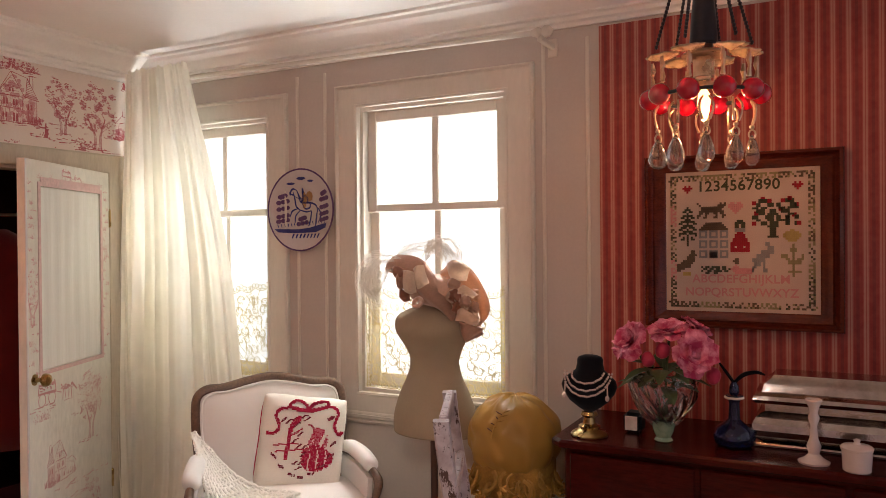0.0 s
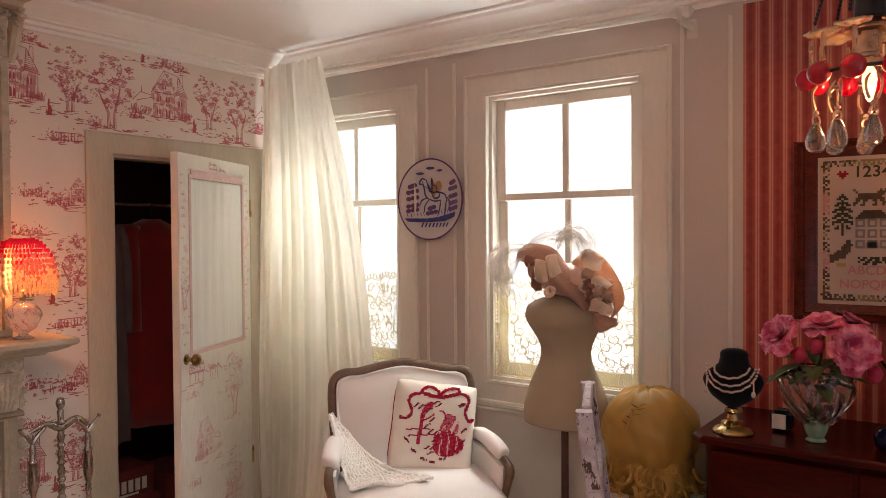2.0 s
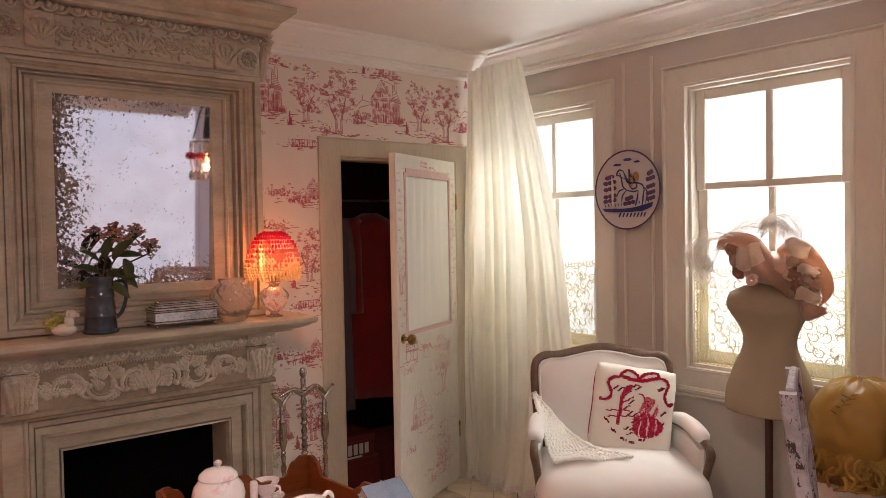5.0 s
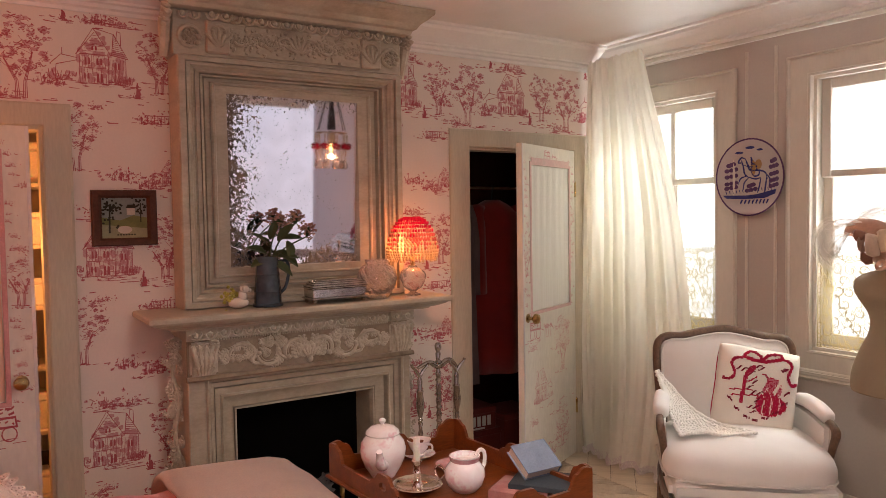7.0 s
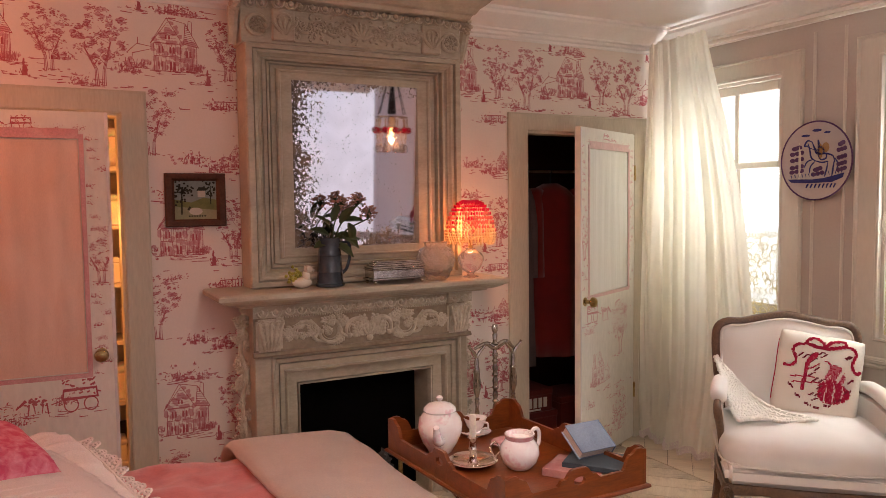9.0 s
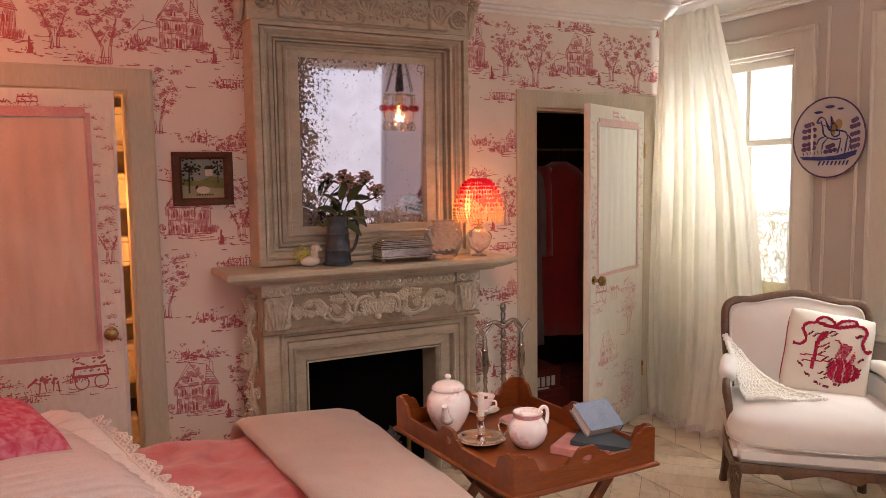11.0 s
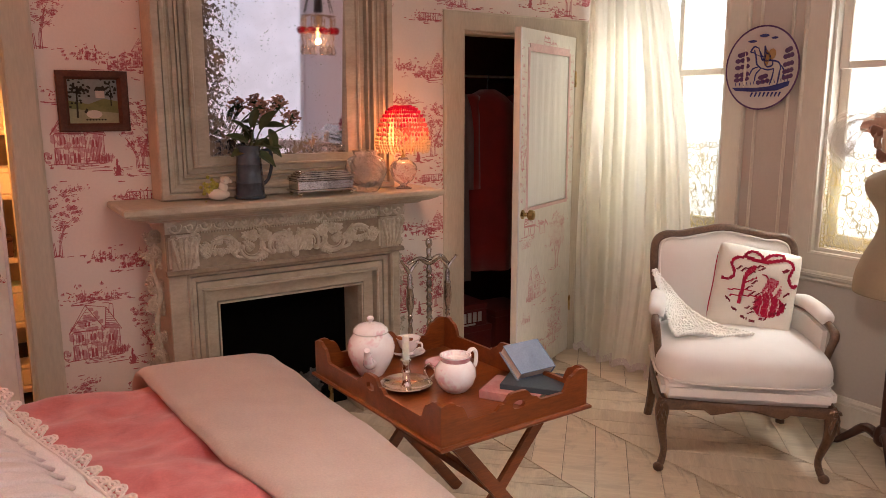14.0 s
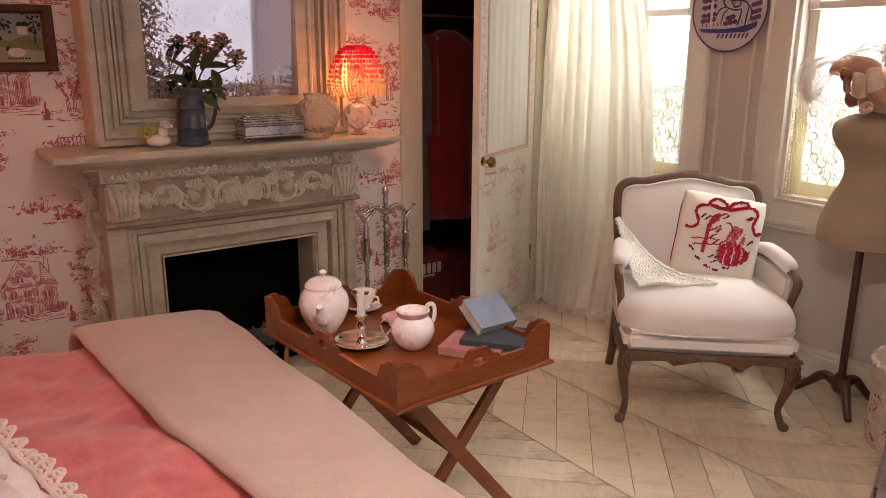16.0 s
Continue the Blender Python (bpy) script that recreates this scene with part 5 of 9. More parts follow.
def side_board(a, b, name):
    d = b - a
    L = d.length
    d.normalize()
    o = Vector((-d.y, d.x, 0))
    n = 72
    outer = []
    for k in range(n + 1):
        f = k / n
        outer.append((f * L, scallop(f, L)))
    hole = [(L / 2 + 0.026 * math.cos(t) * (1.2 - 0.2 * math.sin(t)), 0.062 + 0.014 * math.sin(t)) for t in (6.283 * q / 16 for q in range(16))]
    bm = bmesh.new()
    th = 0.013
    for k in range(n):
        (x0, h0), (x1, h1) = outer[k], outer[k + 1]
        inhole = abs((x0 + x1) / 2 - L / 2) < 0.026
        spans = [(0.0, 0.0, h0, h1)]
        if inhole:
            def w(x):
                return 0.014 * math.sqrt(max(0.0, 1 - ((x - L / 2) / 0.0265) ** 2))
            spans = [(0.0, 0.0, 0.066 - w(x0), 0.066 - w(x1)), (0.066 + w(x0), 0.066 + w(x1), h0, h1)]
        for lo0, lo1, hi0, hi1 in spans:
            q = [a + d * x0 + Vector((0, 0, 0.611 + lo0)), a + d * x1 + Vector((0, 0, 0.611 + lo1)), a + d * x1 + Vector((0, 0, 0.611 + hi1)), a + d * x0 + Vector((0, 0, 0.611 + hi0))]
            ring(bm, [q, [p + o * th for p in q]])
    bmesh.ops.remove_doubles(bm, verts=bm.verts, dist=1e-5)
    part(name, bm, M["tray"], tt)


for a, b in ((TN, TR), (TR, TB), (TB, TL), (TL, TN)):
    side_board(a.copy(), b.copy(), "side_board")
# crossed legs: a pair at each end, pinned where they cross
def slat(a, b, wide, thick, name, side):
    a, b, side = Vector(a), Vector(b), Vector(side)
    d = (b - a).normalized()
    w = d.cross(side).normalized() * wide / 2
    o = side * thick / 2
    bm = bmesh.new()
    ring(bm, [[p - w - o, p + w - o, p + w + o, p - w + o] for p in (a, a + d * 0.004, b - d * 0.004, b)])
    bmesh.ops.bevel(bm, geom=[e for e in bm.edges if e.calc_length() > 0.2], offset=0.004, segments=2, affect="EDGES")
    return part(name, bm, M["tray"], tt)


for x, s in ((1.80, 1), (1.17, -1)):
    slat((x + 0.010 * s, -2.455, 0.595), (x + 0.010 * s, -1.985, 0.004), 0.046, 0.018, "leg", (1, 0, 0))
    slat((x - 0.010 * s, -2.055, 0.595), (x - 0.010 * s, -2.545, 0.004), 0.046, 0.018, "leg", (1, 0, 0))
slat((1.79, -2.262, 0.352), (1.18, -2.262, 0.352), 0.03, 0.03, "stretcher", (0, 0, 1))
for y in (-2.44, -2.06):
    slat((1.83, y, 0.586), (1.14, y, 0.586), 0.018, 0.036, "top_rail", (0, 1, 0))

# ---------- armchair ----------
AC = pose(1.54, -0.70, 0, 0, 0, 47)
arm = thing("armchair", AC, "cream linen armchair with carved weathered walnut frame", "armchair")
HW = 0.347
# seat rail with a serpentine lower edge
bm = bmesh.new()


def rail(a, b, n=24, deep=0.05):
    a, b = Vector(a), Vector(b)
    d = (b - a).normalized()
    o = Vector((d.y, -d.x, 0))
    loops = []
    for k in range(n + 1):
        f = k / n
        dip = 0.028 * math.cos((f - 0.5) * 4 * math.pi) * (1 if abs(f - 0.5) < 0.25 else -0.4) if deep > 0.045 else 0
        bulge = o * 0.02 * math.sin(f * math.pi)
        p = a + (b - a) * f + bulge
        loops.append([p + Vector((0, 0, 0.358)), p + o * 0.010 + Vector((0, 0, 0.355)), p + o * 0.016 + Vector((0, 0, 0.338)), p + o * 0.010 + Vector((0, 0, 0.314 + dip * 0.55)),
                      p + Vector((0, 0, 0.309 + dip * 0.55)), p - o * 0.03 + Vector((0, 0, 0.325))])
    ring(bm, loops)


rail((-HW, -0.33, 0), (HW, -0.33, 0))
rail((HW, -0.33, 0), (HW - 0.03, 0.31, 0))
rail((HW - 0.03, 0.31, 0), (-HW + 0.03, 0.31, 0))
rail((-HW + 0.03, 0.31, 0), (-HW, -0.33, 0))
part("seat_rail", bm, M["oldwood"], arm, "", True)
for sx in (-1, 1):
    bm = bmesh.new()     # cabriole front leg
    tube(bm, [(sx * 0.334, -0.318, 0.350), (sx * 0.344, -0.330, 0.30), (sx * 0.340, -0.315, 0.21), (sx * 0.322, -0.278, 0.10), (sx * 0.330, -0.284, 0.045), (sx * 0.346, -0.302, 0.018)],
         [0.028, 0.032, 0.021, 0.0145, 0.0165, 0.016], 10, n=22)
    blob(bm, (sx * 0.344, -0.300, 0.021), (0.024, 0.027, 0.021), 2)
    for k in range(5):
        a = -0.9 + k * 0.45
        blob(bm, (sx * 0.347 + 0.020 * math.sin(a), -0.360, 0.312 - 0.02 * abs(k - 2)), (0.008, 0.010, 0.026), 1)
    scl = [(sx * (0.345 + 0.02 * (1 - i / 14) * math.cos(i * 0.7)), -0.366, 0.340 + 0.02 * (1 - i / 14) * math.sin(i * 0.7)) for i in range(13)]
    tube(bm, scl, 0.006, 5)
    part("front_leg", bm, M["oldwood"], arm, "carved cabriole leg", True)
    bm = bmesh.new()
    tube(bm, [(sx * 0.308, 0.30, 0.40), (sx * 0.312, 0.31, 0.25), (sx * 0.320, 0.33, 0.10), (sx * 0.330, 0.352, 0.0)], [0.026, 0.026, 0.022, 0.022], 8, n=12)
    part("back_leg", bm, M["oldwood"], arm, "", True)
bm = bmesh.new()         # upholstered seat base and cushion
box(bm, (-HW - 0.006, -0.364, 0.350), (HW + 0.006, 0.29, 0.446), 0.030, 3)
part("seat_base", bm, M["linen"], arm, "", True)
bm = bmesh.new()
n = 26
top, rowsA = [], []
for lev, (g, zz) in enumerate(((0.985, 0.432), (1.006, 0.440), (1.018, 0.465), (1.012, 0.497), (0.992, 0.520), (0.945, 0.545), (0.82, 0.565), (0.56, 0.580), (0.25, 0.588), (0.02, 0.590))):
    l = []
    for i in range(48):
        a = 2 * math.pi * i / 48
        c, s = math.cos(a), math.sin(a)
        p = 5.0 if lev < 6 else 3.4
        rr = 1 / (abs(c) ** p + abs(s) ** p) ** (1 / p)
        y = rr * s * 0.325 * g - 0.025
        l.append(Vector((rr * c * (HW + 0.005) * g * (1.0 + 0.04 * (-(y) / 0.3)), y - (0.018 * math.cos(rr * c * 1.5) if s < 0 else 0), zz + 0.004 * noise.noise(Vector((c * 2, s * 2, lev))))))
    top.append(l)
ring(bm, top)
cu = part("seat_cushion", bm, M["linen"], arm, "plump cream linen seat cushion", "all")
bm = bmesh.new()
for zz in (0.440,):
    k = 1.0
    tube(bm, [Vector((p.x * k, p.y * k + 0.0, zz)) for p in top[2]] + [Vector((top[2][0].x * k, top[2][0].y * k, zz))], 0.0045, 5)
part("piping", bm, M["linen"], cu)
# back frame: shaped top rail on raked stiles
BK = Matrix.Translation((0, 0.285, 0.42)) @ Matrix.Rotation(radians(-11), 4, "X")
outl = [(-0.300, 0.0), (-0.316, 0.15), (-0.332, 0.32), (-0.336, 0.43), (-0.326, 0.493), (-0.283, 0.524), (-0.208, 0.528), (-0.095, 0.552), (0, 0.564)]
outl = [(x, y * 1.045) for x, y in outl]
outl = outl + [(-x, y) for x, y in outl[-2::-1]]
pts = spline([BK @ Vector((x, 0, z)) for x, z in outl], 70)
bm = bmesh.new()
tube(bm, pts, 0.0175, 10, 1.3)
tube(bm, [BK @ Vector((x, -0.012, z)) for x, z in [(-0.300, 0.02), (0.300, 0.02)]], 0.02, 8)
part("back_frame", bm, M["oldwood"], arm, "", True)
bm = bmesh.new()
for side in (-1, 1):
    rows = []
    for f in (1.0, 0.985, 0.93, 0.8, 0.55, 0.2, 0.01):
        d = 0.035 * (1 - f ** 5) + 0.008
        rows.append([BK @ Vector((x * f * 0.95, side * d if side < 0 else side * 0.018, 0.28 + (z - 0.28) * f * 0.95)) for x, z in
                     [(p.x, p.z) for p in (BK.inverted() @ q for q in pts)]])
    ring(bm, rows, True, False)
bk = part("backrest", bm, M["linen"], arm, "padded cream linen back", "all")
bm = bmesh.new()
tube(bm, [BK @ Vector((p.x * 0.925, -0.022, 0.28 + (p.z - 0.28) * 0.925)) for p in (BK.inverted() @ q for q in pts)], 0.0055, 6)
part("piping", bm, M["linen"], bk)
for sx in (-1, 1):
    bm = bmesh.new()     # arm rail, curving down into the front support
    tube(bm, [(sx * 0.320, 0.26, 0.655), (sx * 0.335, 0.12, 0.672), (sx * 0.354, -0.02, 0.668), (sx * 0.369, -0.13, 0.652), (sx * 0.371, -0.185, 0.625), (sx * 0.360, -0.175, 0.56), (sx * 0.350, -0.155, 0.48), (sx * 0.343, -0.17, 0.40)],
         [0.015, 0.015, 0.016, 0.018, 0.020, 0.017, 0.016, 0.018], 9, n=40)
    ar = part("arm", bm, M["oldwood"], arm, "", True)
    bm = bmesh.new()
    tube(bm, [(sx * 0.322, 0.245, 0.678), (sx * 0.335, 0.12, 0.698), (sx * 0.350, 0.0, 0.694), (sx * 0.361, -0.09, 0.680), (sx * 0.365, -0.115, 0.672)], [0.026, 0.033, 0.036, 0.034, 0.018], 12, 1.15, n=18)
    part("arm_pad", bm, M["linen"], ar, "stuffed linen arm pad", "all")
    bm = bmesh.new()
    ring(bm, [[Vector((sx * (0.318 + dx), 0.27, 0.43)), Vector((sx * (0.318 + dx), 0.27, 0.64)), Vector((sx * (0.335 + dx), 0.05, 0.65)), Vector((sx * (0.354 + dx), -0.12, 0.63)), Vector((sx * (0.336 + dx), -0.145, 0.43))] for dx in (-0.012, 0.008)])
    part("side_panel", bm, M["linen"], arm)

# needlepoint cushion on the chair
M["needle"] = mat("needlepoint_ground", (0.80, 0.74, 0.64), 0.95, c2=(0.74, 0.68, 0.58), big=5, fine=300, amount=0.5, bmp=0.6, bdist=0.003)
M["crimson"] = mat("crimson_wool", (0.42, 0.012, 0.05), 0.95, c2=(0.34, 0.01, 0.035), big=20, fine=250, amount=0.5, bmp=0.5)
M["maroon"] = mat("maroon_wool", (0.20, 0.015, 0.03), 0.95, fine=250, bmp=0.4)
M["rosewool"] = mat("rose_wool", (0.60, 0.16, 0.20), 0.95, fine=250, bmp=0.4)
PC = AC @ Matrix.Translation((0.106, 0.15, 0.735)) @ Matrix.Rotation(radians(-3), 4, "Z") @ Matrix.Rotation(radians(72), 4, "X") @ Matrix.Rotation(radians(-9), 4, "Z") @ Matrix.Diagonal((0.91, 1, 1, 1))
np_ = thing("throw_pillow", PC, "cream needlepoint cushion with a crimson basket and bow", "pillow")
PW = 0.420


def face_z(u, v, d=0.15):
    u, v = max(-1, min(1, u)), max(-1, min(1, v))
    return d / 2 * ((1 - u ** 4) * (1 - v ** 4)) ** 0.55


bm = bmesh.new()
cushion(bm, PW, PW, 0.15, Matrix(), 44, 0.1)
for v in bm.verts:       # blunt corners, knotted wool ground
    k = 1 - 0.045 * (4 * v.co.x * v.co.y / PW / PW) ** 4
    v.co = Vector((v.co.x * k, v.co.y * k, v.co.z))
    v.co += v.co.normalized() * 0.0022 * noise.noise(v.co * 130)
part("cover", bm, M["needle"], np_, "", "all")
bm = bmesh.new()
tube(bm, [(x * PW / 2 * 0.985, y * PW / 2 * 0.985, -0.004) for x, y in ((-0.935, -0.945), (-0.985, -0.6), (-0.975, 0.0), (-0.985, 0.6), (-0.935, 0.945))], 0.006, 6, n=20)
tube(bm, [(x * PW / 2 * 0.985, y * PW / 2 * 0.985, -0.004) for x, y in ((-0.935, -0.945), (-0.6, -0.99), (0.0, -0.98), (0.6, -0.99), (0.945, -0.945))], 0.006, 6, n=20)
part("piping", bm, M["crimson"], np_, "crimson edge piping")
SB = {"crimson": bmesh.new(), "maroon": bmesh.new(), "rosewool": bmesh.new()}
ST = 0.0056
done = set()


def stitch(col, u, v, fat=1.0):
    """One wool stitch at u, v in -1..1 on the cushion face, snapped to the canvas grid."""
    i, j = round(u * PW / 2 / ST), round(v * PW / 2 / ST)
    if (i, j) in done:
        return
    done.add((i, j))
    x, y = i * ST, j * ST
    z = face_z(2 * x / PW, 2 * y / PW) * 0.99 - 0.0005
    s = ST * 0.5 * fat
    p = [Vector((x - s, y - s * 0.8, z)), Vector((x + s, y - s, z)), Vector((x + s * 0.95, y + s, z)), Vector((x - s, y + s * 0.9, z))]
    q = [Vector((w.x * 1.0, w.y, w.z + 0.0045)) for w in [p[0] * 0.3 + p[0] * 0.7, p[1], p[2], p[3]]]
    ring(SB[col], [p, q])


def curve_stitch(col, pts, fat=1):
    for p in spline([(x, y, 0) for x, y in pts], 120):
        for a in range(fat):
            for b in range(fat):
                stitch(col, p.x + a * 0.0268, p.y + b * 0.0268)


rng = random.Random(12)
# bow of two loops, trailing ribbons, a tree, then the basket of flowers
BOW = [[(0.03, 0.62), (-0.23, 0.63), (-0.40, 0.71), (-0.23, 0.83), (-0.04, 0.76), (0.04, 0.64)], [(0.05, 0.63), (0.13, 0.76), (0.28, 0.83), (0.46, 0.85), (0.46, 0.74), (0.08, 0.61)]]
RIBBONS = [[(-0.04, 0.64), (-0.39, 0.66), (-0.61, 0.60), (-0.68, 0.48), (-0.61, 0.35), (-0.58, 0.23), (-0.71, 0.10), (-0.82, 0.12)], [(0.12, 0.64), (0.51, 0.75), (0.68, 0.71), (0.74, 0.60), (0.68, 0.44), (0.69, 0.29), (0.79, 0.19), (0.88, 0.24)]]
TRUNK = [(-0.16, 0.44), (-0.30, 0.28), (-0.35, 0.10), (-0.35, -0.11), (-0.37, -0.26), (-0.37, -0.37)]
LINES = [[(-0.64, -0.11), (-0.36, -0.07), (-0.11, -0.06)], [(-0.58, -0.23), (-0.22, -0.18), (0.15, -0.14)], [(-0.29, 0.10), (-0.17, 0.17), (-0.05, 0.26)], [(0.08, 0.35), (0.18, 0.32), (0.23, 0.21)]]
DASHES = [(-0.59, -0.34), (-0.41, -0.54), (-0.16, -0.68), (0.05, -0.71), (0.27, -0.63), (0.49, -0.47), (0.67, -0.24), (0.72, 0.01)]
LEAVES = [(-0.50, 0.42), (-0.38, 0.38), (-0.26, 0.45), (-0.03, 0.51), (0.03, 0.46), (-0.09, 0.14), (-0.19, 0.02), (-0.09, -0.09), (0.01, -0.25), (-0.15, -0.43), (-0.05, -0.53), (0.00, -0.42), (0.54, 0.53), (0.59, 0.52), (-0.19, 0.33), (0.05, -0.09)]
for p in BOW:
    curve_stitch("crimson", p, 2)
for p in RIBBONS:
    curve_stitch("crimson", p, 2)
curve_stitch("crimson", TRUNK, 3)
for p in LINES:
    curve_stitch("crimson", p, 1)
for u, v in DASHES:
    for d in (-0.08, -0.05, -0.02, 0.01, 0.04):
        stitch("maroon", u + d, v + d * (0.9 * u))
        stitch("maroon", u + d, v + d * (0.9 * u) + 0.027)
for u, v in LEAVES:
    for d in (-0.045, -0.015, 0.015, 0.045):
        stitch("maroon", u + d, v + d * 0.8)
        stitch("maroon", u + d + 0.027, v + d * 0.8)
for k in range(2200):     # basket, with pale gaps left between its strands
    a, r = rng.random() * 6.283, math.sqrt(rng.random())
    u, v = 0.35 + 0.36 * r * math.cos(a), -0.31 + 0.25 * r * math.sin(a) * (1 - 0.25 * math.cos(a))
    if math.sin(34 * u + 12 * v + 2 * math.sin(9 * v)) < 0.80 and rng.random() < 0.8:
        stitch("crimson", u, v)
for k in range(700):
    a, r = rng.random() * 6.283, math.sqrt(rng.random())
    u, v = 0.33 + 0.22 * r * math.cos(a), 0.06 + 0.24 * r * math.sin(a)
    if math.sin(19 * u - 8 * v) < 0.6:
        stitch("rosewool" if rng.random() < 0.62 else "crimson", u, v)
for c, b in SB.items():
    part("wool_stitches", b, M[c], np_, c.replace("rosewool", "rose") + " wool stitches")

# crocheted shawl over the arm and seat
M["crochet"] = mat("cream_crochet", (0.92, 0.88, 0.80), 0.95, fine=260, amount=0.5, bmp=0.5)
bm = bmesh.new()


SHAWL_L = spline([(-0.350, 0.225, 0.800), (-0.333, 0.125, 0.738), (-0.318, 0.020, 0.686), (-0.296, -0.100, 0.616), (-0.280, -0.175, 0.600)], 40)
SHAWL_R = spline([(-0.342, 0.228, 0.804), (-0.255, 0.175, 0.705), (-0.175, 0.085, 0.640), (-0.070, -0.025, 0.606), (0.055, -0.125, 0.598)], 40)


def shawl_at(u, v):
    """u 0..1 from the chair arm across the seat, v 0..1 from the back corner to the hem."""
    k = min(39, int(v * 39))
    p = SHAWL_L[k].lerp(SHAWL_R[k], u)
    sag = 0.035 * math.sin(math.pi * u) * math.sin(math.pi * v)
    z = max(p.z - sag, 0.592) + 0.008 * math.sin(9 * u + 5 * v) * v + 0.004 * noise.noise(Vector((u * 7, v * 7, 2)))
    return Vector((p.x, p.y + 0.012 * math.sin(11 * u) * v, z))


def knot_row(cells, across, phase):
    """One crocheted row of the shawl, its yarn bobbing over and under."""
    pts = []
    for j in range(40):
        f = j / 39
        u, v = (f, across) if cells else (across, f)
        pts.append(shawl_at(u, v) + Vector((0, 0, 0.004 * math.sin(j * 2.6 + phase))))
    tube(bm, pts, 0.0062, 6)


rng = random.Random(44)
n = 11
for k in range(n + 1):
    knot_row(False, k / n, k)
for k in range(1, 14):
    knot_row(True, (k / 13) ** 0.8, k)
for i in range(n):
    for j in range(4, 14):
        blob(bm, shawl_at((i + 0.5) / n, min(1, (j / 13) ** 0.8)) + Vector((0, 0, 0.003)), (0.007, 0.007, 0.006), 1)
for i in range(34):
    f = (i + 0.5) / 34
    for p in (shawl_at(f, 1), shawl_at(1, f), shawl_at(0, f)):
        blob(bm, p + Vector((rng.uniform(-0.003, 0.003), rng.uniform(-0.003, 0.003), 0)), 0.010, 1)
for v in bm.verts:
    v.co = AC @ v.co
tagged(part("shawl", bm, M["crochet"]), "cream crocheted shawl draped over the armchair", "shawl")

# ---------- window curtain and rod ----------
rod = thing("curtain_rod", (0, 0, 0), "white painted curtain rod with ball finial", "curtain rod")
bm = bmesh.new()
tube(bm, [(0.16, -0.17, 2.543), (2.49, -0.17, 2.50)], 0.012, 10)
part("pole", bm, M["trim"], rod, "", True)
bm = bmesh.new()
tube(bm, [(2.47, -0.17, 2.50), (2.50, -0.17, 2.50), (2.515, -0.17, 2.50), (2.53, -0.17, 2.50), (2.55, -0.17, 2.50), (2.565, -0.17, 2.50)], [0.014, 0.024, 0.014, 0.026, 0.024, 0.006], 12)
part("finial", bm, M["trim"], rod, "", True)
for x in (2.505,):
    bm = bmesh.new()
    box(bm, (x - 0.012, -0.17, 2.462), (x + 0.012, -0.002, 2.486), 0.004)
    box(bm, (x - 0.022, -0.012, 2.43), (x + 0.022, -0.001, 2.51), 0.004)
    part("bracket", bm, M["trim"], rod)
cur = thing("curtain", (0, 0, 0), "sheer cream curtain gathered in the corner with lace hem", "curtain")
bm = bmesh.new()
nu, nv = 260, 48
EDGE = spline([(0.50, 0, 0.0), (0.585, 0, 0.115), (0.675, 0, 0.225), (0.80, 0, 0.42), (0.86, 0, 0.61), (0.89, 0, 0.75), (0.84, 0, 1.0)], 60)


def right_edge(f):
    """x of the curtain's free edge, f from 0 at the head to 1 at the hem."""
    for a, b in zip(EDGE, EDGE[1:]):
        if a.z <= f <= b.z + 1e-6:
            return a.x + (b.x - a.x) * (f - a.z) / max(1e-6, b.z - a.z)
    return EDGE[-1].x


rows = []
for j in range(nv + 1):
    f = j / nv                                   # 0 at the top
    z = 2.61 * (1 - f) + 0.012 * f
    right, back = right_edge(f), -0.208 - 0.012 * min(1, f * 2.0)
    # in plan: out from the toile wall, round the corner, along the windows
    near = -0.232 - 0.063 * min(1, f * 1.4)
    row = []
    for i in range(nu + 1):
        g = i / nu
        if g < 0.16:
            h = g / 0.16
            base, nrm = Vector((0.045 + 0.03 * h * h, near + (back - near) * h, 0)), Vector((0.9, -0.4, 0))
        else:
            h = (g - 0.16) / 0.84
            base, nrm = Vector((0.075 + (right - 0.075) * h, back - 0.06 * f * math.sin(h * 3.0), 0)), Vector((0.12, -1, 0))
        ph = 6.2832 * (7.5 * g + 0.95 * noise.noise(Vector((g * 4, f * 0.8, 3.0))) + 0.18 * math.sin(f * 2.6 + g * 6))
        amp = (0.013 + 0.034 * min(1, f * 1.7)) * (0.65 + 0.9 * noise.noise(Vector((g * 5.1, f * 0.9, 7.0))))
        wave = math.sin(ph) + 0.32 * math.sin(2.1 * ph + 1.0 + 2 * f) + 0.16 * math.sin(4.3 * ph)
        flare = 0.02 * max(0, f - 0.86) / 0.14
        p = base + nrm * (amp * wave + flare * (1 + math.sin(ph * 0.7)))
        p += Vector((0.010 * math.cos(ph), 0, 0)) * min(1, f * 2)
        row.append(bm.verts.new((max(p.x, 0.014), min(p.y, -0.188 + 0.076 * max(0.0, min(1.0, (f - 0.06) * 4))), z + (0.012 * math.sin(ph * 1.1) if j == nv else 0.007 * math.sin(ph * 1.7) if j == 0 else 0.0))))
    rows.append(row)
for a, b in zip(rows, rows[1:]):
    for i in range(nu):
        bm.faces.new((a[i], a[i + 1], b[i + 1], b[i]))
hem = [v.co.copy() for v in rows[-1]]
part("drape", bm, M["sheer"], cur, "", "all")
bm = bmesh.new()
for k in range(0, nu, 2):
    p = hem[k] + Vector((0, -0.004, 0.028))
    for r, dz in ((0.013, 0), (0.009, -0.018)):
        tube(bm, [p + Vector((r * math.cos(a), 0, dz + r * math.sin(a))) for a in (6.283 * t / 7 for t in range(8))], 0.003, 4)
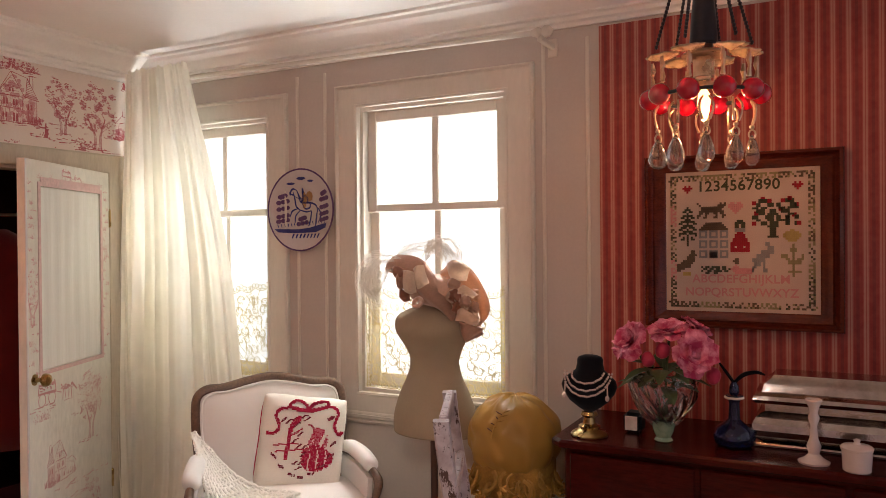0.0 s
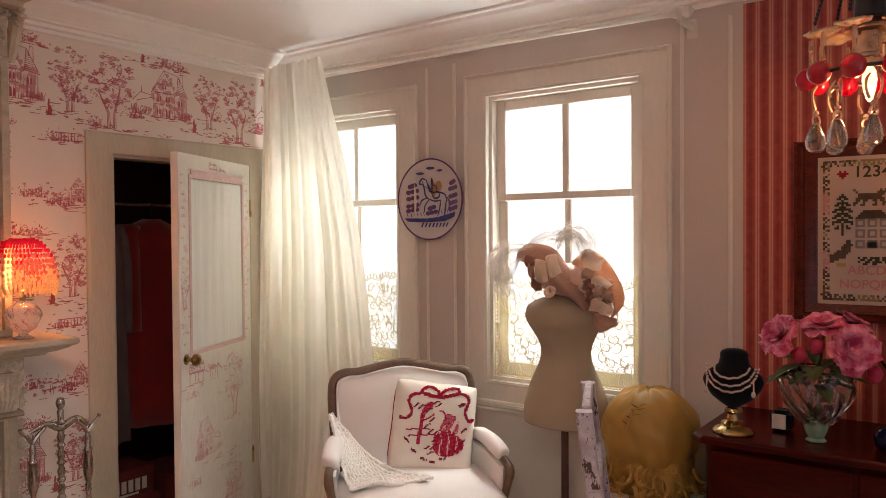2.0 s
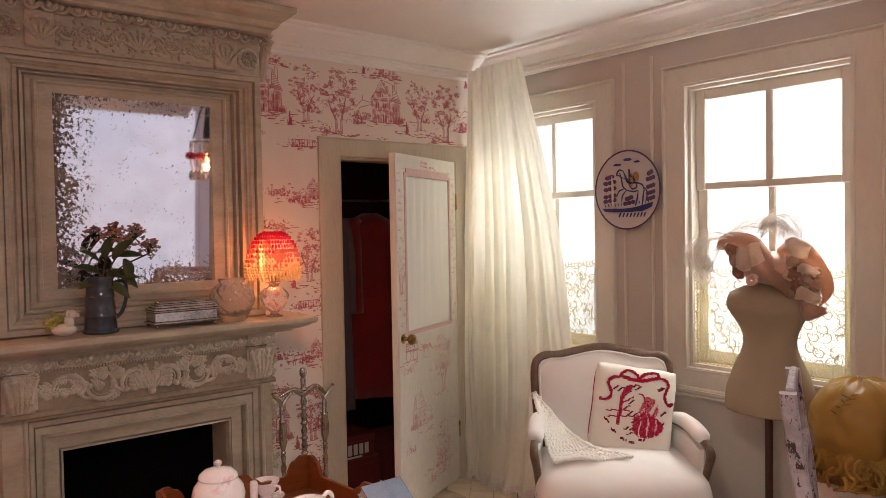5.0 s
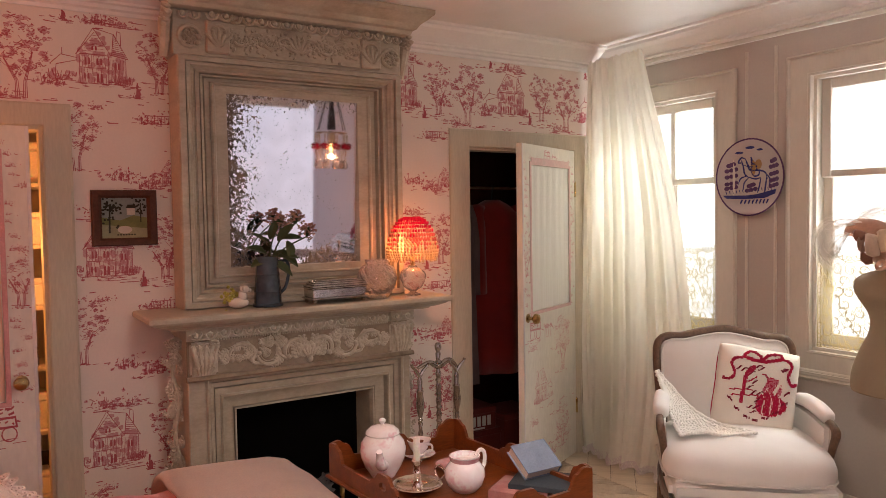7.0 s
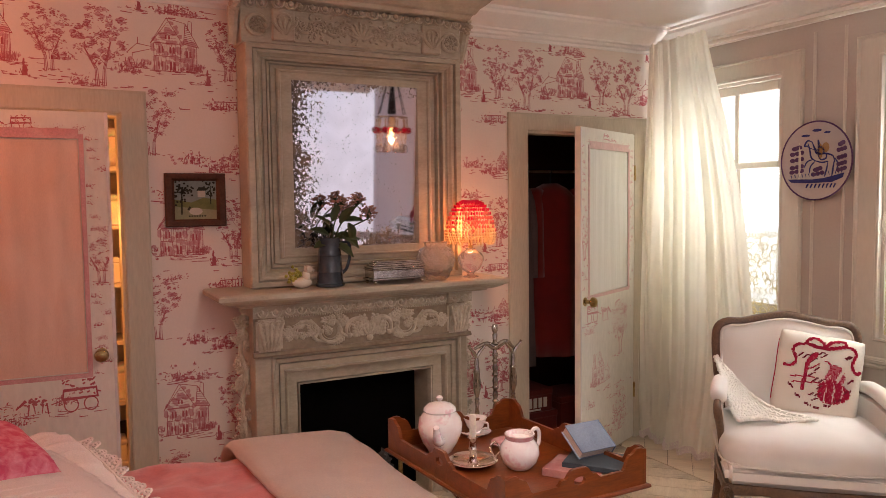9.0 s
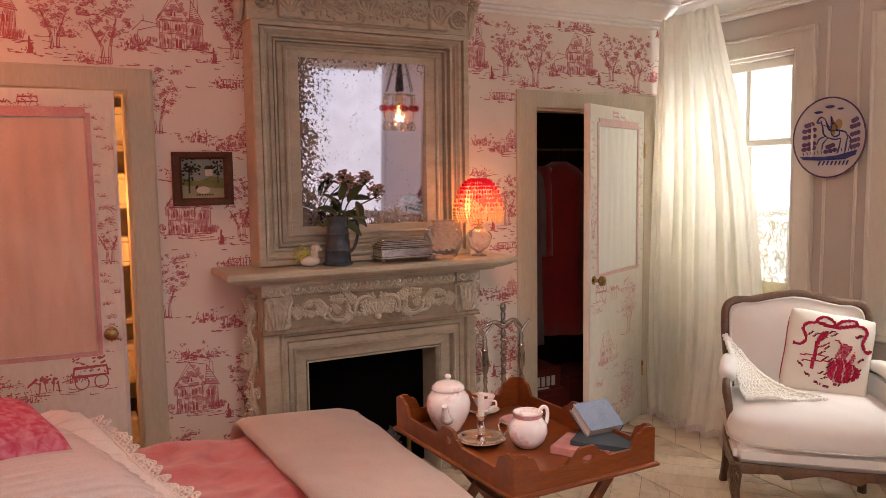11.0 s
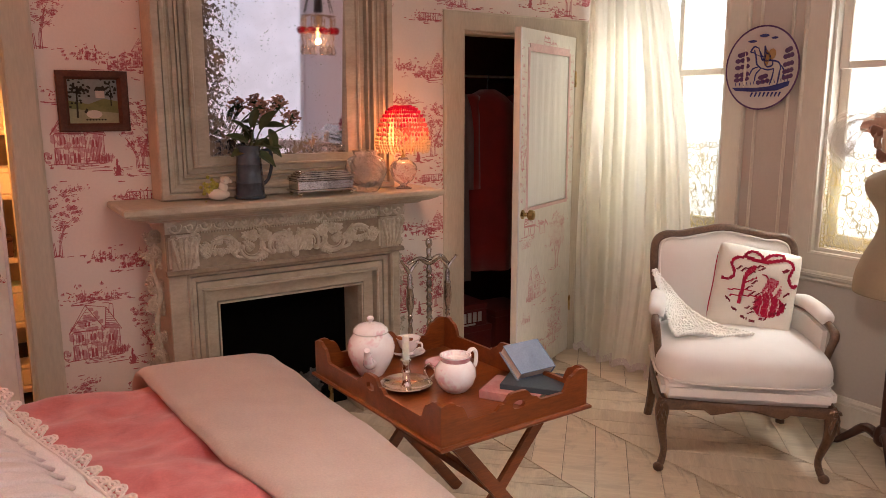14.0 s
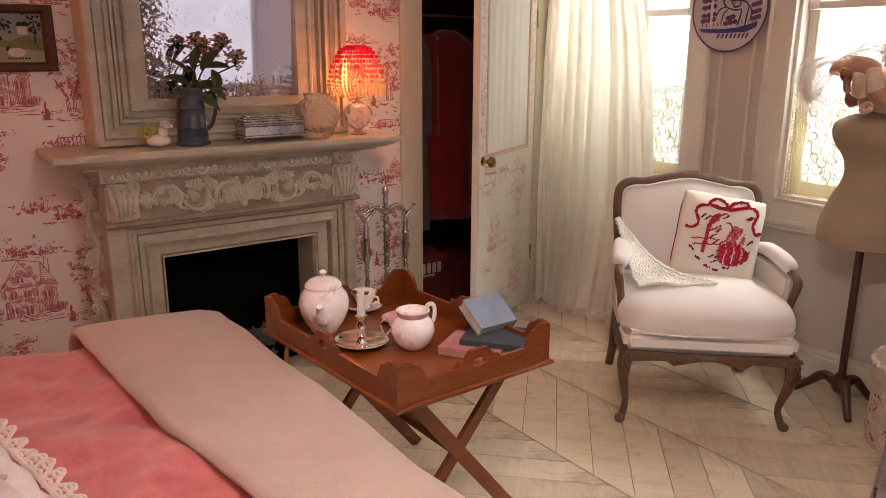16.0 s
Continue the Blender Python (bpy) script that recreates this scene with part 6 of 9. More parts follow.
part("lace_hem", bm, M["lace"], cur, "looped lace hem")

# ---------- more materials ----------
M["china"] = mat("pink_sprigged_china", (0.93, 0.89, 0.87), 0.12, c2=(0.88, 0.76, 0.75), big=16, fine=50, amount=0.06, bmp=0.02, coat=0.6)
M["pinkglaze"] = mat("pink_glaze", (0.66, 0.32, 0.34), 0.15, c2=(0.76, 0.52, 0.52), big=20, fine=60, amount=0.3, bmp=0.02, coat=0.5)
M["wax"] = mat("candle_wax", (0.82, 0.76, 0.70), 0.5, fine=80, bmp=0.05, sss=0.3)
M["bluebook"] = mat("blue_book_cloth", (0.24, 0.29, 0.38), 0.7, c2=(0.17, 0.21, 0.29), big=9, fine=160, amount=0.6, bmp=0.25)
M["darkbook"] = mat("slate_book_cloth", (0.06, 0.075, 0.09), 0.6, fine=140, bmp=0.2)
M["pinkbook"] = mat("faded_red_cover", (0.46, 0.19, 0.18), 0.7, c2=(0.56, 0.32, 0.29), big=12, fine=120, amount=0.5)
M["pages"] = mat("book_pages", (0.74, 0.62, 0.54), 0.9, fine=30, stretch=(1, 1, 40), amount=0.6)
M["pewter"] = mat("slate_blue_glaze", (0.045, 0.058, 0.074), 0.12, c2=(0.022, 0.030, 0.040), big=18, fine=60, amount=0.5, bmp=0.15, coat=0.8)
M["stem"] = mat("stems", (0.045, 0.06, 0.02), 0.6, c2=(0.07, 0.05, 0.02), fine=60)
M["foliage"] = mat("leaves", (0.06, 0.075, 0.028), 0.55, c2=(0.035, 0.05, 0.018), big=14, fine=60)
M["dryflower"] = mat("dusty_rose_florets", (0.46, 0.20, 0.16), 0.8, c2=(0.24, 0.16, 0.06), big=34, fine=80, amount=0.5)
M["ceramic"] = mat("white_ceramic", (0.80, 0.72, 0.62), 0.2, fine=60, amount=0.15, bmp=0.02, coat=0.4)
M["yellowgreen"] = mat("yellow_green_glaze", (0.52, 0.46, 0.10), 0.3, c2=(0.30, 0.34, 0.08), big=20, fine=60)
M["crystal"] = see_through("cut_crystal", (0.97, 0.90, 0.84), 0.03, 0.80, 0.35, 0.2, 40)
_t = M["crystal"].node_tree
_gl = _t.nodes.new("ShaderNodeBsdfGlass")
_gl.inputs["IOR"].default_value, _gl.inputs["Roughness"].default_value = 1.38, 0.02
_t.links.new(_gl.outputs[0], _t.nodes["Material Output"].inputs[0].links[0].from_node.inputs[2])
M["vaseglass"] = clear_glass("clear_crystal", (0.98, 0.96, 0.95), 0.02, 1.5)
M["greenglass"] = mat("jade_green_glass", (0.30, 0.42, 0.28), 0.08, c2=(0.16, 0.26, 0.16), big=20, fine=60, amount=0.3, bmp=0.05, trans=0.25, coat=0.6)
M["blueglass"] = mat("cobalt_glass", (0.006, 0.009, 0.05), 0.08, c2=(0.003, 0.005, 0.025), fine=40, bmp=0, trans=0.35, coat=0.5)
M["ruby"] = mat("ruby_glass", (0.72, 0.004, 0.03), 0.06, c2=(0.55, 0.0, 0.02), fine=30, amount=0.1, bmp=0, trans=0.45, ior=1.5, coat=0.6)
M["drop"] = mat("smoky_crystal", (0.80, 0.70, 0.62), 0.04, c2=(0.22, 0.19, 0.17), big=30, fine=30, amount=0.1, bmp=0, trans=0.92, ior=1.5)
M["iron"] = mat("dark_metal", (0.05, 0.045, 0.05), 0.4, 0.8, fine=60)
M["gilt"] = mat("pale_gilt", (0.56, 0.41, 0.29), 0.3, 0.8, c2=(0.30, 0.20, 0.13), big=20, fine=70)
M["filament"] = glowing(mat("lit_bulb", (1, 0.8, 0.5), 0.4, bmp=0), (1.0, 0.55, 0.22), 5)
M["mahogany"] = wood_mat("mahogany", (0.014, 0.0006, 0.0003), (0.058, 0.0030, 0.0012), 0.26, (1.2, 9, 9), 0, spec=0.15)
M["boxsilver"] = mat("brownish_silver", (0.66, 0.60, 0.54), 0.22, 1.0, c2=(0.36, 0.31, 0.28), big=14, fine=60, amount=0.4, bmp=0.15)
# silver base colour darkened to hold down bright reflections
M["darksilver"] = mat("darkened_silver", (0.56, 0.50, 0.45), 0.10, 1.0, c2=(0.30, 0.27, 0.25), big=12, fine=60, amount=0.5, bmp=0.2)
M["redframe"] = wood_mat("red_mahogany_frame", (0.035, 0.004, 0.002), (0.13, 0.019, 0.007), 0.22, (2, 8, 8), 0, spec=0.35)
M["velvet"] = mat("black_velvet", (0.006, 0.006, 0.008), 0.9, fine=200, spec=0.05, sheen=0.08)
M["pearl"] = mat("pearl", (0.58, 0.43, 0.38), 0.18, fine=30, amount=0.2, bmp=0, coat=0.5)
M["peony"] = mat("peony_petals", (0.34, 0.022, 0.075), 0.6, c2=(0.72, 0.27, 0.36), big=30, fine=50, amount=0.3, sss=0.1)
M["bud"] = mat("peony_bud", (0.30, 0.010, 0.04), 0.55, c2=(0.44, 0.04, 0.08), big=20, fine=50)
M["milk"] = mat("milk_glass", (0.60, 0.50, 0.45), 0.25, fine=40, amount=0.1, bmp=0, coat=0.3)
M["canvas"] = mat("dress_form_canvas", (0.34, 0.265, 0.18), 0.85, c2=(0.28, 0.215, 0.14), big=3, fine=260, amount=0.4, bmp=0.3)
M["darkwood"] = wood_mat("dark_stained_wood", (0.040, 0.014, 0.009), (0.09, 0.032, 0.019), 0.4, (6, 6, 1), 0)
M["brownframe"] = wood_mat("brown_picture_frame", (0.05, 0.017, 0.009), (0.12, 0.045, 0.022), 0.5, (5, 5, 5), 0, spec=0.2)
M["peach"] = mat("peach_silk", (0.60, 0.37, 0.27), 0.42, c2=(0.46, 0.26, 0.18), big=7, fine=120, amount=0.4, bmp=0.15, sheen=0.4)
M["peach_dark"] = mat("rust_silk", (0.42, 0.20, 0.135), 0.42, c2=(0.30, 0.13, 0.08), big=9, fine=120, amount=0.4, bmp=0.15, sheen=0.3)
M["peach_glow"] = mat("apricot_silk", (0.68, 0.38, 0.23), 0.42, c2=(0.50, 0.25, 0.14), big=7, fine=120, amount=0.4, bmp=0.15, sheen=0.4)
M["cream_silk"] = mat("cream_ribbon", (0.82, 0.66, 0.52), 0.4, c2=(0.68, 0.50, 0.38), big=8, fine=120, amount=0.3, bmp=0.1)
M["feather"] = see_through("ostrich_feather", (0.90, 0.84, 0.77), 0.8, 0.0, 0.5, 0, 100)
M["straw"] = see_through("mustard_tulle", (0.54, 0.31, 0.07), 0.32, 0.24, 0.40, 0.6, 26, (1, 1, 2))
M["strawcore"] = mat("mustard_straw", (0.40, 0.22, 0.045), 0.75, c2=(0.16, 0.075, 0.014), big=14, fine=120, amount=0.6, bmp=0.4)
M["floral"] = mat("floral_paper", (0.66, 0.56, 0.48), 0.7, c2=(0.50, 0.38, 0.31), big=24, fine=60, amount=0.4)
M["chairpaint"] = mat("worn_lilac_paint", (0.40, 0.345, 0.36), 0.35, c2=(0.17, 0.12, 0.125), big=16, fine=50, amount=0.5, bmp=0.2)
_t, _b = nodes_of(M["chairpaint"])
_src = _b.inputs["Base Color"].links[0].from_socket
_t.links.new(mixc(_t, ramp(_t, tex(_t, 26, 4, 0.7, (1.6, 1.6, 0.8)), [(0.585, (0, 0, 0)), (0.62, (1, 1, 1))]), _src, (0.055, 0.028, 0.022)), _b.inputs["Base Color"])
M["pinkfloral"] = mat("pink_floral_cotton", (0.74, 0.60, 0.56), 0.9, c2=(0.66, 0.34, 0.36), big=26, fine=120, amount=0.3)
# coat colours are darkened for the shade inside the closet
M["redcoat"] = mat("red_wool_coat", (0.18, 0.010, 0.007), 0.9, c2=(0.10, 0.006, 0.004), big=5, fine=160, amount=0.5, bmp=0.3, sheen=0.3)
M["greycoat"] = mat("mauve_grey_coat", (0.13, 0.09, 0.085), 0.9, c2=(0.08, 0.055, 0.055), big=5, fine=160, bmp=0.3)
M["box_red"] = mat("dark_red_card", (0.12, 0.02, 0.018), 0.7, fine=60)
M["bars"] = mat("pale_print", (0.55, 0.48, 0.44), 0.7, bmp=0)
M["cafe_lace"] = see_through("ivory_net", (0.80, 0.73, 0.48), 0.8, 0.80, 0.12, 0.0, 200)
M["cafe_thread"] = see_through("ivory_lace_thread", (0.62, 0.51, 0.27), 0.8, 0.0, 0.12, 0.0, 200)
M["beadred"] = see_through("red_glass_bead", (0.80, 0.025, 0.13), 0.15, 0.06, 0.6, 0, 50)
M["beadrose"] = see_through("rose_glass_bead", (0.84, 0.24, 0.24), 0.15, 0.10, 0.6, 0, 50)
M["beadclear"] = see_through("amber_glass_bead", (0.88, 0.72, 0.48), 0.15, 0.10, 0.6, 0, 50)
M["delft"] = mat("delft_white", (0.54, 0.48, 0.47), 0.2, c2=(0.48, 0.42, 0.42), fine=30, amount=0.15, bmp=0.02, coat=0.4)
M["cobalt"] = mat("cobalt_paint", (0.035, 0.04, 0.17), 0.25, c2=(0.07, 0.075, 0.24), big=18, fine=60)
M["purple"] = mat("manganese_paint", (0.10, 0.05, 0.13), 0.25, c2=(0.15, 0.08, 0.18), big=18, fine=60)
M["ochre"] = mat("ochre_paint", (0.42, 0.24, 0.10), 0.3, fine=60)
M["aida"] = mat("cross_stitch_canvas", (0.55, 0.405, 0.315), 0.95, c2=(0.46, 0.33, 0.25), big=3, fine=300, amount=0.4, bmp=0.6, bdist=0.003)
for nm, c in (("w_green", (0.075, 0.07, 0.038)), ("w_brown", (0.15, 0.10, 0.06)), ("w_red", (0.36, 0.02, 0.03)), ("w_pink", (0.62, 0.27, 0.25)), ("w_grey", (0.30, 0.27, 0.24)), ("w_gold", (0.50, 0.36, 0.12)), ("w_olive", (0.30, 0.25, 0.12))):
    M[nm] = mat(nm.replace("w_", "") + "_thread", c, 0.95, fine=200, bmp=0.3)
for o in bpy.data.objects:
    if o.name.split(".")[0] in ("carved_scroll", "carved_ornament", "egg_and_dart", "wool_stitches", "ribbing", "lace_border", "lace_hem"):
        o["kind"] = "stuff"

_t, _b = nodes_of(M["china"])
_src = _b.inputs["Base Color"].links[0].from_socket
_t.links.new(mixc(_t, ramp(_t, tex(_t, 15, 3, 0.62, (1, 1, 1), 0.3), [(0.56, (0, 0, 0)), (0.66, (0.60, 0.60, 0.60))]), _src, (0.76, 0.38, 0.46)), _b.inputs["Base Color"])

# ---------- tea things on the tray ----------
ZT = 0.612


def revolve(name, prof, material, parent, label="", seg=28, at=(0, 0, 0), m=None, squash=1.0, hoop=False):
    bm = bmesh.new()
    if hoop:
        ring(bm, [[Vector((r * math.cos(a), r * math.sin(a), z)) for a in (2 * math.pi * i / seg for i in range(seg))] for r, z in prof + prof[:1]], True, False)
    else:
        lathe(bm, prof, seg, at, m, squash)
    return part(name, bm, material, parent, label, True)


tp = thing("teapot", Matrix.Translation((1.215, -2.415, ZT)) @ Matrix.Diagonal((1, 1, 0.94, 1)), "pink sprigged white china teapot", "teapot")
revolve("body", [(0.045, 0), (0.05, 0.006), (0.052, 0.012), (0.072, 0.045), (0.086, 0.085), (0.089, 0.115), (0.082, 0.145), (0.066, 0.166), (0.060, 0.172), (0.056, 0.170)], M["china"], tp)
lid = revolve("lid", [(0.064, 0.173), (0.066, 0.178), (0.062, 0.190), (0.045, 0.204), (0.02, 0.211), (0, 0.212)], M["china"], tp, "pink-sprigged lid")
revolve("knob", [(0.008, 0.212), (0.007, 0.218), (0.013, 0.224), (0.014, 0.231), (0.008, 0.238), (0, 0.240)], M["china"], lid)
bm = bmesh.new()
tube(bm, [(0.06, -0.035, 0.07), (0.095, -0.06, 0.085), (0.112, -0.072, 0.125), (0.128, -0.082, 0.150)], [0.026, 0.019, 0.013, 0.011], 12, n=14)
part("spout", bm, M["china"], tp, "", True)
bm = bmesh.new()
tube(bm, [(-0.065, 0.04, 0.155), (-0.11, 0.07, 0.15), (-0.118, 0.075, 0.10), (-0.07, 0.045, 0.06)], 0.008, 8, n=16)
part("handle", bm, M["china"], tp, "", True)
sau = thing("saucer", (1.105, -2.19, ZT), "white china saucer with pink rim", "saucer")
revolve("dish", [(0.035, 0), (0.04, 0.004), (0.066, 0.016), (0.068, 0.018), (0.064, 0.018), (0.038, 0.008), (0, 0.007)], M["china"], sau)
cupo = thing("teacup", (1.105, -2.19, ZT + 0.0085), "pink and white china teacup on its saucer", "cup")
revolve("bowl", [(0.022, 0), (0.024, 0.006), (0.020, 0.01), (0.036, 0.03), (0.047, 0.058), (0.050, 0.066), (0.047, 0.066), (0.034, 0.032), (0, 0.016)], M["china"], cupo)
bm = bmesh.new()
tube(bm, [(0.044, 0.012, 0.054), (0.068, 0.02, 0.056), (0.070, 0.02, 0.034), (0.040, 0.012, 0.026)], 0.0045, 7, n=14)
part("handle", bm, M["china"], cupo, "", True)
plt = thing("tea_plate", (1.29, -2.135, ZT), "pink transfer-printed china tea plate", "plate")
revolve("dish", [(0.045, 0), (0.05, 0.004), (0.074, 0.012), (0.077, 0.014), (0.072, 0.014), (0.05, 0.008), (0, 0.007)], M["pinkglaze"], plt)
jug = thing("milk_jug", Matrix.Translation((1.525, -2.245, ZT)) @ Matrix.Diagonal((0.88, 0.88, 0.92, 1)), "pink and white china milk jug", "jug")
revolve("body", [(0.044, 0), (0.052, 0.005), (0.074, 0.030), (0.084, 0.062), (0.080, 0.092), (0.064, 0.112), (0.057, 0.120), (0.060, 0.136), (0.064, 0.142), (0.058, 0.142), (0.052, 0.122), (0, 0.1)], M["china"], jug)
revolve("rim_band", [(0.0585, 0.124), (0.0635, 0.139), (0.0645, 0.138), (0.0595, 0.122)], M["pinkglaze"], jug, "pink band", hoop=True)
bm = bmesh.new()
tube(bm, [(-0.002, 0.056, 0.130), (0.0, 0.078, 0.150), (0.002, 0.098, 0.135), (0.002, 0.096, 0.09), (0, 0.076, 0.07)], 0.0085, 8, n=18)
part("handle", bm, M["china"], jug, "", True)
cs = thing("chamber_candlestick", (1.405, -2.375, ZT), "silver chamber candlestick with dish and white candle", "candlestick")
revolve("drip_dish", [(0.06, 0), (0.065, 0.003), (0.088, 0.014), (0.094, 0.018), (0.090, 0.021), (0.06, 0.009), (0, 0.008)], M["silver"], cs)
revolve("stem", [(0.022, 0.008), (0.016, 0.02), (0.012, 0.05), (0.017, 0.06), (0.012, 0.075), (0.016, 0.098), (0.020, 0.102), (0.018, 0.106), (0, 0.104)], M["silver"], cs)
revolve("candle", [(0.0125, 0.104), (0.0125, 0.185), (0.010, 0.19), (0, 0.191)], M["wax"], cs, "white wax candle")
bm = bmesh.new()
tube(bm, [(0.02, 0.085, 0.016), (0.028, 0.105, 0.045), (0.02, 0.085, 0.075), (0.012, 0.07, 0.055), (0.018, 0.083, 0.02)], 0.004, 7, n=22)
tube(bm, [(0.03, 0.10, 0.05), (0.042, 0.125, 0.055)], 0.007, 7)
part("handle", bm, M["silver"], cs, "", True)


def book(m, w, h, t, cover, label):
    """Lies flat: w along x, h along y, t thick, spine at -x."""
    b = thing("book", m, label, "book", "books on the tray")
    bm = bmesh.new()
    box(bm, (0, -h / 2 - 0.003, 0), (w, h / 2 + 0.003, 0.004), 0.001)
    box(bm, (0, -h / 2 - 0.003, t - 0.004), (w, h / 2 + 0.003, t), 0.001)
    box(bm, (-0.004, -h / 2 - 0.003, 0), (0.0, h / 2 + 0.003, t), 0.001)
    part("cover", bm, cover, b)
    bm = bmesh.new()
    box(bm, (0.0005, -h / 2, 0.0045), (w - 0.005, h / 2, t - 0.0045), 0.001)
    part("pages", bm, M["pages"], b, "pinkish page edges")


book(pose(1.715, -2.16, ZT, 0, 0, 122), 0.165, 0.20, 0.028, M["pinkbook"], "worn red-covered book lying on the tray")
book(pose(1.745, -2.085, ZT + 0.0288, 0, 0, 127), 0.17, 0.21, 0.018, M["darkbook"], "slate-grey book in a small pile")
book(pose(1.617, -1.930, 0.694, -35, 0, -90), 0.155, 0.122, 0.040, M["bluebook"], "blue cloth-bound book leaning on the pile")

# ---------- things on the mantelshelf ----------
ZM = 1.186
lamb = thing("lamb_figurine", Matrix.Translation((0.262, -2.668, ZM)) @ Matrix.Scale(0.80, 4), "white china lamb with yellow-green foliage", "figurine")
bm = bmesh.new()
blob(bm, (0, 0, 0.034), (0.045, 0.062, 0.034), 3)
blob(bm, (0.01, 0.022, 0.075), (0.028, 0.026, 0.04), 2)
blob(bm, (0.02, 0.032, 0.115), (0.026, 0.03, 0.025), 2)
blob(bm, (0.026, 0.058, 0.108), (0.014, 0.014, 0.012), 2)
for s in (-1, 1):
    blob(bm, (0.02 + s * 0.026, 0.018, 0.122), (0.012, 0.008, 0.016), 1)
part("body", bm, M["ceramic"], lamb, "", "all")
bm = bmesh.new()
rng = random.Random(3)
for k in range(34):
    blob(bm, (-0.01 + rng.gauss(0, 0.018), -0.04 + rng.gauss(0, 0.022), 0.075 + rng.gauss(0, 0.022)), rng.uniform(0.008, 0.015), 1)
part("foliage", bm, M["yellowgreen"], lamb)
tagged(lamb.children[1], kind="stuff")
mug = thing("tankard", (0.262, -2.525, ZM), "slate-blue glazed tankard holding dried flowers", "mug")
revolve("body", [(0.066, 0), (0.073, 0.004), (0.073, 0.014), (0.066, 0.020), (0.064, 0.07), (0.066, 0.074), (0.063, 0.08), (0.058, 0.15), (0.060, 0.155), (0.057, 0.16), (0.053, 0.225), (0.056, 0.232), (0.054, 0.240), (0.049, 0.238), (0.05, 0.2), (0, 0.19)], M["pewter"], mug)
bm = bmesh.new()
tube(bm, [(0.0, 0.052, 0.212), (0.0, 0.098, 0.215), (0.0, 0.108, 0.16), (0.0, 0.09, 0.09), (0.0, 0.062, 0.06)], 0.008, 8, n=20)
part("handle", bm, M["pewter"], mug, "", True)
fl = thing("flower_spray", (0.262, -2.525, ZM + 0.192), "dusty-pink dried flower heads with dark leaves", "flowers")
rng = random.Random(7)
for (y, z, n) in ((0.064, 0.215, 46), (0.150, 0.222, 54), (0.205, 0.160, 50)):
    x = rng.uniform(-0.03, 0.03)
    bm = bmesh.new()
    tube(bm, [(0, y * 0.1, 0), (x * 0.3, y * 0.4, z * 0.5), (x, y, z - 0.02)], 0.0038, 5, n=10)
    part("stem", bm, M["stem"], fl)
    head, bm = bmesh.new(), bmesh.new()
    for k in range(n):
        d = Vector((rng.gauss(0, 1), rng.gauss(0.25, 1), rng.gauss(0.5, 0.8))).normalized() * rng.uniform(0.020, 0.052)
        c = Vector((x + d.x, y + d.y, z + d.z))
        tube(bm, [(x, y, z - 0.02), (x + d.x * 0.55, y + d.y * 0.45, z + d.z * 0.5), c], 0.0016, 3)
        for j in range(4):       # four tiny petals to a floret
            a = rng.uniform(0, 6.28)
            leaf_p = d.normalized() * 0.4 + Vector((math.sin(a), math.cos(a), math.sin(a * 2)))
            blob(head, c + leaf_p.normalized() * 0.006, (0.0055, 0.0055, 0.0035), 1)
    tagged(part("flower_head", head, M["dryflower"], fl), kind="stuff")
    tagged(part("stalk_tuft", bm, M["foliage"], fl), kind="stuff")


def leaf_blade(bm, a, d, up, L, w, curl=0.3):
    """A pointed, folded leaf from a along d."""
    a, d, up = Vector(a), Vector(d).normalized(), Vector(up)
    s = d.cross(up).normalized()
    up = s.cross(d)
    rows = []
    for k in range(7):
        f = k / 6
        c = a + d * L * f - up * curl * L * f * f
        ww = w * math.sin(math.pi * min(1, f * 0.93 + 0.05)) ** 0.8
        rows.append([c - s * ww + up * ww * 0.35, c, c + s * ww + up * ww * 0.35])
    ring(bm, rows, False, False)


for y, z, dy, dz, L, w in ((0.03, 0.05, 0.9, 0.1, 0.13, 0.034), (0.06, 0.07, 0.9, -0.5, 0.12, 0.032), (0.02, 0.02, 0.7, -0.35, 0.11, 0.03), (0.05, 0.12, 0.4, 0.8, 0.11, 0.026), (0.0, 0.06, -0.8, 0.5, 0.10, 0.026),
                           (0.01, 0.10, -0.6, 0.7, 0.11, 0.024), (0.08, 0.13, 0.8, 0.2, 0.10, 0.024), (0.10, 0.12, 0.3, -0.8, 0.10, 0.03), (0.02, 0.13, 0.2, 0.9, 0.09, 0.02), (-0.01, 0.03, -0.9, -0.1, 0.08, 0.024)):
    bm = bmesh.new()
    leaf_blade(bm, (rng.uniform(-0.02, 0.03), y, z), (rng.uniform(0.1, 0.6), dy, dz), (0.6, 0, 0.8), L, w)
    part("leaf", bm, M["foliage"], fl)
sbx = thing("trinket_box", (0.285, -2.185, ZM), "stepped silver trinket box on ball feet", "box")
for sx in (-1, 1):
    for sy in (-1, 1):
        revolve("foot", [(0.004, 0), (0.010, 0.005), (0.012, 0.012), (0.006, 0.022)], M["silver"], sbx, "", 12, (sx * 0.055, sy * 0.13, 0))
bm = bmesh.new()
for hx, hy, z0, z1 in ((0.070, 0.150, 0.021, 0.030), (0.062, 0.140, 0.030, 0.072), (0.067, 0.146, 0.072, 0.079)):
    box(bm, (-hx, -hy, z0), (hx, hy, z1), 0.003)
part("body", bm, M["boxsilver"], sbx)
bm = bmesh.new()
for hx, hy, z0, z1 in ((0.065, 0.144, 0.080, 0.090), (0.056, 0.132, 0.090, 0.100), (0.050, 0.122, 0.100, 0.108), (0.044, 0.112, 0.108, 0.116)):
    box(bm, (-hx, -hy, z0), (hx, hy, z1), 0.003)
part("lid", bm, M["boxsilver"], sbx, "stepped silver lid")


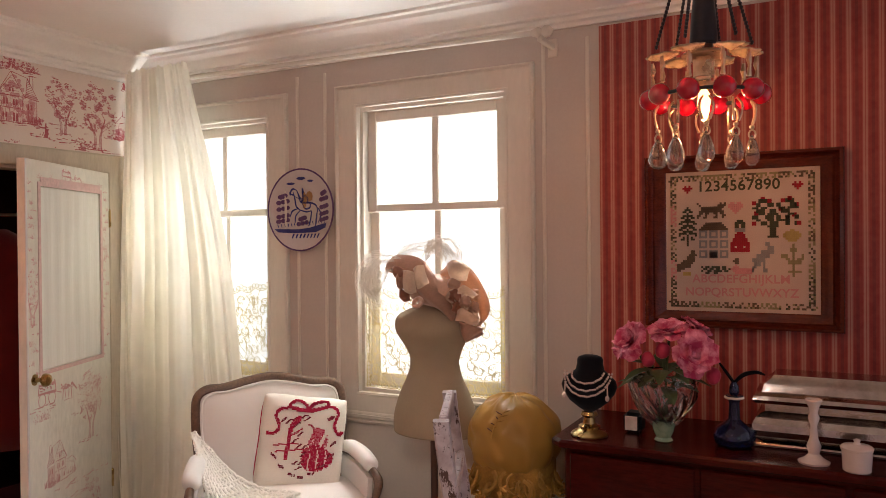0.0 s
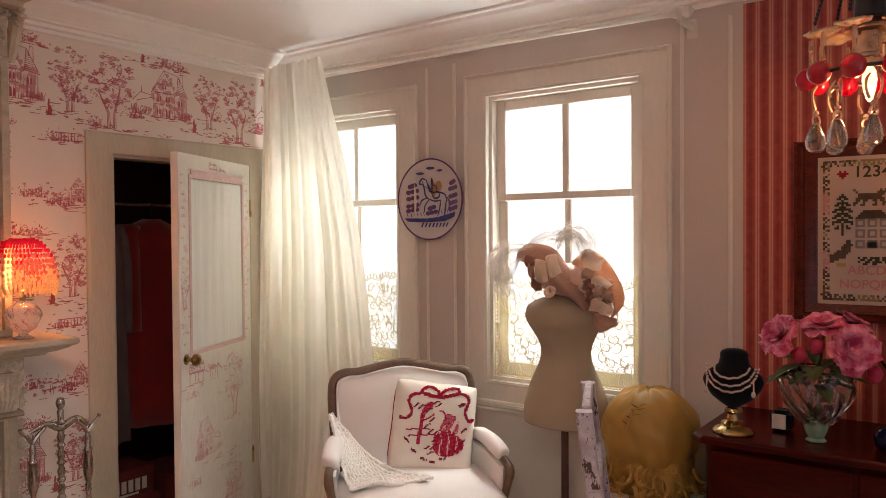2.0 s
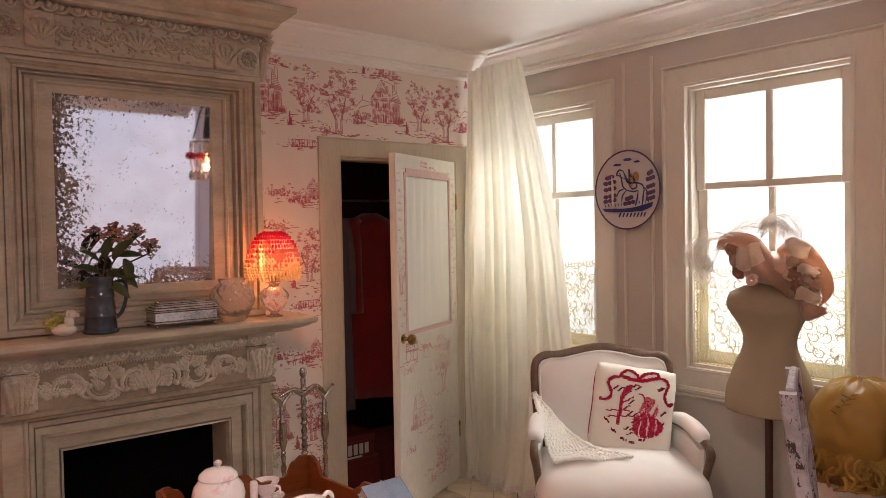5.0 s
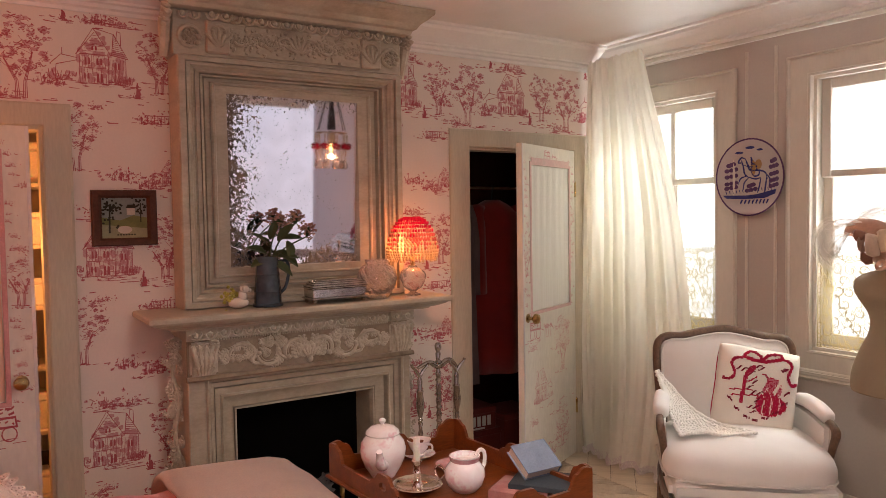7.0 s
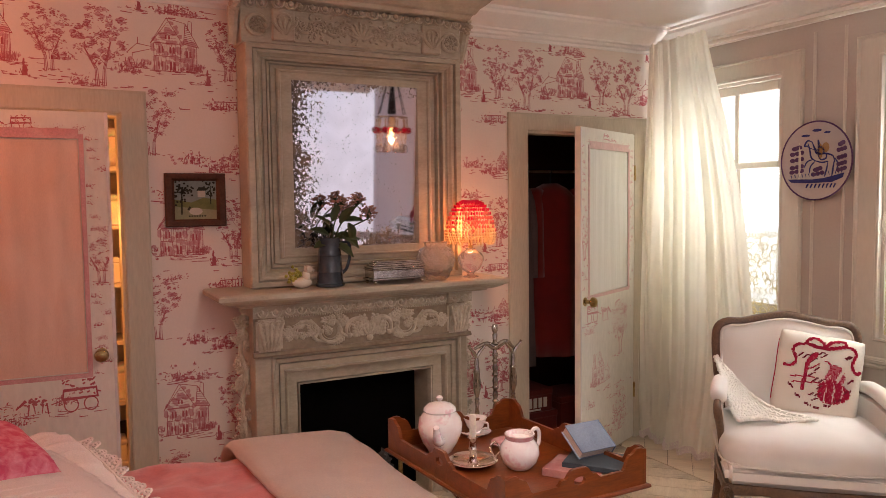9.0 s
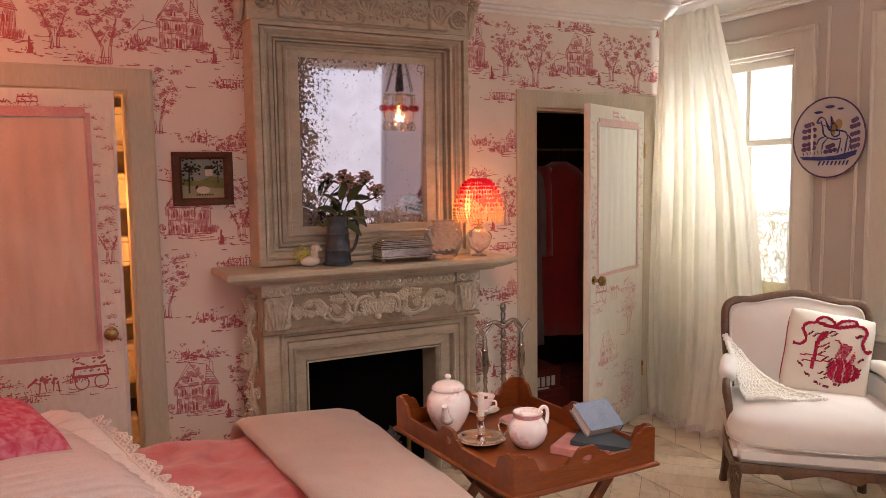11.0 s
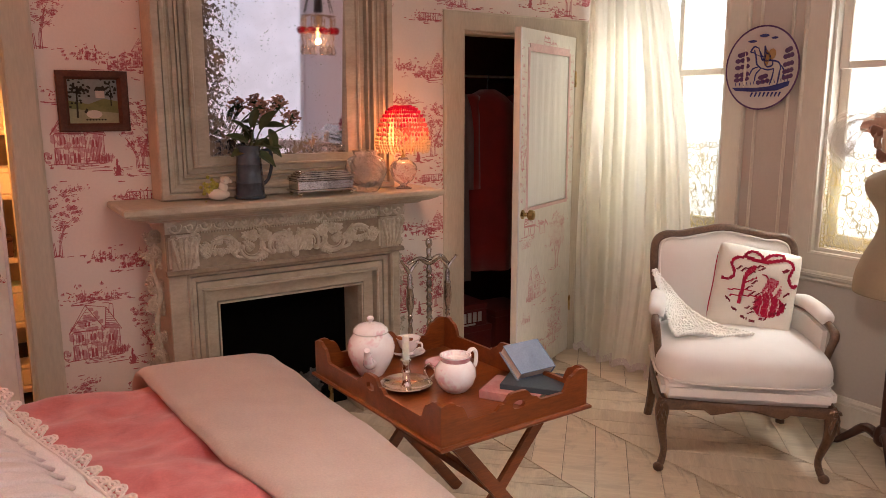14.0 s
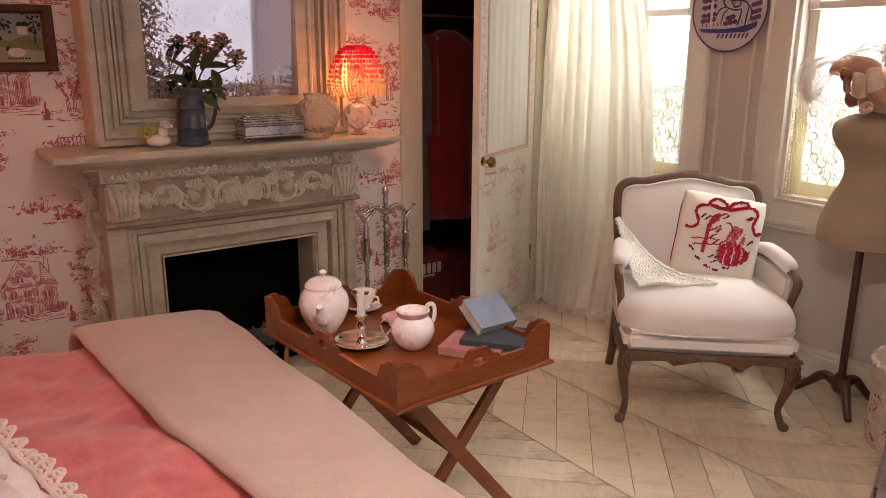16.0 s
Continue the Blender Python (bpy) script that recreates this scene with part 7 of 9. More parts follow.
def swirl_vase(name, m, R, Hh, material, label, cat, twist=1.1, flutes=9, prof=None):
    v = thing(name, m, label, cat)
    prof = prof or [(0.55, 0), (0.62, 0.05), (0.92, 0.35), (1.0, 0.55), (0.86, 0.78), (0.60, 0.88), (0.66, 1.0), (0.58, 1.0), (0.52, 0.88), (0.78, 0.72), (0.88, 0.52), (0.7, 0.25), (0.02, 0.14)]
    P = spline([(r, 0, z) for r, z in prof], 44)
    bm = bmesh.new()
    loops = []
    for p in P:
        loops.append([Vector(((p.x * R + (0.085 * R * math.cos(flutes * (a + twist * p.z)) if 0.06 < p.z < 0.86 else 0)) * math.cos(a), (p.x * R + (0.085 * R * math.cos(flutes * (a + twist * p.z)) if 0.06 < p.z < 0.86 else 0)) * math.sin(a), p.z * Hh)) for a in (6.2832 * i / 72 for i in range(72))])
    ring(bm, loops)
    part("bowl", bm, material, v, "", "all")
    return v


swirl_vase("crystal_bowl", (0.285, -1.945, ZM), 0.098, 0.200, M["crystal"], "swirl-cut clear crystal bowl", "vase", 2.4, 11)
lp = thing("table_lamp", (0.275, -1.725, ZM), "lit table lamp with red beaded glass shade", "lamp")
P = [(0.038, 0), (0.042, 0.005), (0.024, 0.012), (0.018, 0.022), (0.044, 0.042), (0.064, 0.076), (0.068, 0.105), (0.054, 0.134), (0.028, 0.148), (0.022, 0.158), (0.018, 0.160), (0, 0.158)]
bm = bmesh.new()
loops = []
for q in spline([(r, 0, z) for r, z in P], 34):
    loops.append([Vector((q.x * (1 + 0.06 * math.cos(8 * (a + 12 * q.z))) * math.cos(a), q.x * (1 + 0.06 * math.cos(8 * (a + 12 * q.z))) * math.sin(a), q.z)) for a in (6.2832 * i / 56 for i in range(56))])
ring(bm, loops)
part("base", bm, M["crystal"], lp, "fluted clear glass base", "all")
revolve("lamp_holder", [(0.012, 0.158), (0.012, 0.20), (0.006, 0.205)], M["brass"], lp)
rng = random.Random(9)
rowsN, strings = 15, 46
groups = {"beadred": bmesh.new(), "beadrose": bmesh.new(), "beadclear": bmesh.new()}
SHADE = spline([(0.046, 0, 0.412), (0.078, 0, 0.396), (0.106, 0, 0.354), (0.125, 0, 0.300), (0.134, 0, 0.250), (0.131, 0, 0.215), (0.122, 0, 0.188)], rowsN)
for s in range(strings):
    for k, q in enumerate(SHADE):
        f = k / (rowsN - 1)                      # 0 at the crown, 1 at the rim
        a = 6.2832 * s / strings + 0.22 * f      # the strings lean as they fall
        r = q.x * (1 + 0.035 * math.sin(11.5 * 6.2832 * s / strings) * f)
        e = f + rng.uniform(-0.10, 0.10) + 0.06 * math.sin(6.2832 * s / strings * 5)
        m_ = "beadred" if e < 0.36 else "beadrose" if e < 0.56 else "beadclear"
        if k == rowsN - 1 and s % 3 == 0:
            continue
        w = max(0.0040, r * 0.068 * 0.76)
        blob(groups[m_], (r * math.cos(a), r * math.sin(a), q.z + rng.uniform(-0.0015, 0.0015)), (w, w, 0.0094), 1)
for k, b in groups.items():
    tagged(part("shade", b, M[k], lp, {"beadred": "red glass bead shade", "beadrose": "rose glass beads", "beadclear": "amber glass beads"}[k], "all"), kind="stuff")

# ---------- fire tools and hearth ----------
ft = thing("fire_tool_stand", (0.30, -1.59, 0), "turned silver companion set of fire tools", "fire tools")
post = [(0.012, 0.03)]
for k in range(9):
    z = 0.10 + k * 0.075
    post += [(0.011, z), (0.019, z + 0.012), (0.012, z + 0.024), (0.017, z + 0.05), (0.011, z + 0.07)]
post += [(0.012, 0.80), (0.022, 0.81), (0.012, 0.822), (0.015, 0.86), (0.010, 0.868), (0.018, 0.885), (0.019, 0.90), (0.012, 0.917), (0, 0.92)]
revolve("post", post, M["darksilver"], ft, "", 14)
revolve("base", [(0.11, 0), (0.115, 0.008), (0.09, 0.02), (0.03, 0.03), (0.013, 0.04)], M["darksilver"], ft)
bm = bmesh.new()
tube(bm, [(-0.01, -0.125, 0.79), (0, -0.06, 0.815), (0, 0, 0.79), (0, 0.07, 0.815), (0.0, 0.12, 0.775)], [0.008, 0.012, 0.02, 0.014, 0.008], 9, n=26)
for s in (-1, 1):
    for k in (-1, 1):
        tube(bm, [(0, s * 0.118, 0.745), (0.004, s * 0.118 + k * 0.02, 0.775), (0.006, s * 0.118 + k * 0.045, 0.80), (0.008, s * 0.118 + k * 0.052, 0.815)], [0.010, 0.009, 0.007, 0.009], 7, n=12)
part("cross_arm", bm, M["darksilver"], ft, "curled hook arms", True)
for s in (-1, 1):
    bm = bmesh.new()
    prof = [(0.010, 0.10), (0.010, 0.50), (0.014, 0.51), (0.009, 0.52), (0.020, 0.56), (0.022, 0.60), (0.016, 0.655), (0.020, 0.665), (0.012, 0.68), (0.014, 0.72), (0.008, 0.745)]
    lathe(bm, prof, 12, (0.0, s * 0.118, 0))
    for st in (0, 1):
        tube(bm, [(0.009 * math.cos(st * 3.14 + q * 0.55), s * 0.118 + 0.009 * math.sin(st * 3.14 + q * 0.55), 0.12 + q * 0.0125) for q in range(31)], 0.006, 6)
    part("poker" if s < 0 else "tongs", bm, M["darksilver"], ft, "twisted silver shaft", True)
for s, y in ((-1, -2.545), (1, -2.085)):
    an = thing("andiron", (0.10, y, 0), "small brass firedog with urn finial", "firedog", "firedogs")
    revolve("post", [(0.02, 0), (0.014, 0.05), (0.012, 0.22), (0.022, 0.235), (0.012, 0.25), (0.024, 0.275), (0.026, 0.29), (0.012, 0.31), (0.008, 0.33), (0.011, 0.338), (0, 0.345)], M["brass"], an, "", 14)
    bm = bmesh.new()
    box(bm, (-0.07, -0.012, 0.05), (-0.005, 0.012, 0.07), 0.003)
    part("bar", bm, M["iron"], an)
gr = thing("dried_flowers", (0.10, -2.32, 0), "ashy dried flowers laid in the dark grate", "flowers")
rng = random.Random(21)
M["ash"] = mat("ash_grey_petals", (0.10, 0.095, 0.09), 0.9, c2=(0.05, 0.05, 0.05), big=16, fine=60)
bm = bmesh.new()
for k in range(46):
    c = Vector((rng.uniform(-0.03, 0.06), rng.uniform(-0.16, 0.16), rng.uniform(0.10, 0.25)))
    for j in range(5):
        a = 6.283 * j / 5 + k
        leaf_blade(bm, c, (0.5, math.cos(a), math.sin(a)), (1, 0, 0.2), 0.032, 0.011)
tagged(part("petals", bm, M["ash"], gr), kind="stuff")
bm = bmesh.new()
for k in range(7):
    tube(bm, [(rng.uniform(-0.03, 0.05), -0.22 + k * 0.07, 0.03), (rng.uniform(-0.03, 0.05), -0.2 + k * 0.07 + rng.uniform(-0.1, 0.1), 0.14)], 0.03, 8)
part("logs", bm, M["black"], gr, "charred logs")

# ---------- small framed picture ----------
pic = thing("framed_picture", (0.0, -3.115, 1.622), "small farm landscape in a dark wooden frame", "picture")
bm = bmesh.new()
loops = []
prof = [(0.0, 0.002), (0.0, 0.024), (0.15, 0.032), (0.7, 0.030), (0.85, 0.022), (1.0, 0.016), (1.0, 0.002)]
for sy, sz in ((-1, -1), (-1, 1), (1, 1), (1, -1), (-1, -1)):
    loops.append([Vector((o, sy * (0.142 - 0.044 * u), sz * (0.129 - 0.036 * u))) for u, o in prof])
ring(bm, loops, True, False)
part("frame", bm, M["brownframe"], pic, "dark wooden frame")
M["p_sky"] = mat("painted_sky", (0.26, 0.28, 0.25), 0.7, c2=(0.20, 0.23, 0.20), big=12, fine=80)
M["p_field"] = mat("painted_field", (0.20, 0.20, 0.075), 0.7, c2=(0.13, 0.14, 0.05), big=16, fine=80)
M["p_pale"] = mat("painted_meadow", (0.34, 0.33, 0.19), 0.7, big=16, fine=80)
M["p_dark"] = mat("painted_dark", (0.035, 0.035, 0.02), 0.7, fine=60)
M["p_white"] = mat("painted_white", (0.62, 0.55, 0.45), 0.7, fine=60)


def flat(name, polys, material, parent, x, label=""):
    bm = bmesh.new()
    for p in polys:
        bm.faces.new([bm.verts.new((x, u, v)) for u, v in p])
    return part(name, bm, material, parent, label)


def disc(u, v, a, b, n=14):
    return [(u + a * math.cos(6.2832 * k / n), v + b * math.sin(6.2832 * k / n)) for k in range(n)]


flat("painted_sky", [[(-0.102, -0.096), (0.102, -0.096), (0.102, 0.096), (-0.102, 0.096)]], M["p_sky"], pic, 0.010)
flat("painted_field", [[(-0.10, -0.094), (0.10, -0.094), (0.10, 0.0), (0.04, 0.012), (-0.02, -0.012), (-0.10, 0.004)]], M["p_field"], pic, 0.0115)
flat("painted_meadow", [[(-0.10, -0.094), (0.10, -0.094), (0.10, -0.05), (0.0, -0.04), (-0.10, -0.03)]], M["p_pale"], pic, 0.0125)
rng = random.Random(5)
dk = [[(-0.070, -0.07), (-0.062, -0.07), (-0.060, 0.06), (-0.066, 0.06)], [(0.068, -0.02), (0.073, -0.02), (0.073, 0.07), (0.069, 0.07)], [(0.005, 0.045), (0.05, 0.045), (0.042, 0.062), (0.014, 0.062)],
      [(-0.04, -0.045), (-0.03, -0.03), (-0.022, -0.036), (-0.032, -0.052)]]
dk += [disc(-0.064 + rng.gauss(0, 0.022), 0.045 + rng.gauss(0, 0.022), 0.006, 0.005, 6) for _ in range(60)]
dk += [disc(0.07 + rng.gauss(0, 0.016), 0.055 + rng.gauss(0, 0.018), 0.005, 0.005, 6) for _ in range(36)]
dk += [disc(-0.03 + k * 0.012, -0.078, 0.005, 0.004, 6) for k in range(7)]
flat("painted_foliage", dk, M["p_dark"], pic, 0.0140)
flat("painted_house", [[(0.010, 0.014), (0.046, 0.014), (0.046, 0.045), (0.010, 0.045)]], M["p_white"], pic, 0.0132)
flat("painted_sheep", [disc(0.0, -0.055, 0.032, 0.018)], M["p_white"], pic, 0.0132)

# ---------- plate on the window wall ----------
wp = thing("wall_plate", pose(1.125, -0.004, 1.797, 90, 0, 0), "white faience plate painted in blue and purple", "plate")
revolve("plate", [(0.11, 0.0), (0.12, 0.006), (0.15, 0.012), (0.212, 0.030), (0.216, 0.034), (0.211, 0.036), (0.15, 0.018), (0.11, 0.012), (0, 0.011)], M["delft"], wp, "", 48)
revolve("rim", [(0.209, 0.0335), (0.2165, 0.0335), (0.2175, 0.0365), (0.209, 0.0375)], M["purple"], wp, "dark painted rim", 48, hoop=True)


def dish_z(u, v):
    r = math.hypot(u, v)
    return 0.0135 if r < 0.11 else 0.0135 + (r - 0.11) * 0.168 if r < 0.15 else 0.0202 + (r - 0.15) * 0.30


def painted(name, polys, material, label=""):
    bm = bmesh.new()
    for p in polys:
        cu_, cv_ = sum(q[0] for q in p) / len(p), sum(q[1] for q in p) / len(p)
        c = bm.verts.new((cu_, cv_, dish_z(cu_, cv_) + 0.0008))
        vs = [bm.verts.new((u, v, dish_z(u, v) + 0.0008)) for u, v in p]
        for i in range(len(vs)):
            bm.faces.new((c, vs[i], vs[(i + 1) % len(vs)]))
    return tagged(part(name, bm, material, wp, label), kind="stuff")


pur = []
for cx, rowsY in ((-0.125, (0.075, 0.045, 0.01, -0.03, -0.055)), (0.145, (0.085, 0.055, 0.015, -0.02, -0.05)), (0.0, (-0.045, -0.07))):
    for i, y in enumerate(rowsY):
        wd = (0.014 if i == 0 else 0.026) * (0.8 if cx > 0 else 1)
        for k in (-1, 0, 1):
            pur.append(disc(cx + k * wd, y + 0.004 * k, 0.0155, 0.0125, 9))
painted("purple_foliage", pur, M["purple"])
blu = [[(-0.17, -0.098), (-0.05, -0.102), (0.08, -0.092), (0.165, -0.070), (0.16, -0.095), (0.09, -0.118), (-0.05, -0.122), (-0.15, -0.116)]]
blu += [disc(-0.07, 0.140, 0.026, 0.007, 9), disc(0.0, 0.165, 0.030, 0.008, 9), disc(0.06, 0.150, 0.022, 0.006, 9)]
blu += [[(-0.06 + k * 0.024, -0.125), (-0.048 + k * 0.024, -0.125), (-0.058 + k * 0.024, -0.150), (-0.066 + k * 0.024, -0.146)] for k in range(8)]


def brush(pts, w):
    """A brush line as a row of thin strokes."""
    out, P = [], spline([(u, v, 0) for u, v in pts], 4 * len(pts))
    for k, (a, b) in enumerate(zip(P, P[1:])):
        d = (b - a).normalized()
        n = Vector((-d.y, d.x, 0)) * w * (0.55 + 0.45 * math.sin(math.pi * k / (len(P) - 1)))
        out.append([(q.x, q.y) for q in (a - n, b + d * w * 0.3 - n, b + d * w * 0.3 + n, a + n)])
    return out


# neck and chest, back, belly, legs, tail, head, saddle cloth, reins
for pts, w in (([(-0.062, 0.098), (-0.050, 0.060), (-0.042, 0.022), (-0.020, 0.002)], 0.0050), ([(-0.036, 0.104), (-0.022, 0.066), (-0.006, 0.040), (0.050, 0.036), (0.088, 0.022), (0.100, -0.012)], 0.0048),
               ([(-0.020, 0.002), (0.022, -0.010), (0.058, -0.006)], 0.0042), ([(-0.030, 0.008), (-0.066, -0.004), (-0.084, -0.036)], 0.0042), ([(-0.014, 0.0), (-0.044, -0.030), (-0.050, -0.066)], 0.0042),
               ([(0.060, -0.006), (0.052, -0.050), (0.040, -0.086)], 0.0046), ([(0.096, -0.006), (0.090, -0.046), (0.084, -0.090)], 0.0052), ([(0.100, 0.010), (0.118, -0.020), (0.112, -0.060)], 0.0050),
               ([(-0.036, 0.104), (-0.062, 0.112), (-0.082, 0.086), (-0.062, 0.084)], 0.0048), ([(-0.002, 0.034), (0.018, 0.006), (0.048, 0.012), (0.050, 0.034)], 0.0046), ([(-0.076, 0.084), (-0.020, 0.060), (0.006, 0.062)], 0.0022),
               ([(0.002, 0.040), (0.004, 0.080), (0.000, 0.112)], 0.0070), ([(0.004, 0.080), (0.030, 0.064), (0.036, 0.040)], 0.0052)):
    blu += brush(pts, w)
for k in range(7):       # mane
    blu += brush([(-0.040 + k * 0.006, 0.104 - k * 0.010), (-0.030 + k * 0.006, 0.092 - k * 0.010)], 0.0026)
for k in range(16):      # tufts along the ground
    blu += brush([(-0.150 + k * 0.020, -0.092 + 0.0012 * k), (-0.156 + k * 0.020, -0.074 + 0.0012 * k)], 0.0024)
painted("blue_horse", blu, M["cobalt"])
painted("ochre_patches", [disc(0.045, 0.07, 0.022, 0.028, 9), disc(0.012, 0.05, 0.016, 0.045, 9)], M["ochre"])

# ---------- lace half-curtains ----------
def cafe_curtain(x0, x1, z0, z1, seed):
    c = thing("cafe_curtain", (0, 0, 0), "ivory lace half-curtain across the lower sash", "curtain", "lace half-curtains")
    y = 0.040
    bm = bmesh.new()
    rows = []
    nx, nz = 64, 8
    for j in range(nz + 1):
        row = []
        for i in range(nx + 1):
            f = i / nx
            top = z1 - 0.035 * (4 * (f - 0.5) ** 2) * -1 - 0.02 * abs(math.sin(f * 6.283 * 3.5))
            row.append(bm.verts.new((x0 + (x1 - x0) * f, y + 0.006 * math.sin(f * 40 + seed), z0 + (top - z0) * j / nz)))
        rows.append(row)
    for a, b in zip(rows, rows[1:]):
        for i in range(nx):
            bm.faces.new((a[i], a[i + 1], b[i + 1], b[i]))
    edge = [v.co.copy() for v in rows[-1]]
    part("net", bm, M["cafe_lace"], c, "", "all")
    rng = random.Random(seed)
    bm = bmesh.new()
    yy = y - 0.010

    def loop(cx, cz, r, t=0.0020, sq=1.0, n=12):
        tube(bm, [(cx + r * math.cos(6.2832 * k / n), yy, cz + r * sq * math.sin(6.2832 * k / n)) for k in range(n + 1)], t, 4)

    for p in edge[::2]:
        loop(p.x, p.z - 0.006, 0.012, 0.0024)
    tube(bm, [Vector((p.x, yy, p.z - 0.026)) for p in edge], 0.003, 4)
    for row in range(8):
        for k in range(12):
            cx = x0 + (x1 - x0) * (k + 0.5 + 0.4 * (row % 2)) / 12.4 + rng.uniform(-0.015, 0.015)
            cz = z0 + 0.03 + row * (z1 - z0 - 0.09) / 7.4 + rng.uniform(-0.012, 0.012)
            a0 = rng.uniform(0, 6.28)
            pts = []
            for q in range(16):
                f = q / 15
                rr = 0.034 * (1 - 0.75 * f)
                pts.append((cx + rr * math.cos(a0 + 5.5 * f), yy, cz + rr * math.sin(a0 + 5.5 * f)))
            tube(bm, pts, 0.0025, 4)
            for q in range(5):
                a = a0 + q * 1.25
                loop(cx + 0.019 * math.cos(a), cz + 0.019 * math.sin(a), 0.007, 0.0015, 1, 8)
            tube(bm, [(cx, yy, cz), (cx + rng.uniform(-0.1, 0.1), yy, cz + rng.uniform(0.02, 0.09))], 0.0018, 4)
    for x in (x0 + 0.012, x1 - 0.012):
        for k in range(24):
            loop(x, z0 + (z1 - z0 - 0.03) * k / 23, 0.010, 0.0024)
    for k in range(34):
        loop(x0 + (x1 - x0) * (k + 0.5) / 34, z0 + 0.012, 0.011, 0.0024)
    tagged(part("lace_pattern", bm, M["cafe_thread"], c), kind="stuff")


cafe_curtain(W2[0] + 0.024, W2[1] - 0.024, WZ[0] + 0.024, 1.375, 2)
cafe_curtain(W1[0] + 0.024, W1[1] - 0.024, WZ[0] + 0.024, 1.385, 5)

# ---------- dress form, its stand and the hat ----------
FX, FY = 2.018, -0.225
bm = bmesh.new()
body = [(0.19, 0.770), (0.197, 0.776), (0.200, 0.81), (0.192, 0.87), (0.165, 0.95), (0.132, 1.02), (0.117, 1.07), (0.121, 1.12), (0.148, 1.18), (0.178, 1.235), (0.184, 1.265), (0.172, 1.295), (0.12, 1.322), (0.075, 1.335), (0.07, 1.348), (0.062, 1.352)]
P = spline([(r, 0, z) for r, z in body], 40)
loops = []
for q in P:
    bust = 0.025 * math.exp(-((q.z - 1.215) / 0.05) ** 2)
    loops.append([Vector((FX + q.x * math.cos(a), FY + q.x * 0.70 * math.sin(a) - (bust * max(0, -math.sin(a)) * (0.6 + 0.4 * abs(math.cos(a))) * 2), q.z)) for a in (6.2832 * i / 40 for i in range(40))])
ring(bm, loops)
tagged(part("dress_form", bm, M["canvas"], None, "", True), "beige canvas dress form torso on a stand", "dress form")
st = thing("dress_form_stand", (FX - 0.006, FY, 0), "dark wooden tripod stand under the dress form", "stand")
revolve("pole", [(0.0165, 0.15), (0.0165, 0.765), (0.04, 0.769), (0, 0.7695)], M["darkwood"], st)
revolve("hub", [(0.02, 0.072), (0.034, 0.085), (0.040, 0.12), (0.030, 0.150), (0.019, 0.165), (0, 0.165)], M["darkwood"], st)
for a, r in ((3.10, 0.225), (-0.85, 0.17), (1.1, 0.19)):
    d = Vector((math.cos(a), math.sin(a), 0))
    bm = bmesh.new()
    tube(bm, [d * 0.02 + Vector((0, 0, 0.112)), d * r * 0.36 + Vector((0, 0, 0.130)), d * r * 0.66 + Vector((0, 0, 0.072)), d * r * 0.9 + Vector((0, 0, 0.024)), d * r + Vector((0, 0, 0.0145))], [0.024, 0.023, 0.018, 0.016, 0.0145], 9, n=18)
    part("foot", bm, M["darkwood"], st, "", True)

HX, HY, HZ = 2.018, -0.235, 1.3525
hat = thing("hat", (HX, HY, HZ), "peach silk hat with cream bows and curling feathers", "hat")


def hp(x, y, z):
    return Vector((x - HX, y - HY, z - HZ))


def lobe(upper, lower, y, puff, name, material):
    """A swept brim lobe between an upper and a lower edge, puffed to the front."""
    bm = bmesh.new()
    U, L = spline([(x, 0, z) for x, z in upper], 34), spline([(x, 0, z) for x, z in lower], 34)
    rows = []
    for k in range(34):
        f = k / 33
        rows.append([])
        for j in range(9):
            g = j / 8
            p = U[k].lerp(L[k], g)
            rows[-1].append(hp(p.x, y - puff * (math.sin(math.pi * f) ** 0.6) * math.sin(math.pi * (0.12 + 0.80 * g)) + 0.004 * math.sin(9 * f + 5 * g), p.z))
    ring(bm, rows, False, False)
    bmesh.ops.solidify(bm, geom=bm.faces[:], thickness=0.007)
    return part(name, bm, M[material], hat, "", "all")


bm = bmesh.new()
blob(bm, hp(2.05, -0.235, 1.405), (0.15, 0.10, 0.075), 3)
wobble_amount = 0.012
for v in bm.verts:
    v.co += v.co.normalized() * wobble_amount * noise.noise(v.co * 14)
part("crown", bm, M["peach"], hat, "", "all")
lobe([(1.80, 1.50), (1.835, 1.548), (1.908, 1.567), (2.02, 1.540), (2.10, 1.43), (2.15, 1.34), (2.168, 1.262)], [(1.81, 1.488), (1.85, 1.482), (1.905, 1.47), (1.96, 1.41), (2.03, 1.355), (2.10, 1.315), (2.15, 1.255)], -0.285, 0.075, "brim", "peach")
lobe([(2.06, 1.49), (2.132, 1.538), (2.20, 1.523), (2.26, 1.465), (2.307, 1.367), (2.297, 1.305), (2.25, 1.255)], [(2.06, 1.47), (2.10, 1.45), (2.15, 1.42), (2.20, 1.375), (2.245, 1.33), (2.258, 1.29), (2.235, 1.255)], -0.245, 0.06, "brim", "peach_glow")
lobe([(2.10, 1.42), (2.16, 1.43), (2.22, 1.40), (2.262, 1.34), (2.268, 1.27)], [(2.09, 1.34), (2.14, 1.35), (2.18, 1.33), (2.205, 1.30), (2.20, 1.255)], -0.285, 0.05, "silk_lining", "cream_silk")


lobe([(1.885, 1.505), (1.915, 1.520), (1.955, 1.503)], [(1.905, 1.468), (1.928, 1.458), (1.950, 1.466)], -0.372, 0.024, "brim_fold", "peach_dark")
lobe([(1.915, 1.480), (1.930, 1.486), (1.950, 1.478)], [(1.922, 1.425), (1.935, 1.415), (1.952, 1.420)], -0.380, 0.018, "brim_fold", "peach")


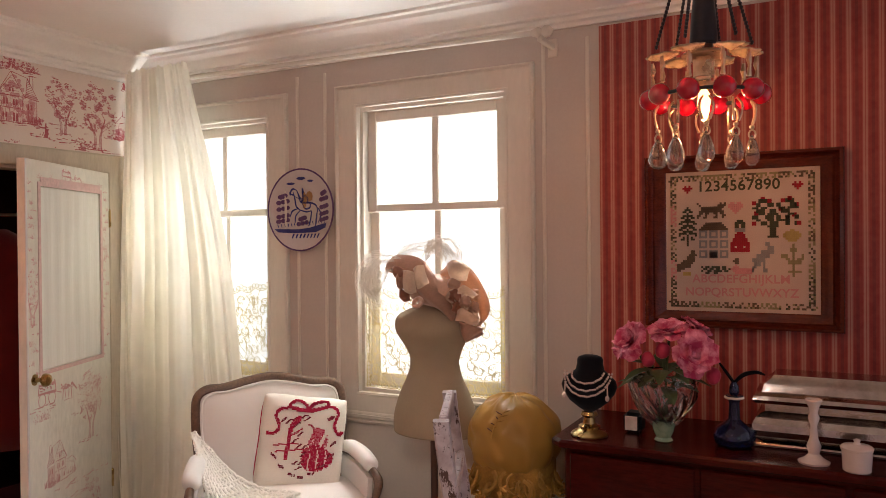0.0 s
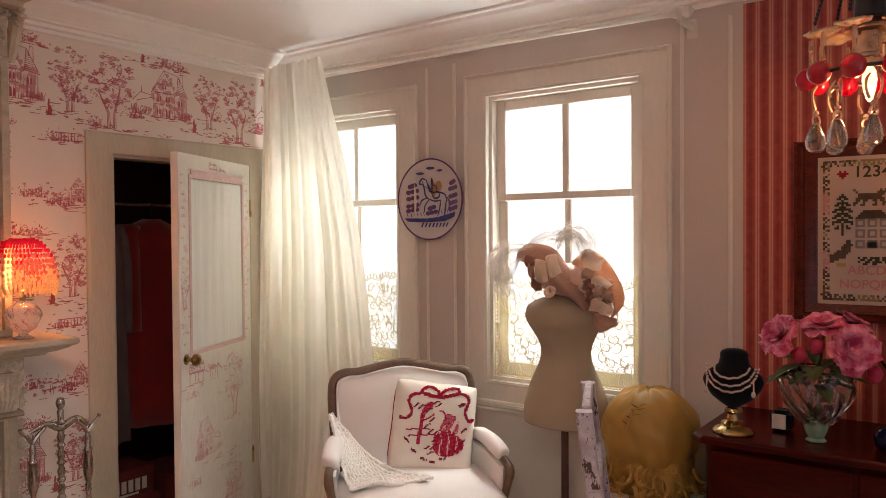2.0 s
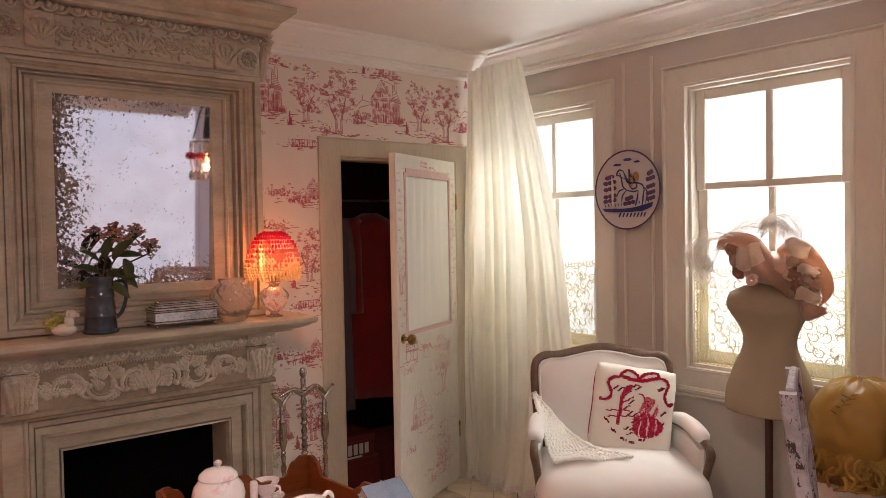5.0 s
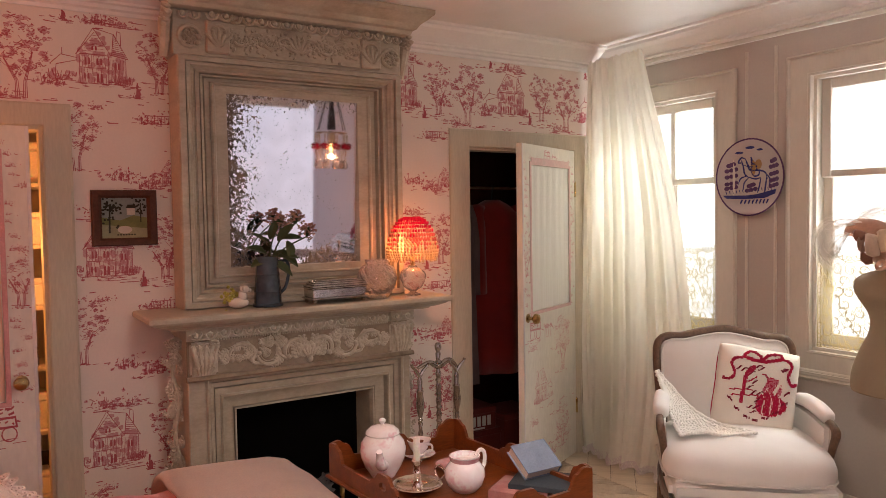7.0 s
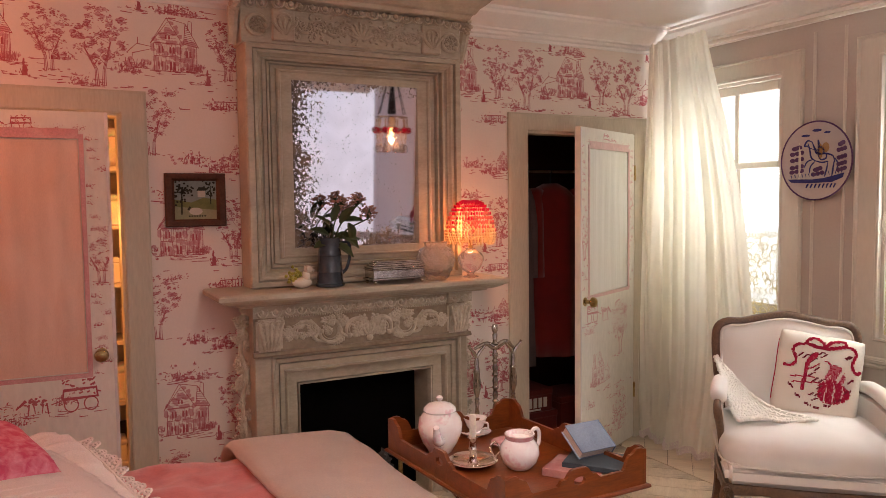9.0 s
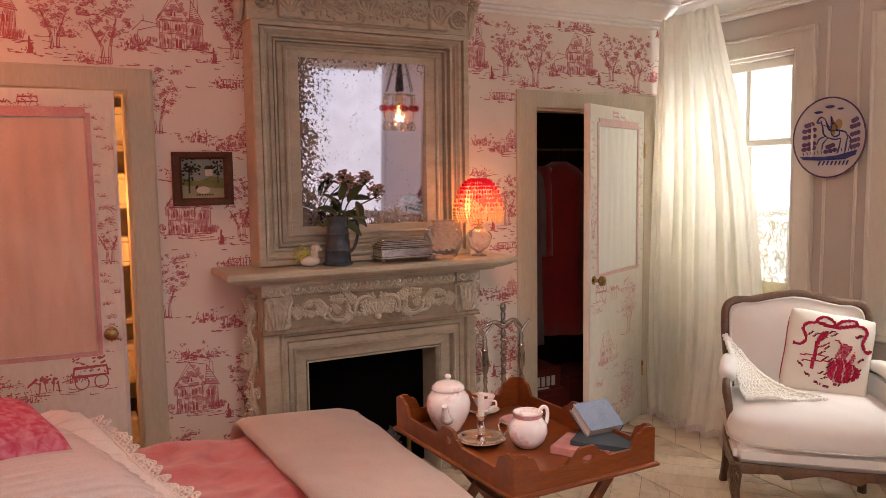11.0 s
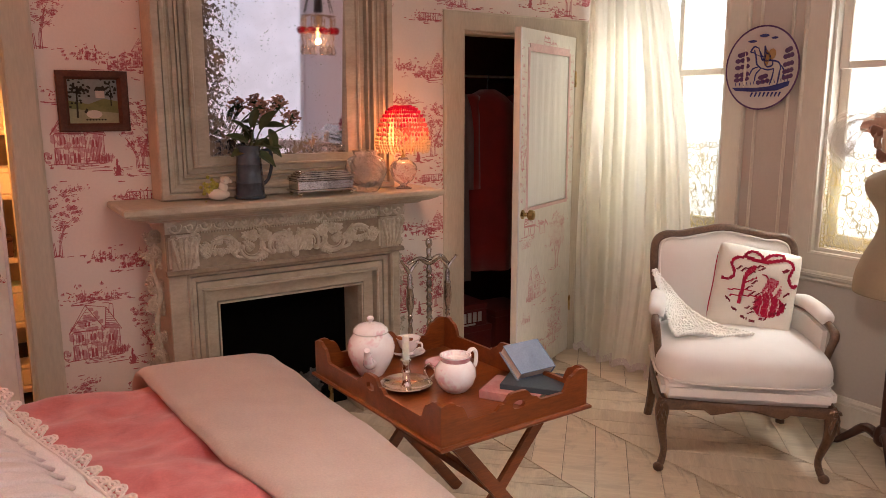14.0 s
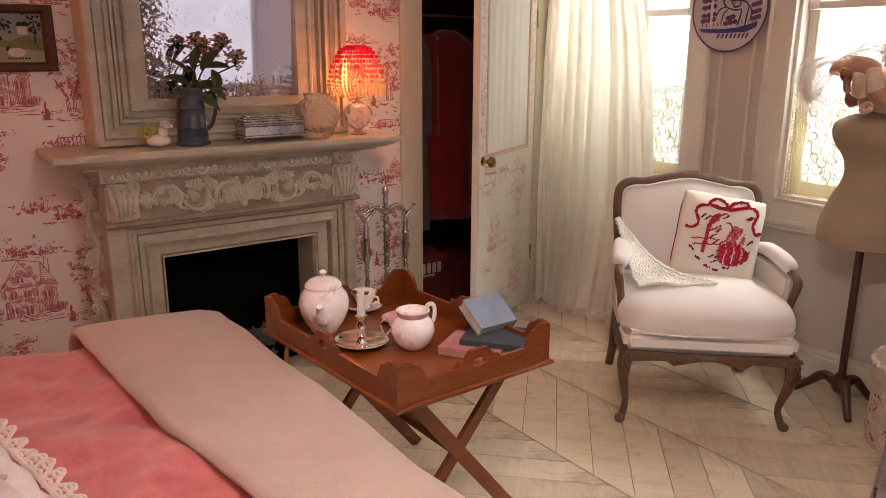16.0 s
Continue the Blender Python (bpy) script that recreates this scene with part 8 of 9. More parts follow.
def silk_rose(c, R, material, seed):
    """Folded silk flower: a bud wrapped in cupped petals, one mesh."""
    rng = random.Random(seed)
    bm = bmesh.new()
    c = Vector(c)
    blob(bm, c, R * 0.5, 2)
    rose = part("silk_rose", bm, M[material], hat, "", "all")
    for k in range(9):
        th, rr = k * 2.4, R * (0.45 + 0.06 * k)
        rows = []
        for i in range(6):
            for_row = []
            for j in range(7):
                a = th + (j - 3) * 0.24
                e = 0.15 + i * 0.22
                r = rr * (1 + 0.10 * math.sin(j * 1.3 + k) * i / 5)
                for_row.append(c + Vector((r * math.sin(e) * math.cos(a), -r * math.cos(e) * (0.9 - 0.02 * k) - 0.004, r * math.sin(e) * math.sin(a))))
            rows.append(for_row)
        bm = bmesh.new()
        ring(bm, rows, False, False)
        bmesh.ops.solidify(bm, geom=bm.faces[:], thickness=0.0016)
        part("petal", bm, M[material], rose, "", "all")
    return rose


# boxy cream loops at the front, wide ribbon ends falling to one side, folded roses between them
lobe([(1.952, 1.499), (1.985, 1.502), (2.018, 1.490)], [(1.960, 1.409), (1.990, 1.398), (2.018, 1.404)], -0.385, 0.034, "bow_loop", "cream_silk")
lobe([(1.996, 1.508), (2.022, 1.520), (2.050, 1.524)], [(2.018, 1.418), (2.048, 1.428), (2.074, 1.446)], -0.372, 0.034, "bow_loop", "cream_silk")
lobe([(2.136, 1.530), (2.190, 1.545), (2.250, 1.510)], [(2.152, 1.470), (2.195, 1.456), (2.228, 1.455)], -0.325, 0.055, "bow_loop", "cream_silk")
lobe([(2.150, 1.462), (2.185, 1.468), (2.215, 1.450)], [(2.155, 1.425), (2.185, 1.420), (2.212, 1.418)], -0.350, 0.030, "bow_loop", "peach")
lobe([(2.205, 1.424), (2.245, 1.440), (2.302, 1.402)], [(2.208, 1.402), (2.248, 1.404), (2.276, 1.384)], -0.368, 0.016, "ribbon_tail", "cream_silk")
lobe([(2.205, 1.333), (2.232, 1.346), (2.275, 1.326), (2.310, 1.304)], [(2.198, 1.291), (2.234, 1.288), (2.274, 1.280), (2.300, 1.282)], -0.370, 0.022, "ribbon_tail", "cream_silk")
lobe([(2.205, 1.286), (2.260, 1.278), (2.318, 1.262)], [(2.222, 1.232), (2.245, 1.203), (2.320, 1.238)], -0.358, 0.020, "ribbon_tail", "peach")
lobe([(1.928, 1.412), (1.948, 1.420), (1.985, 1.398)], [(1.934, 1.380), (1.955, 1.362), (1.985, 1.368)], -0.378, 0.020, "bow_loop", "peach_dark")
silk_rose(hp(2.190, -0.350, 1.395), 0.036, "peach_dark", 1)
silk_rose(hp(2.232, -0.345, 1.368), 0.036, "peach", 2)
silk_rose(hp(2.198, -0.345, 1.345), 0.034, "peach_dark", 3)
silk_rose(hp(2.265, -0.325, 1.395), 0.036, "peach_glow", 4)
silk_rose(hp(2.268, -0.335, 1.345), 0.034, "peach", 5)
bm = bmesh.new()
tube(bm, [hp(2.018 + 0.018 * math.cos(t), -0.372 + 0.012 * math.sin(t), 1.362 + 0.016 * math.sin(t)) for t in (0.5236 * q for q in range(13))], 0.010, 8)
part("knot_ring", bm, M["peach"], hat, "", "all")


def feather(spine, width, n, seed, y=-0.30, span=0.42):
    """A soft plume: fine strands that leave the quill and curl along with it."""
    rng = random.Random(seed)
    bm = bmesh.new()
    P = spline([hp(x, y, z) for x, z in spine], 60)
    tube(bm, P, [0.0028, 0.0022, 0.0012], 4)
    for k in range(n):
        f0 = rng.uniform(0.0, 0.8)
        f1 = min(1.0, f0 + span * rng.uniform(0.5, 1.0))
        side, bow, lift = rng.choice((-1, 1)) * rng.uniform(0.25, 1.0), rng.uniform(0.6, 1.0), rng.uniform(-0.02, 0.012)
        pts = []
        for q in range(7):
            g = q / 6
            i = min(58, int((f0 + (f1 - f0) * g) * 59))
            d = (P[i + 1] - P[i]).normalized()
            s = d.cross(Vector((0, -1, 0))).normalized()
            pts.append(P[i] + s * side * width * math.sin(g * 2.2) * bow + Vector((0, lift * g, -0.012 * g * g)))
        tube(bm, pts, [0.0009, 0.0008, 0.0004], 3)
    tagged(part("feather", bm, M["feather"], hat, "wispy cream ostrich feather"), kind="stuff")


feather([(1.92, 1.55), (1.84, 1.565), (1.755, 1.535), (1.718, 1.46), (1.738, 1.39), (1.79, 1.365), (1.83, 1.39)], 0.050, 100, 1, -0.35)
feather([(1.90, 1.54), (1.82, 1.535), (1.768, 1.49), (1.755, 1.43), (1.79, 1.40), (1.815, 1.43), (1.79, 1.455)], 0.036, 75, 2, -0.37)
feather([(1.86, 1.50), (1.80, 1.47), (1.765, 1.40), (1.80, 1.32), (1.87, 1.31)], 0.055, 60, 7, -0.33)
feather([(1.86, 1.56), (1.95, 1.592), (2.04, 1.605), (2.12, 1.575), (2.16, 1.53)], 0.048, 110, 3, -0.30)
feather([(1.98, 1.53), (2.02, 1.59), (2.075, 1.632), (2.135, 1.622), (2.168, 1.575), (2.155, 1.52)], 0.042, 100, 4, -0.29)
feather([(2.02, 1.53), (2.05, 1.585), (2.10, 1.605), (2.13, 1.575), (2.12, 1.53)], 0.034, 70, 6, -0.31)
bm = bmesh.new()
rng = random.Random(8)
for k in range(20):       # single curled strands
    c_, r = hp(1.765 + rng.gauss(0, 0.012), -0.385, 1.462 + rng.gauss(0, 0.012)), rng.uniform(0.018, 0.042)
    a0 = rng.uniform(0, 6.28)
    tube(bm, [c_ + Vector((r * (1 + 0.12 * t) * math.cos(a0 + t), 0.004 * t, r * (1 + 0.12 * t) * math.sin(a0 + t))) for t in (0.5 * q for q in range(10))], 0.0011, 4)
tube(bm, [hp(2.05, -0.28, 1.63), hp(2.045, -0.28, 1.69), hp(2.062, -0.28, 1.745)], 0.0012, 4)
tagged(part("feather_strands", bm, M["feather"], hat, "single curled feather strands"), kind="stuff")

# ---------- hat boxes and mustard hat ----------
hb = thing("hat_box", (2.42, -0.30, 0), "round hat box covered in faded floral paper", "hat box", "hat boxes")
revolve("box", [(0.225, 0), (0.23, 0.004), (0.23, 0.30), (0.2, 0.302)], M["floral"], hb, "", 40)
revolve("lid", [(0.236, 0.27), (0.238, 0.274), (0.238, 0.355), (0.232, 0.362), (0, 0.363)], M["floral"], hb, "", 40)
bm = bmesh.new()
rng = random.Random(2)
for k in range(90):
    a = 6.2832 * k / 90
    blob(bm, (0.236 * math.cos(a), 0.236 * math.sin(a), 0.352 + rng.uniform(-0.008, 0.008)), (0.012, 0.012, 0.010), 1)
tagged(part("ruffle", bm, M["lace"], hb, "gathered cream trim"), kind="stuff")
M["sprig"] = mat("faded_sprig_ink", (0.24, 0.13, 0.09), 0.8, c2=(0.36, 0.22, 0.16), big=30, fine=80)
bm = bmesh.new()
for k in range(60):
    a, z = rng.uniform(0, 6.283), rng.uniform(0.03, 0.26)
    for j in range(6):
        aa, zz, r = a + rng.gauss(0, 0.045), z + rng.gauss(0, 0.011), rng.uniform(0.004, 0.009)
        quad(bm, [Vector((0.2312 * math.cos(aa + s * r / 0.23), 0.2312 * math.sin(aa + s * r / 0.23), zz + t * r)) for s, t in ((-1, -0.6), (0.8, -1), (1, 0.7), (-0.7, 1))])
tagged(part("sprigs", bm, M["sprig"], hb, "brown flower sprigs"), kind="stuff")
hb2 = thing("hat_box", (2.44, -0.27, 0.364), "smaller plain cream hat box on the first", "hat box", "hat boxes")
revolve("box", [(0.175, 0), (0.18, 0.004), (0.18, 0.19), (0.15, 0.192)], M["wax"], hb2, "", 36)
revolve("lid", [(0.184, 0.165), (0.186, 0.168), (0.186, 0.215), (0.18, 0.22), (0, 0.221)], M["wax"], hb2, "", 36)
yh = thing("straw_hat", (2.43, -0.30, 0.586), "mustard straw hat swathed in gauzy tulle", "hat")
bm = bmesh.new()
loops = []
for r, z in ((0.02, 0.385), (0.07, 0.376), (0.115, 0.346), (0.150, 0.295), (0.168, 0.22), (0.172, 0.12), (0.17, 0.05), (0.15, 0.0), (0.13, 0.0), (0.15, 0.12), (0.12, 0.30), (0.02, 0.36)):
    loops.append([Vector((r * math.cos(a), r * 0.86 * math.sin(a), z + 0.01 * math.sin(4 * a) * (z < 0.1))) for a in (6.2832 * i / 40 for i in range(40))])
ring(bm, loops)
part("crown", bm, M["strawcore"], yh, "", "all")
bm = bmesh.new()
n1, n2 = 120, 36
rows = []
for j in range(n2 + 1):
    th = 0.06 + 2.34 * j / n2
    row = []
    for i in range(n1):
        a = 6.2832 * i / n1
        r = 0.192 * math.sin(th) ** 0.85 * (1 + 0.10 * noise.noise(Vector((math.cos(a) * 2.4, math.sin(a) * 2.4, th * 2.2))) - 0.035 * abs(math.sin(4.5 * a + 1.3 * math.sin(2.4 * th))) ** 6 * math.sin(th))
        row.append(Vector((r * math.cos(a), r * 0.94 * math.sin(a), 0.232 + 0.172 * math.cos(th) + 0.016 * noise.noise(Vector((math.cos(a) * 4, math.sin(a) * 4, th * 3))))))
    rows.append(row)
ring(bm, rows, True, False)
part("tulle", bm, M["straw"], yh, "sheer mustard tulle", "all")
bm = bmesh.new()
rng = random.Random(17)
for k in range(150):
    a = rng.uniform(0, 6.283)
    r, z, w = rng.uniform(0.11, 0.17), rng.uniform(0.03, 0.13), rng.uniform(0.015, 0.03)
    d, s_ = Vector((math.cos(a), math.sin(a), 0)), Vector((-math.sin(a), math.cos(a), 0))
    c_ = d * r + Vector((0, 0, z))
    turn = rng.choice((-1, 1))
    pts = [c_ + d * (0.02 * t) + s_ * turn * w * math.sin(t * 1.9) + Vector((0, 0, -0.018 * t + w * 0.8 * math.cos(t * 1.9) - w * 0.8)) for t in (0.4 * q for q in range(8))]
    pts = [Vector((p.x, p.y, max(p.z, 0.010))) for p in pts]
    tube(bm, pts, [0.010, 0.008, 0.005], 5, 0.5, n=12)
tagged(part("ruffle", bm, M["strawcore"], yh, "curled mustard ruffle"), kind="stuff")
def on_crown(a, th, lift=0.004):
    """A point just off the swathed crown, a round it and th down from its top."""
    r = 0.192 * math.sin(th) ** 0.85 + lift
    return Vector((r * math.cos(a), r * 0.94 * math.sin(a), 0.232 + 0.172 * math.cos(th)))


STEM = spline([(-1.42, 0.62, 0), (-1.55, 0.85, 0), (-1.66, 1.10, 0), (-1.70, 1.40, 0)], 12)
bm = bmesh.new()
tube(bm, [on_crown(p.x, p.y, 0.006) for p in STEM], [0.0012, 0.0020, 0.0024], 5)
sprig = part("sprig", bm, M["strawcore"], yh, "dry sprig pinned to the crown")
rng = random.Random(5)
for k in range(8):
    bm = bmesh.new()
    p, t = STEM[2 + k], (-1) ** k * rng.uniform(0.5, 1.1)
    L = rng.uniform(0.10, 0.26)
    tube(bm, [on_crown(p.x + L * q * math.sin(t), p.y - 0.5 * L * q * math.cos(t), 0.008) for q in (0.0, 0.35, 0.7, 1.0)], [0.0014, 0.0026, 0.0010], 5, n=8)
    part("twig", bm, M["brownframe"] if k % 2 else M["strawcore"], sprig)

# ---------- painted side chair, seen on its edge ----------
SC = pose(2.60, -1.16, 0, 0, 0, 24)
ch = thing("side_chair", SC, "worn lilac-grey painted side chair, floral seat", "chair")
for y in (-0.20, 0.20):
    bm = bmesh.new()
    pts = [(0.0, y, 0.0), (0.02, y, 0.25), (0.03, y, 0.46), (0.015, y, 0.75), (-0.02, y, 1.0), (-0.035, y, 1.13)]
    P = spline(pts, 20)
    ring(bm, [[p + Vector((dx, dy, 0)) for dx, dy in ((-0.022, -0.016), (-0.016, -0.022), (0.016, -0.022), (0.022, -0.016), (0.022, 0.016), (0.016, 0.022), (-0.016, 0.022), (-0.022, 0.016))] for p in P])
    part("back_post", bm, M["chairpaint"], ch)
    bm = bmesh.new()
    lathe(bm, [(0.016, 0), (0.022, 0.03), (0.018, 0.3), (0.024, 0.42)], 12, (0.42, y, 0))
    part("front_leg", bm, M["chairpaint"], ch)
for z, h in ((1.07, 0.07), (0.90, 0.045), (0.74, 0.045)):
    bm = bmesh.new()
    xx = -0.03 if z > 1 else 0.0
    box(bm, (xx - 0.012, -0.18, z), (xx + 0.012, 0.18, z + h), 0.005)
    part("back_rail", bm, M["chairpaint"], ch)
bm = bmesh.new()
box(bm, (0.0, -0.22, 0.42), (0.45, 0.22, 0.455), 0.008)
part("seat", bm, M["chairpaint"], ch)
scu = thing("seat_cushion", SC @ Matrix.Translation((0.24, 0, 0.50)), "pink floral seat cushion on the side chair", "cushion")
bm = bmesh.new()
cushion(bm, 0.40, 0.40, 0.09, Matrix(), 12)
part("cover", bm, M["pinkfloral"], scu, "", "all")

# ---------- dresser and what stands on it ----------
ZD = 0.90
dr = thing("dresser", (0, 0, 0), "dark polished mahogany dresser", "dresser")
bm = bmesh.new()
ring(bm, [[Vector((x, y, z)) for x, y in ((2.675 + g, -0.03), (2.675 + g, -0.535 + g), (2.715 + g, -0.575 + g), (4.15 - g, -0.575 + g), (4.15 - g, -0.03))] for z, g in ((0.868, 0.012), (0.874, 0.0), (0.892, 0.0), (0.90, 0.008))])
part("top", bm, M["mahogany"], dr)
bm = bmesh.new()
box(bm, (2.72, -0.53, 0.09), (4.11, -0.035, 0.867), 0.008)
part("carcass", bm, M["mahogany"], dr)
for i in range(3):
    for j in range(3):
        bm = bmesh.new()
        x0, z0 = 2.745 + i * 0.452, 0.13 + j * 0.245
        box(bm, (x0, -0.548, z0), (x0 + 0.436, -0.531, z0 + 0.23), 0.006)
        dw = part("drawer", bm, M["mahogany"], dr)
for x in (2.76, 4.07):
    for y in (-0.49, -0.08):
        revolve("foot", [(0.03, 0), (0.042, 0.03), (0.03, 0.06), (0.036, 0.09)], M["mahogany"], dr, "", 14, (x, y, 0))

BUST = Matrix.Translation((2.795, -0.46, ZD)) @ Matrix.Scale(0.89, 4)
js = thing("jewellery_bust", BUST, "black velvet necklace bust on a brass foot", "jewellery stand")
revolve("foot", [(0.075, 0), (0.078, 0.006), (0.072, 0.014), (0.05, 0.026), (0.042, 0.032), (0.046, 0.04), (0.026, 0.05), (0.022, 0.075), (0.036, 0.086), (0.030, 0.1)], M["brass"], js, "stepped brass foot", 30)
bm = bmesh.new()
loops = []
for rx, ry, z, dy in ((0.02, 0.02, 0.101, 0.0), (0.048, 0.04, 0.120, 0.0), (0.083, 0.055, 0.150, -0.004), (0.108, 0.062, 0.188, -0.004), (0.118, 0.060, 0.218, -0.002), (0.110, 0.054, 0.246, 0.002), (0.082, 0.048, 0.270, 0.008), (0.060, 0.045, 0.290, 0.012), (0.054, 0.043, 0.318, 0.014), (0.055, 0.043, 0.336, 0.016), (0.048, 0.038, 0.348, 0.016), (0.030, 0.024, 0.356, 0.016), (0.006, 0.005, 0.358, 0.016)):
    loops.append([Vector((rx * math.cos(a), ry * math.sin(a) + dy, z)) for a in (6.2832 * i / 32 for i in range(32))])
for v in loops:
    for p in v:
        p.z = 0.101 + (p.z - 0.101) * 0.90
ring(bm, loops)
part("bust", bm, M["velvet"], js, "headless black velvet bust", "all")
nk = thing("pearl_necklace", BUST, "three strands of pinkish pearls on the bust", "necklace")
for s, (drop, wd) in enumerate(((0.226, 0.056), (0.196, 0.074), (0.172, 0.084))):
    bm = bmesh.new()
    n = 20 + s * 5
    for k in range(n + 1):
        f = k / n * 2 - 1
        x = wd * math.sin(f * 1.57) * (1.0 + 0.2 * abs(f))
        z = drop + (0.262 - drop) * f * f
        y = -0.068 + 0.05 * abs(f) ** 2.2
        blob(bm, (x, y, z + 0.0015 * math.sin(k * 1.7 + s)), 0.0056, 1)
    tagged(part("pearl_strand", bm, M["pearl"], nk, "", "all"), kind="stuff")
for s in (-1, 1):
    bm = bmesh.new()
    tube(bm, [(s * 0.088, -0.045, 0.225), (s * 0.09, -0.05, 0.18)], 0.003, 5)
    blob(bm, (s * 0.09, -0.052, 0.168), (0.009, 0.009, 0.013), 2)
    part("earring", bm, M["pearl"], nk)
bxx = thing("ring_box", (2.93, -0.33, ZD), "small dark ring box with pale front", "box")
bm = bmesh.new()
box(bm, (-0.035, -0.04, 0), (0.035, 0.04, 0.075), 0.014, 2)
part("case", bm, M["velvet"], bxx, "", True)
bm = bmesh.new()
box(bm, (-0.026, -0.0435, 0.012), (0.020, -0.0405, 0.064), 0.001)
part("pad", bm, M["floral"], bxx, "pale satin front")

VX, VY = 3.055, -0.42
gv = swirl_vase("flower_vase", (VX, VY, ZD + 0.05), 0.114, 0.195, M["vaseglass"], "swirl-cut crystal vase with a green glass core", "vase", 1.4, 8,
                [(0.26, 0), (0.36, 0.05), (0.62, 0.22), (0.92, 0.52), (1.03, 0.76), (1.0, 0.92), (0.93, 1.0), (0.87, 1.0), (0.9, 0.9), (0.92, 0.74), (0.76, 0.48), (0.4, 0.2), (0.02, 0.12)])
revolve("core", [(0.030, -0.0495), (0.034, -0.046), (0.026, -0.036), (0.036, -0.014), (0.041, 0.008), (0.037, 0.026), (0.022, 0.036), (0, 0.038)], M["greenglass"], gv, "ribbed green glass foot", 20)
pe = thing("peonies", (VX, VY, ZD + 0.17), "bunch of pink silk peonies with dark leaves", "flowers")


def bloom(c, R, aim, seed, material=None):
    """A full peony: rings of cupped petals."""
    rng = random.Random(seed)
    q = Vector((0, 0, 1)).rotation_difference(Vector(aim).normalized()).to_matrix().to_4x4()
    m = Matrix.Translation(c) @ q
    bm = bmesh.new()
    blob(bm, m @ Vector((0, 0, R * 0.12)), R * 0.16, 2)
    flower = part("bloom", bm, material or M["peony"], pe, "", "all")
    for ringk, (n, tilt, L) in enumerate(((5, 0.35, 0.5), (6, 0.62, 0.68), (7, 0.95, 0.86), (8, 1.28, 1.0))):
        for k in range(n):
            a = 6.2832 * (k + 0.5 * (ringk % 2)) / n + rng.uniform(-0.2, 0.2)
            t = tilt + rng.uniform(-0.15, 0.15)
            ll = R * L * rng.uniform(0.88, 1.1)
            rows = []
            for i in range(6):
                f = i / 5
                row = []
                for j in range(5):
                    g = (j - 2) / 2
                    w = ll * 0.46 * math.sin(0.35 + 2.1 * f) ** 0.8
                    ang = t * (0.35 + 0.65 * f)
                    rad = ll * f * math.sin(ang) + 0.03 * R
                    hh = ll * f * math.cos(ang) + 0.10 * ll * g * g + 0.03 * ll * math.sin(5 * g + k + 6 * f) * f
                    if f > 0.9:
                        hh -= 0.05 * ll * abs(math.sin(3 * g + k))
                    p = Vector((rad * math.cos(a) - w * g * math.sin(a), rad * math.sin(a) + w * g * math.cos(a), hh))
                    row.append(m @ p)
                rows.append(row)
            bm = bmesh.new()
            ring(bm, rows, False, False)
            part("petal", bm, material or M["peony"], flower, "", "all")
    return flower


for c, r, aim, s in (((-0.090, -0.05, 0.180), 0.080, (-0.55, -0.8, 0.55), 1), ((0.030, -0.04, 0.215), 0.070, (0.05, -0.45, 0.95), 2), ((0.110, -0.06, 0.155), 0.080, (0.5, -0.85, 0.25), 3), ((0.10, 0.03, 0.225), 0.06, (0.5, 0.0, 0.9), 5)):
    bloom(c, r, aim, s)
    bm = bmesh.new()
    tube(bm, [(0, 0, -0.12), (c[0] * 0.3, c[1] * 0.3, 0.02), c], 0.005, 6, n=10)
    part("stem", bm, M["foliage"], pe)
for c in ((-0.035, -0.085, 0.130), (0.015, -0.08, 0.165), (0.175, -0.03, 0.08)):
    bm = bmesh.new()
    blob(bm, c, (0.025, 0.025, 0.03), 2)
    wobble(bm, 0.006, 30, 1)
    part("bud", bm, M["bud"], pe, "closed crimson bud", "all")
rng = random.Random(41)
for k in range(18):
    bm = bmesh.new()
    a = 6.2832 * k / 18
    leaf_blade(bm, (0.03 * math.cos(a), 0.03 * math.sin(a) - 0.02, 0.03 + 0.03 * (k % 3)), (math.cos(a), math.sin(a) - 0.3, rng.uniform(0.0, 0.6)), (0, 0, 1), rng.uniform(0.09, 0.14), 0.026)
    part("leaf", bm, M["foliage"], pe)
bt = thing("perfume_bottle", (3.29, -0.39, ZD), "cobalt blue glass perfume bottle with stopper", "bottle")
revolve("body", [(0.05, 0), (0.064, 0.01), (0.07, 0.035), (0.062, 0.062), (0.035, 0.082), (0.020, 0.095), (0.017, 0.15), (0.022, 0.165), (0.030, 0.17), (0.028, 0.178), (0, 0.176)], M["blueglass"], bt, "", 28)
revolve("collar", [(0.031, 0.166), (0.034, 0.170), (0.031, 0.175)], M["milk"], bt, "pale collar", hoop=True)
revolve("stopper", [(0.012, 0.178), (0.018, 0.19), (0.015, 0.21), (0.008, 0.225), (0, 0.228)], M["blueglass"], bt, "", 16)
bm = bmesh.new()
tube(bm, [(0, 0, 0.22), (0.03, 0, 0.25), (0.07, 0, 0.262), (0.10, 0, 0.255)], [0.006, 0.008, 0.007, 0.003], 6, n=14)
tube(bm, [(0, 0, 0.22), (-0.03, 0, 0.262), (-0.05, 0, 0.29)], [0.006, 0.006, 0.003], 6, n=10)
part("puffer", bm, M["velvet"], bt, "dark cord spray")
ck = thing("casket", (3.68, -0.24, ZD), "long polished silver casket with raised lid", "box")
bm = bmesh.new()
box(bm, (-0.33, -0.13, 0.0), (0.33, 0.13, 0.016), 0.005)
loops = []
